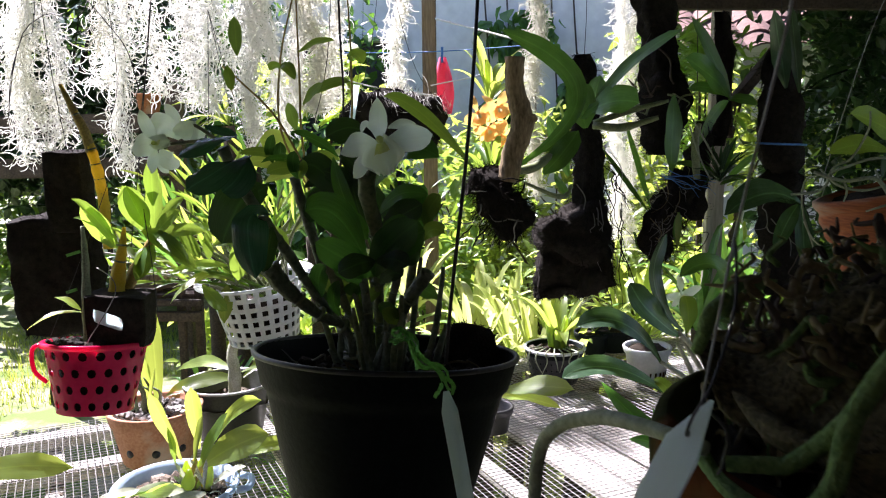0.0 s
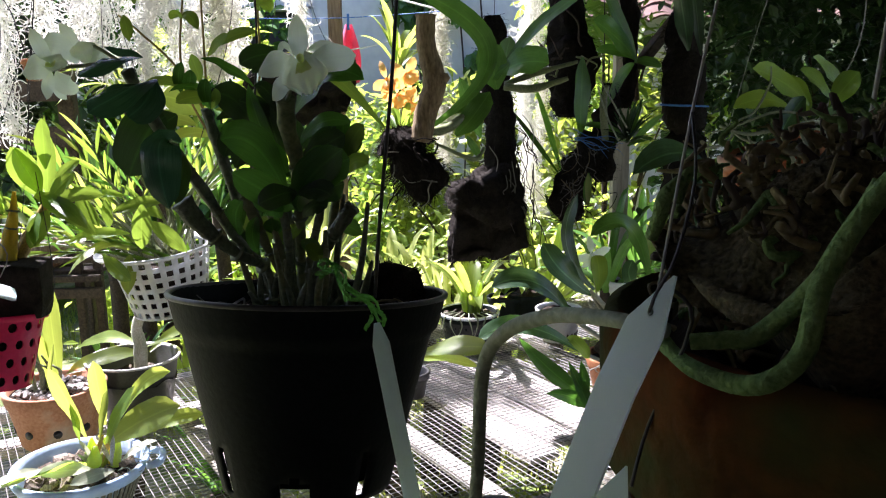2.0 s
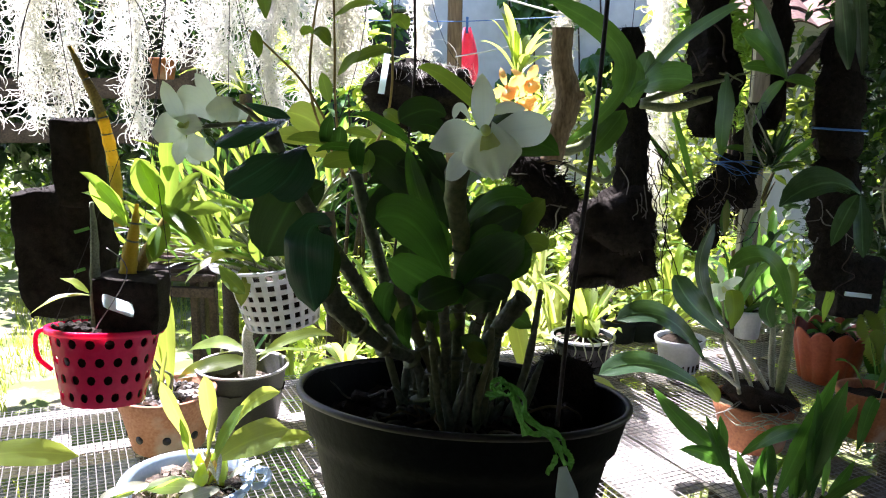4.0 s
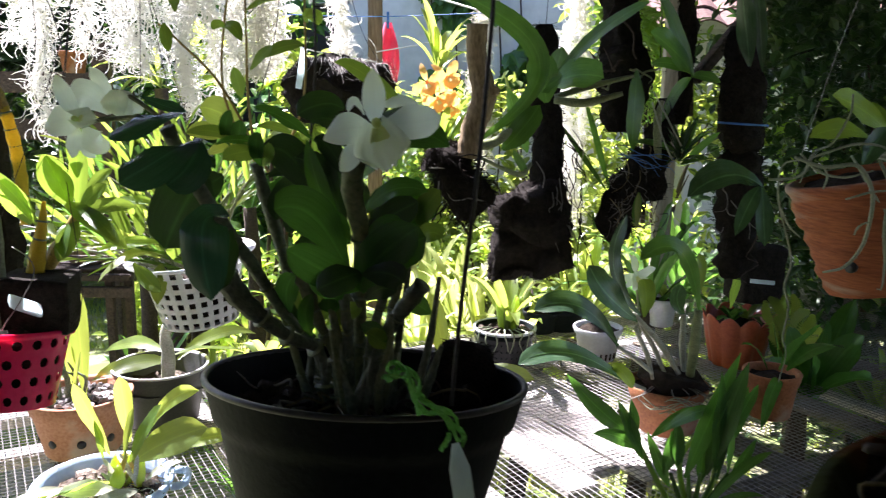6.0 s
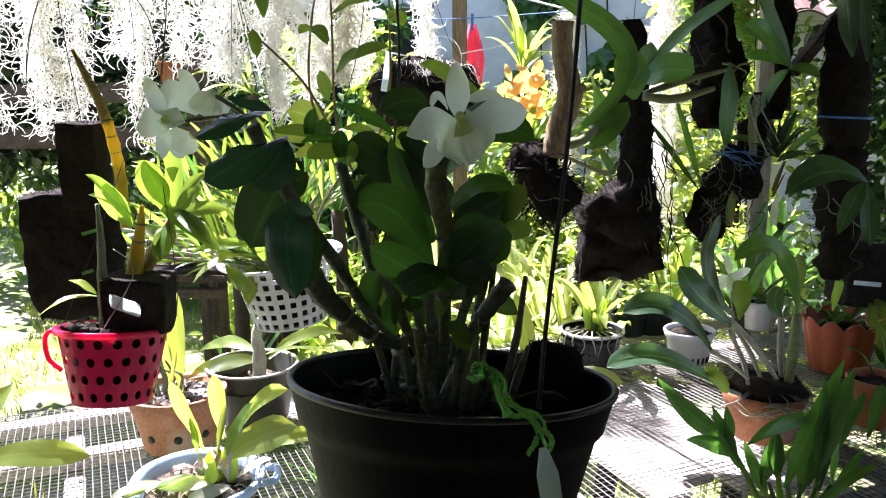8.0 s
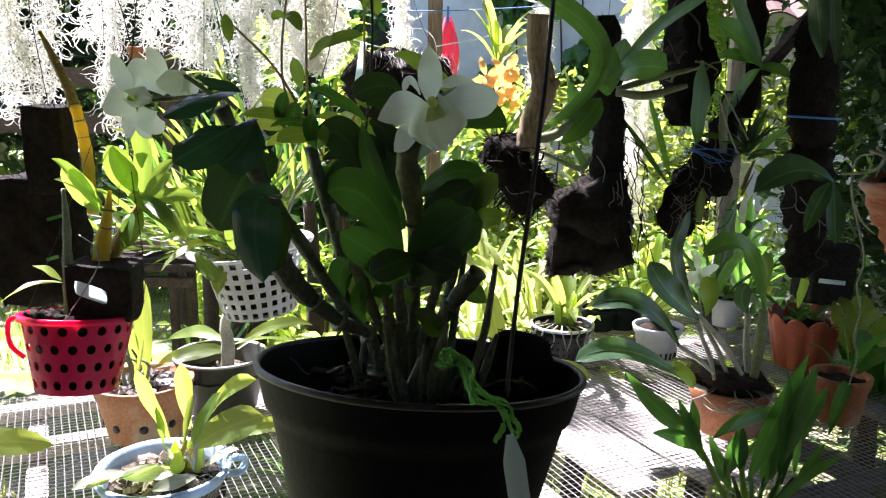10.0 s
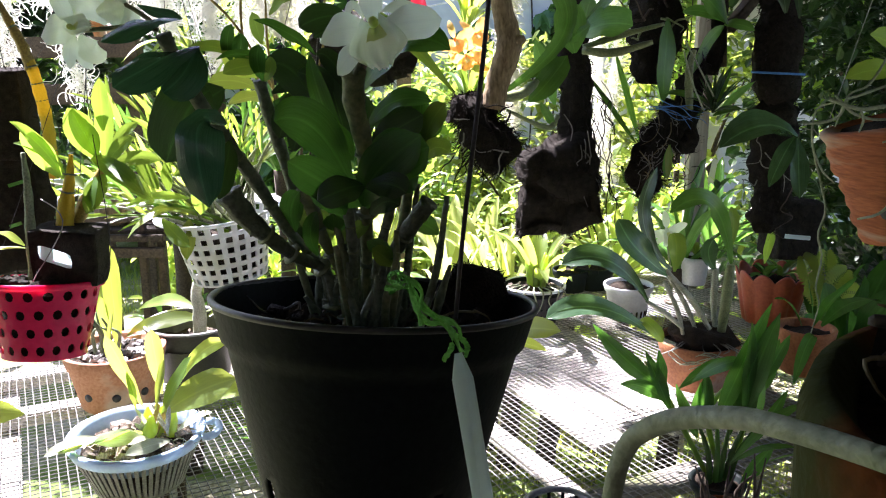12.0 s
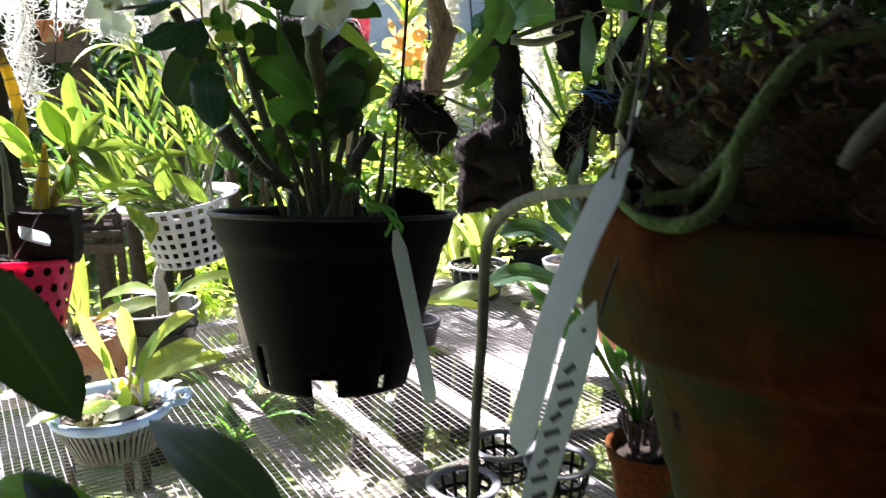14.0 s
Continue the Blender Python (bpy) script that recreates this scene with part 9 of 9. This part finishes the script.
leaves(vine, [
    ((-0.221, 1.200, 1.674), (-0.165, 1.180, 1.688), 0.016, 0.08), ((-0.313, 1.200, 1.670), (-0.309, 1.180, 1.724), 0.020, 0.02), ((-0.250, 1.200, 1.652), (-0.224, 1.180, 1.633), 0.018, 0.25),
    ((-0.146, 1.200, 1.663), (-0.125, 1.180, 1.655), 0.026, 0.3), ((-0.202, 1.200, 1.613), (-0.144, 1.180, 1.630), 0.016, 0.1), ((-0.218, 1.200, 1.598), (-0.184, 1.180, 1.628), 0.016, 0.05),
    ((-0.329, 1.200, 1.655), (-0.318, 1.180, 1.618), 0.016, 0.06), ((-0.230, 1.200, 1.561), (-0.236, 1.180, 1.601), 0.018, 0.02), ((-0.158, 1.200, 1.550), (-0.134, 1.180, 1.536), 0.018, 0.15),
    ((-0.250, 1.200, 1.652), (-0.261, 1.180, 1.647), 0.016, 0.2), ((-0.212, 1.200, 1.524), (-0.166, 1.200, 1.516), 0.014, 0.1),
], LEAF, hint=(0.1, -0.9, 0.4))
leaves(vine, [((-0.265, 1.350, 1.515), (-0.325, 1.350, 1.545), 0.045, 0.1), ((-0.274, 1.350, 1.498), (-0.348, 1.350, 1.506), 0.030, 0.1), ((-0.249, 1.350, 1.481), (-0.306, 1.300, 1.476), 0.03, 0.1), ((-0.222, 1.350, 1.499), (-0.159, 1.300, 1.519), 0.02, 0.12)], LEAF_PALE, hint=(0, -0.9, 0.4))
hanger(vine, [Vector((-0.262, 1.300, 1.465)), (-0.200, 1.280, 1.638), (-0.181, 1.280, 1.827)], 0.0007)

# pegged white tag on a stem
pegtag = thing("plant_tag", (-0.250, 1.900, 1.609), "narrow white plant tag hanging on a wire", "plant tag")
part("tag", bar((-0.239, 1.900, 1.657), (-0.253, 1.900, 1.573), 0.014, 0.001, up=(0, -1, 0)), TAG, pegtag, smooth=False)
hanger(pegtag, [(-0.239, 1.900, 1.655), (-0.224, 1.900, 1.740), (-0.216, 1.900, 1.924)], 0.0006)


def shrub(at, size, count, leaf, material, seed, label, name="shrub", aspect=0.45, stems=5):
    c = Vector(at)
    t = thing(name, (c.x, c.y, 0), label, "shrub")
    rnd = random.Random(seed)
    for _ in range(stems):
        q = c + Vector((rnd.uniform(-0.6, 0.6) * size[0], rnd.uniform(-0.6, 0.6) * size[1], rnd.uniform(0, 0.6) * size[2]))
        part("stem", tube([(c.x + rnd.uniform(-0.1, 0.1), c.y + rnd.uniform(-0.1, 0.1), -0.02), (c + q) / 2 - Vector((0, 0, c.z * 0.3)), q], [0.014, 0.010, 0.004], 8, 6), WOOD_DARK, t)
    leaf_mass(t, "foliage", material, c, size, count, leaf, seed, aspect)
    return t


def clump(at, count, length, width, material, seed, label, lift=(0.4, 1.4)):
    t = thing("strap_leaf_clump", at, label, "plant")
    rosette(t, at, count, length, width, material, lift, seed=seed, droop=0.3)
    return t


shrub((-2.9, 6.2, 0.9), (1.0, 0.4, 0.8), 1500, 0.11, LEAF, 101, "leafy garden shrub in full sun")
shrub((-1.3, 5.9, 0.6), (0.7, 0.35, 0.55), 1100, 0.12, LEAF_DARK, 102, "leafy garden shrub in full sun")
shrub((-0.5, 5.0, 0.9), (0.7, 0.5, 0.7), 1100, 0.10, LEAF, 103, "leafy garden shrub in full sun")
shrub((0.6, 5.4, 0.75), (0.9, 0.5, 0.6), 1200, 0.10, LEAF_PALE, 104, "leafy garden shrub in full sun")
shrub((1.5, 5.2, 1.0), (0.7, 0.5, 0.8), 1300, 0.10, LEAF_PALE, 105, "yellow-green sunlit garden shrub")
shrub((2.5, 4.6, 0.9), (0.8, 0.6, 0.9), 1600, 0.09, LEAF, 106, "dense garden shrub in half shade")
shrub((-1.9, 6.3, 1.7), (1.1, 0.5, 0.5), 1200, 0.12, LEAF_DARK, 107, "dark leafy branch over the garden")
shrub((0.9, 4.0, 0.55), (0.6, 0.4, 0.4), 700, 0.08, LEAF_PALE, 108, "low leafy garden shrub")
shrub((1.85, 3.1, 1.35), (0.72, 0.3, 1.15), 9500, 0.055, LEAF_SHADED, 109, "dense dark creeper at the garden's edge", "creeper", 0.6)
shrub((2.1, 2.6, 0.75), (0.35, 0.4, 0.5), 900, 0.07, LEAF, 110, "dark green leafy bush beside the bench")
shrub((2.6, 3.7, 1.9), (0.9, 0.4, 0.8), 5000, 0.06, LEAF_SHADED, 111, "dark hanging creeper foliage", "creeper", 0.6)
shrub((3.35, 6.1, 1.9), (0.8, 0.3, 0.7), 1600, 0.09, LEAF_SHADED, 121, "dark leafy creeper before the house wall", "creeper", 0.6)
shrub((2.85, 6.15, 2.25), (0.42, 0.2, 0.38), 900, 0.09, LEAF_SHADED, 122, "dark leafy creeper before the shed roof", "creeper", 0.6)
shrub((-1.30, 5.0, 0.22), (0.50, 0.30, 0.22), 700, 0.08, LEAF_PALE, 123, "low yellow-green weeds in full sun")
shrub((-0.75, 4.3, 0.30), (0.40, 0.30, 0.30), 700, 0.08, LEAF_PALE, 124, "low yellow-green weeds in full sun")
shrub((1.25, 4.4, 1.75), (0.5, 0.4, 0.4), 700, 0.10, LEAF, 112, "sunlit leafy shrub top", aspect=0.3)
shrub((-3.4, 6.7, 1.7), (1.3, 0.5, 1.3), 2600, 0.13, LEAF, 113, "tall leafy shrub in full sun")
shrub((-1.5, 6.8, 1.5), (0.9, 0.35, 1.2), 1700, 0.13, LEAF_DARK, 114, "tall dark leafy shrub by the house")
shrub((-0.75, 4.4, 1.55), (0.35, 0.3, 0.35), 420, 0.12, LEAF_PALE, 115, "yellow-green sunlit shrub top")
# dark foliage added so that the moss shows dark gaps
shrub((-2.3, 4.3, 1.9), (0.9, 0.25, 0.8), 5200, 0.10, LEAF_SHADED, 116, "dark foliage added to darken the gaps behind the moss")
shrub((0.05, 5.9, 0.8), (0.6, 0.4, 0.75), 1500, 0.10, LEAF_PALE, 117, "yellow-green sunlit garden shrub")
shrub((0.95, 6.2, 1.0), (0.8, 0.4, 0.8), 1700, 0.10, LEAF_PALE, 118, "yellow-green sunlit garden shrub")
shrub((-0.2, 4.4, 0.45), (0.5, 0.4, 0.4), 900, 0.07, LEAF_PALE, 119, "low yellow-green sunlit shrub")
shrub((0.45, 4.6, 0.45), (0.6, 0.4, 0.42), 1100, 0.07, LEAF_PALE, 120, "low yellow-green sunlit shrub")
rnd = random.Random(120)
# the palest clumps carry the full sun in their leaf colour
for k, (x, y, z, mt) in enumerate(((-0.85, 3.4, 0.08, LEAF_PALE), (-0.4, 3.2, 0.55, LEAF), (0.05, 3.3, 0.55, LEAF_SUNLIT), (0.45, 3.2, 0.5, LEAF_SUNLIT), (0.25, 2.95, 0.6, LEAF_SUNLIT), (0.75, 3.4, 0.6, LEAF_PALE), (1.1, 3.3, 0.7, LEAF_DARK), (-0.15, 2.8, 0.4, LEAF), (-0.6, 2.75, 0.12, LEAF_DARK), (0.85, 2.9, 0.78, LEAF_DARK), (0.55, 3.6, 0.9, LEAF_SUNLIT), (-0.75, 3.8, 1.0, LEAF_DARK), (-1.15, 3.5, 1.05, LEAF_SHADED), (0.18, 3.1, 0.62, LEAF_SUNLIT), (0.38, 2.85, 0.55, LEAF_PALE), (0.02, 3.0, 0.5, LEAF_SUNLIT), (-0.25, 3.5, 0.7, LEAF_SUNLIT), (0.62, 3.05, 0.62, LEAF_PALE), (1.35, 2.75, 0.55, LEAF_DARK), (1.5, 2.45, 0.5, LEAF), (-0.95, 2.9, 0.3, LEAF_DARK))):
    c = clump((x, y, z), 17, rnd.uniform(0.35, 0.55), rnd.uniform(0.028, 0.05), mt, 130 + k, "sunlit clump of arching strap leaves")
    if z > 0.1:
        part("root_stock", tube([(x, y, 0), (x + 0.02, y, z * 0.6), (x, y, z + 0.03)], [0.04, 0.035, 0.03], 8, 8), WOOD_DARK, c)
for at, turn in (((-1.10, 3.72, 1.56), (100, 260)), ((-1.02, 3.80, 1.50), (20, 200))):
    bright = clump(at, 1, 0.2, 0.03, LEAF_PALE, 190, "yellow-green backlit strap leaves behind the moss")
    rosette(bright, at, 11, 0.30, 0.034, LEAF_PALE, (0.0, 1.1), seed=int(-at[0] * 100), turn=turn, droop=0.3)
    part("root_stock", tube([(at[0], at[1], 0), (at[0] + 0.03, at[1], 0.8), at], [0.04, 0.035, 0.03], 8, 8), WOOD_DARK, bright)
# creeper on the house wall
wallvine = thing("wall_creeper", (0.55, 7.5, 0), "dark heart-leaved creeper on the white house wall", "creeper")
for k in range(5):
    x = 0.15 + 0.2 * k
    part("stem", tube([(x, 7.58, 0), (x + 0.05, 7.58, 1.4), (x - 0.03, 7.58, 2.7)], 0.008, 10, 6), WOOD_DARK, wallvine)
leaf_mass(wallvine, "foliage", LEAF_DARK, (0.55, 7.5, 2.1), (0.55, 0.05, 0.6), 260, 0.15, 141, 0.8, 0.8)
# far hedge that closes the garden; unseen side masses are added against side light
hedge = thing("far_hedge", (0, 11, 0), "tall dark hedge at the garden's end", "hedge")
leaf_mass(hedge, "foliage", LEAF, (-6, 9.5, 1.6), (4.5, 0.8, 1.7), 5000, 0.22, 142)
leaf_mass(hedge, "foliage", LEAF, (7, 9.8, 1.6), (3.5, 0.8, 1.8), 4000, 0.22, 143)
leaf_mass(hedge, "foliage", LEAF_DARK, (-5.4, 4.5, 1.2), (0.7, 3.0, 1.4), 3500, 0.14, 144)
leaf_mass(hedge, "foliage", LEAF_DARK, (3.6, 2.8, 1.3), (0.6, 2.6, 1.5), 4500, 0.10, 145)
# old wooden rail behind the moss
fence = thing("garden_rail", (-1.8, 3.7, 0), "old dark wooden rail fence behind the moss", "fence")
for x in (-3.18, -1.36):
    part("post", bar((x, 3.75, 0), (x, 3.75, 1.75), 0.07, 0.06, up=(0, 1, 0), bevel=0.004), WOOD_DARK, fence, smooth=False)
for z in (1.36, 1.56):
    part("rail", bar((-3.2, 3.70, z), (-1.32, 3.70, z + 0.02), 0.03, 0.09, bevel=0.004), WOOD_DARK, fence, smooth=False)

# beam of the shelter, over the hanging mounts
beam = thing("shelter_beam", (0.605, 2.500, 1.914), "dark old wooden beam under the shade cover", "beam")
part("beam", bar((0.592, 2.500, 1.917), (2.409, 2.500, 1.889), 0.05, 0.05, bevel=0.004), WOOD_DARK, beam, smooth=False)
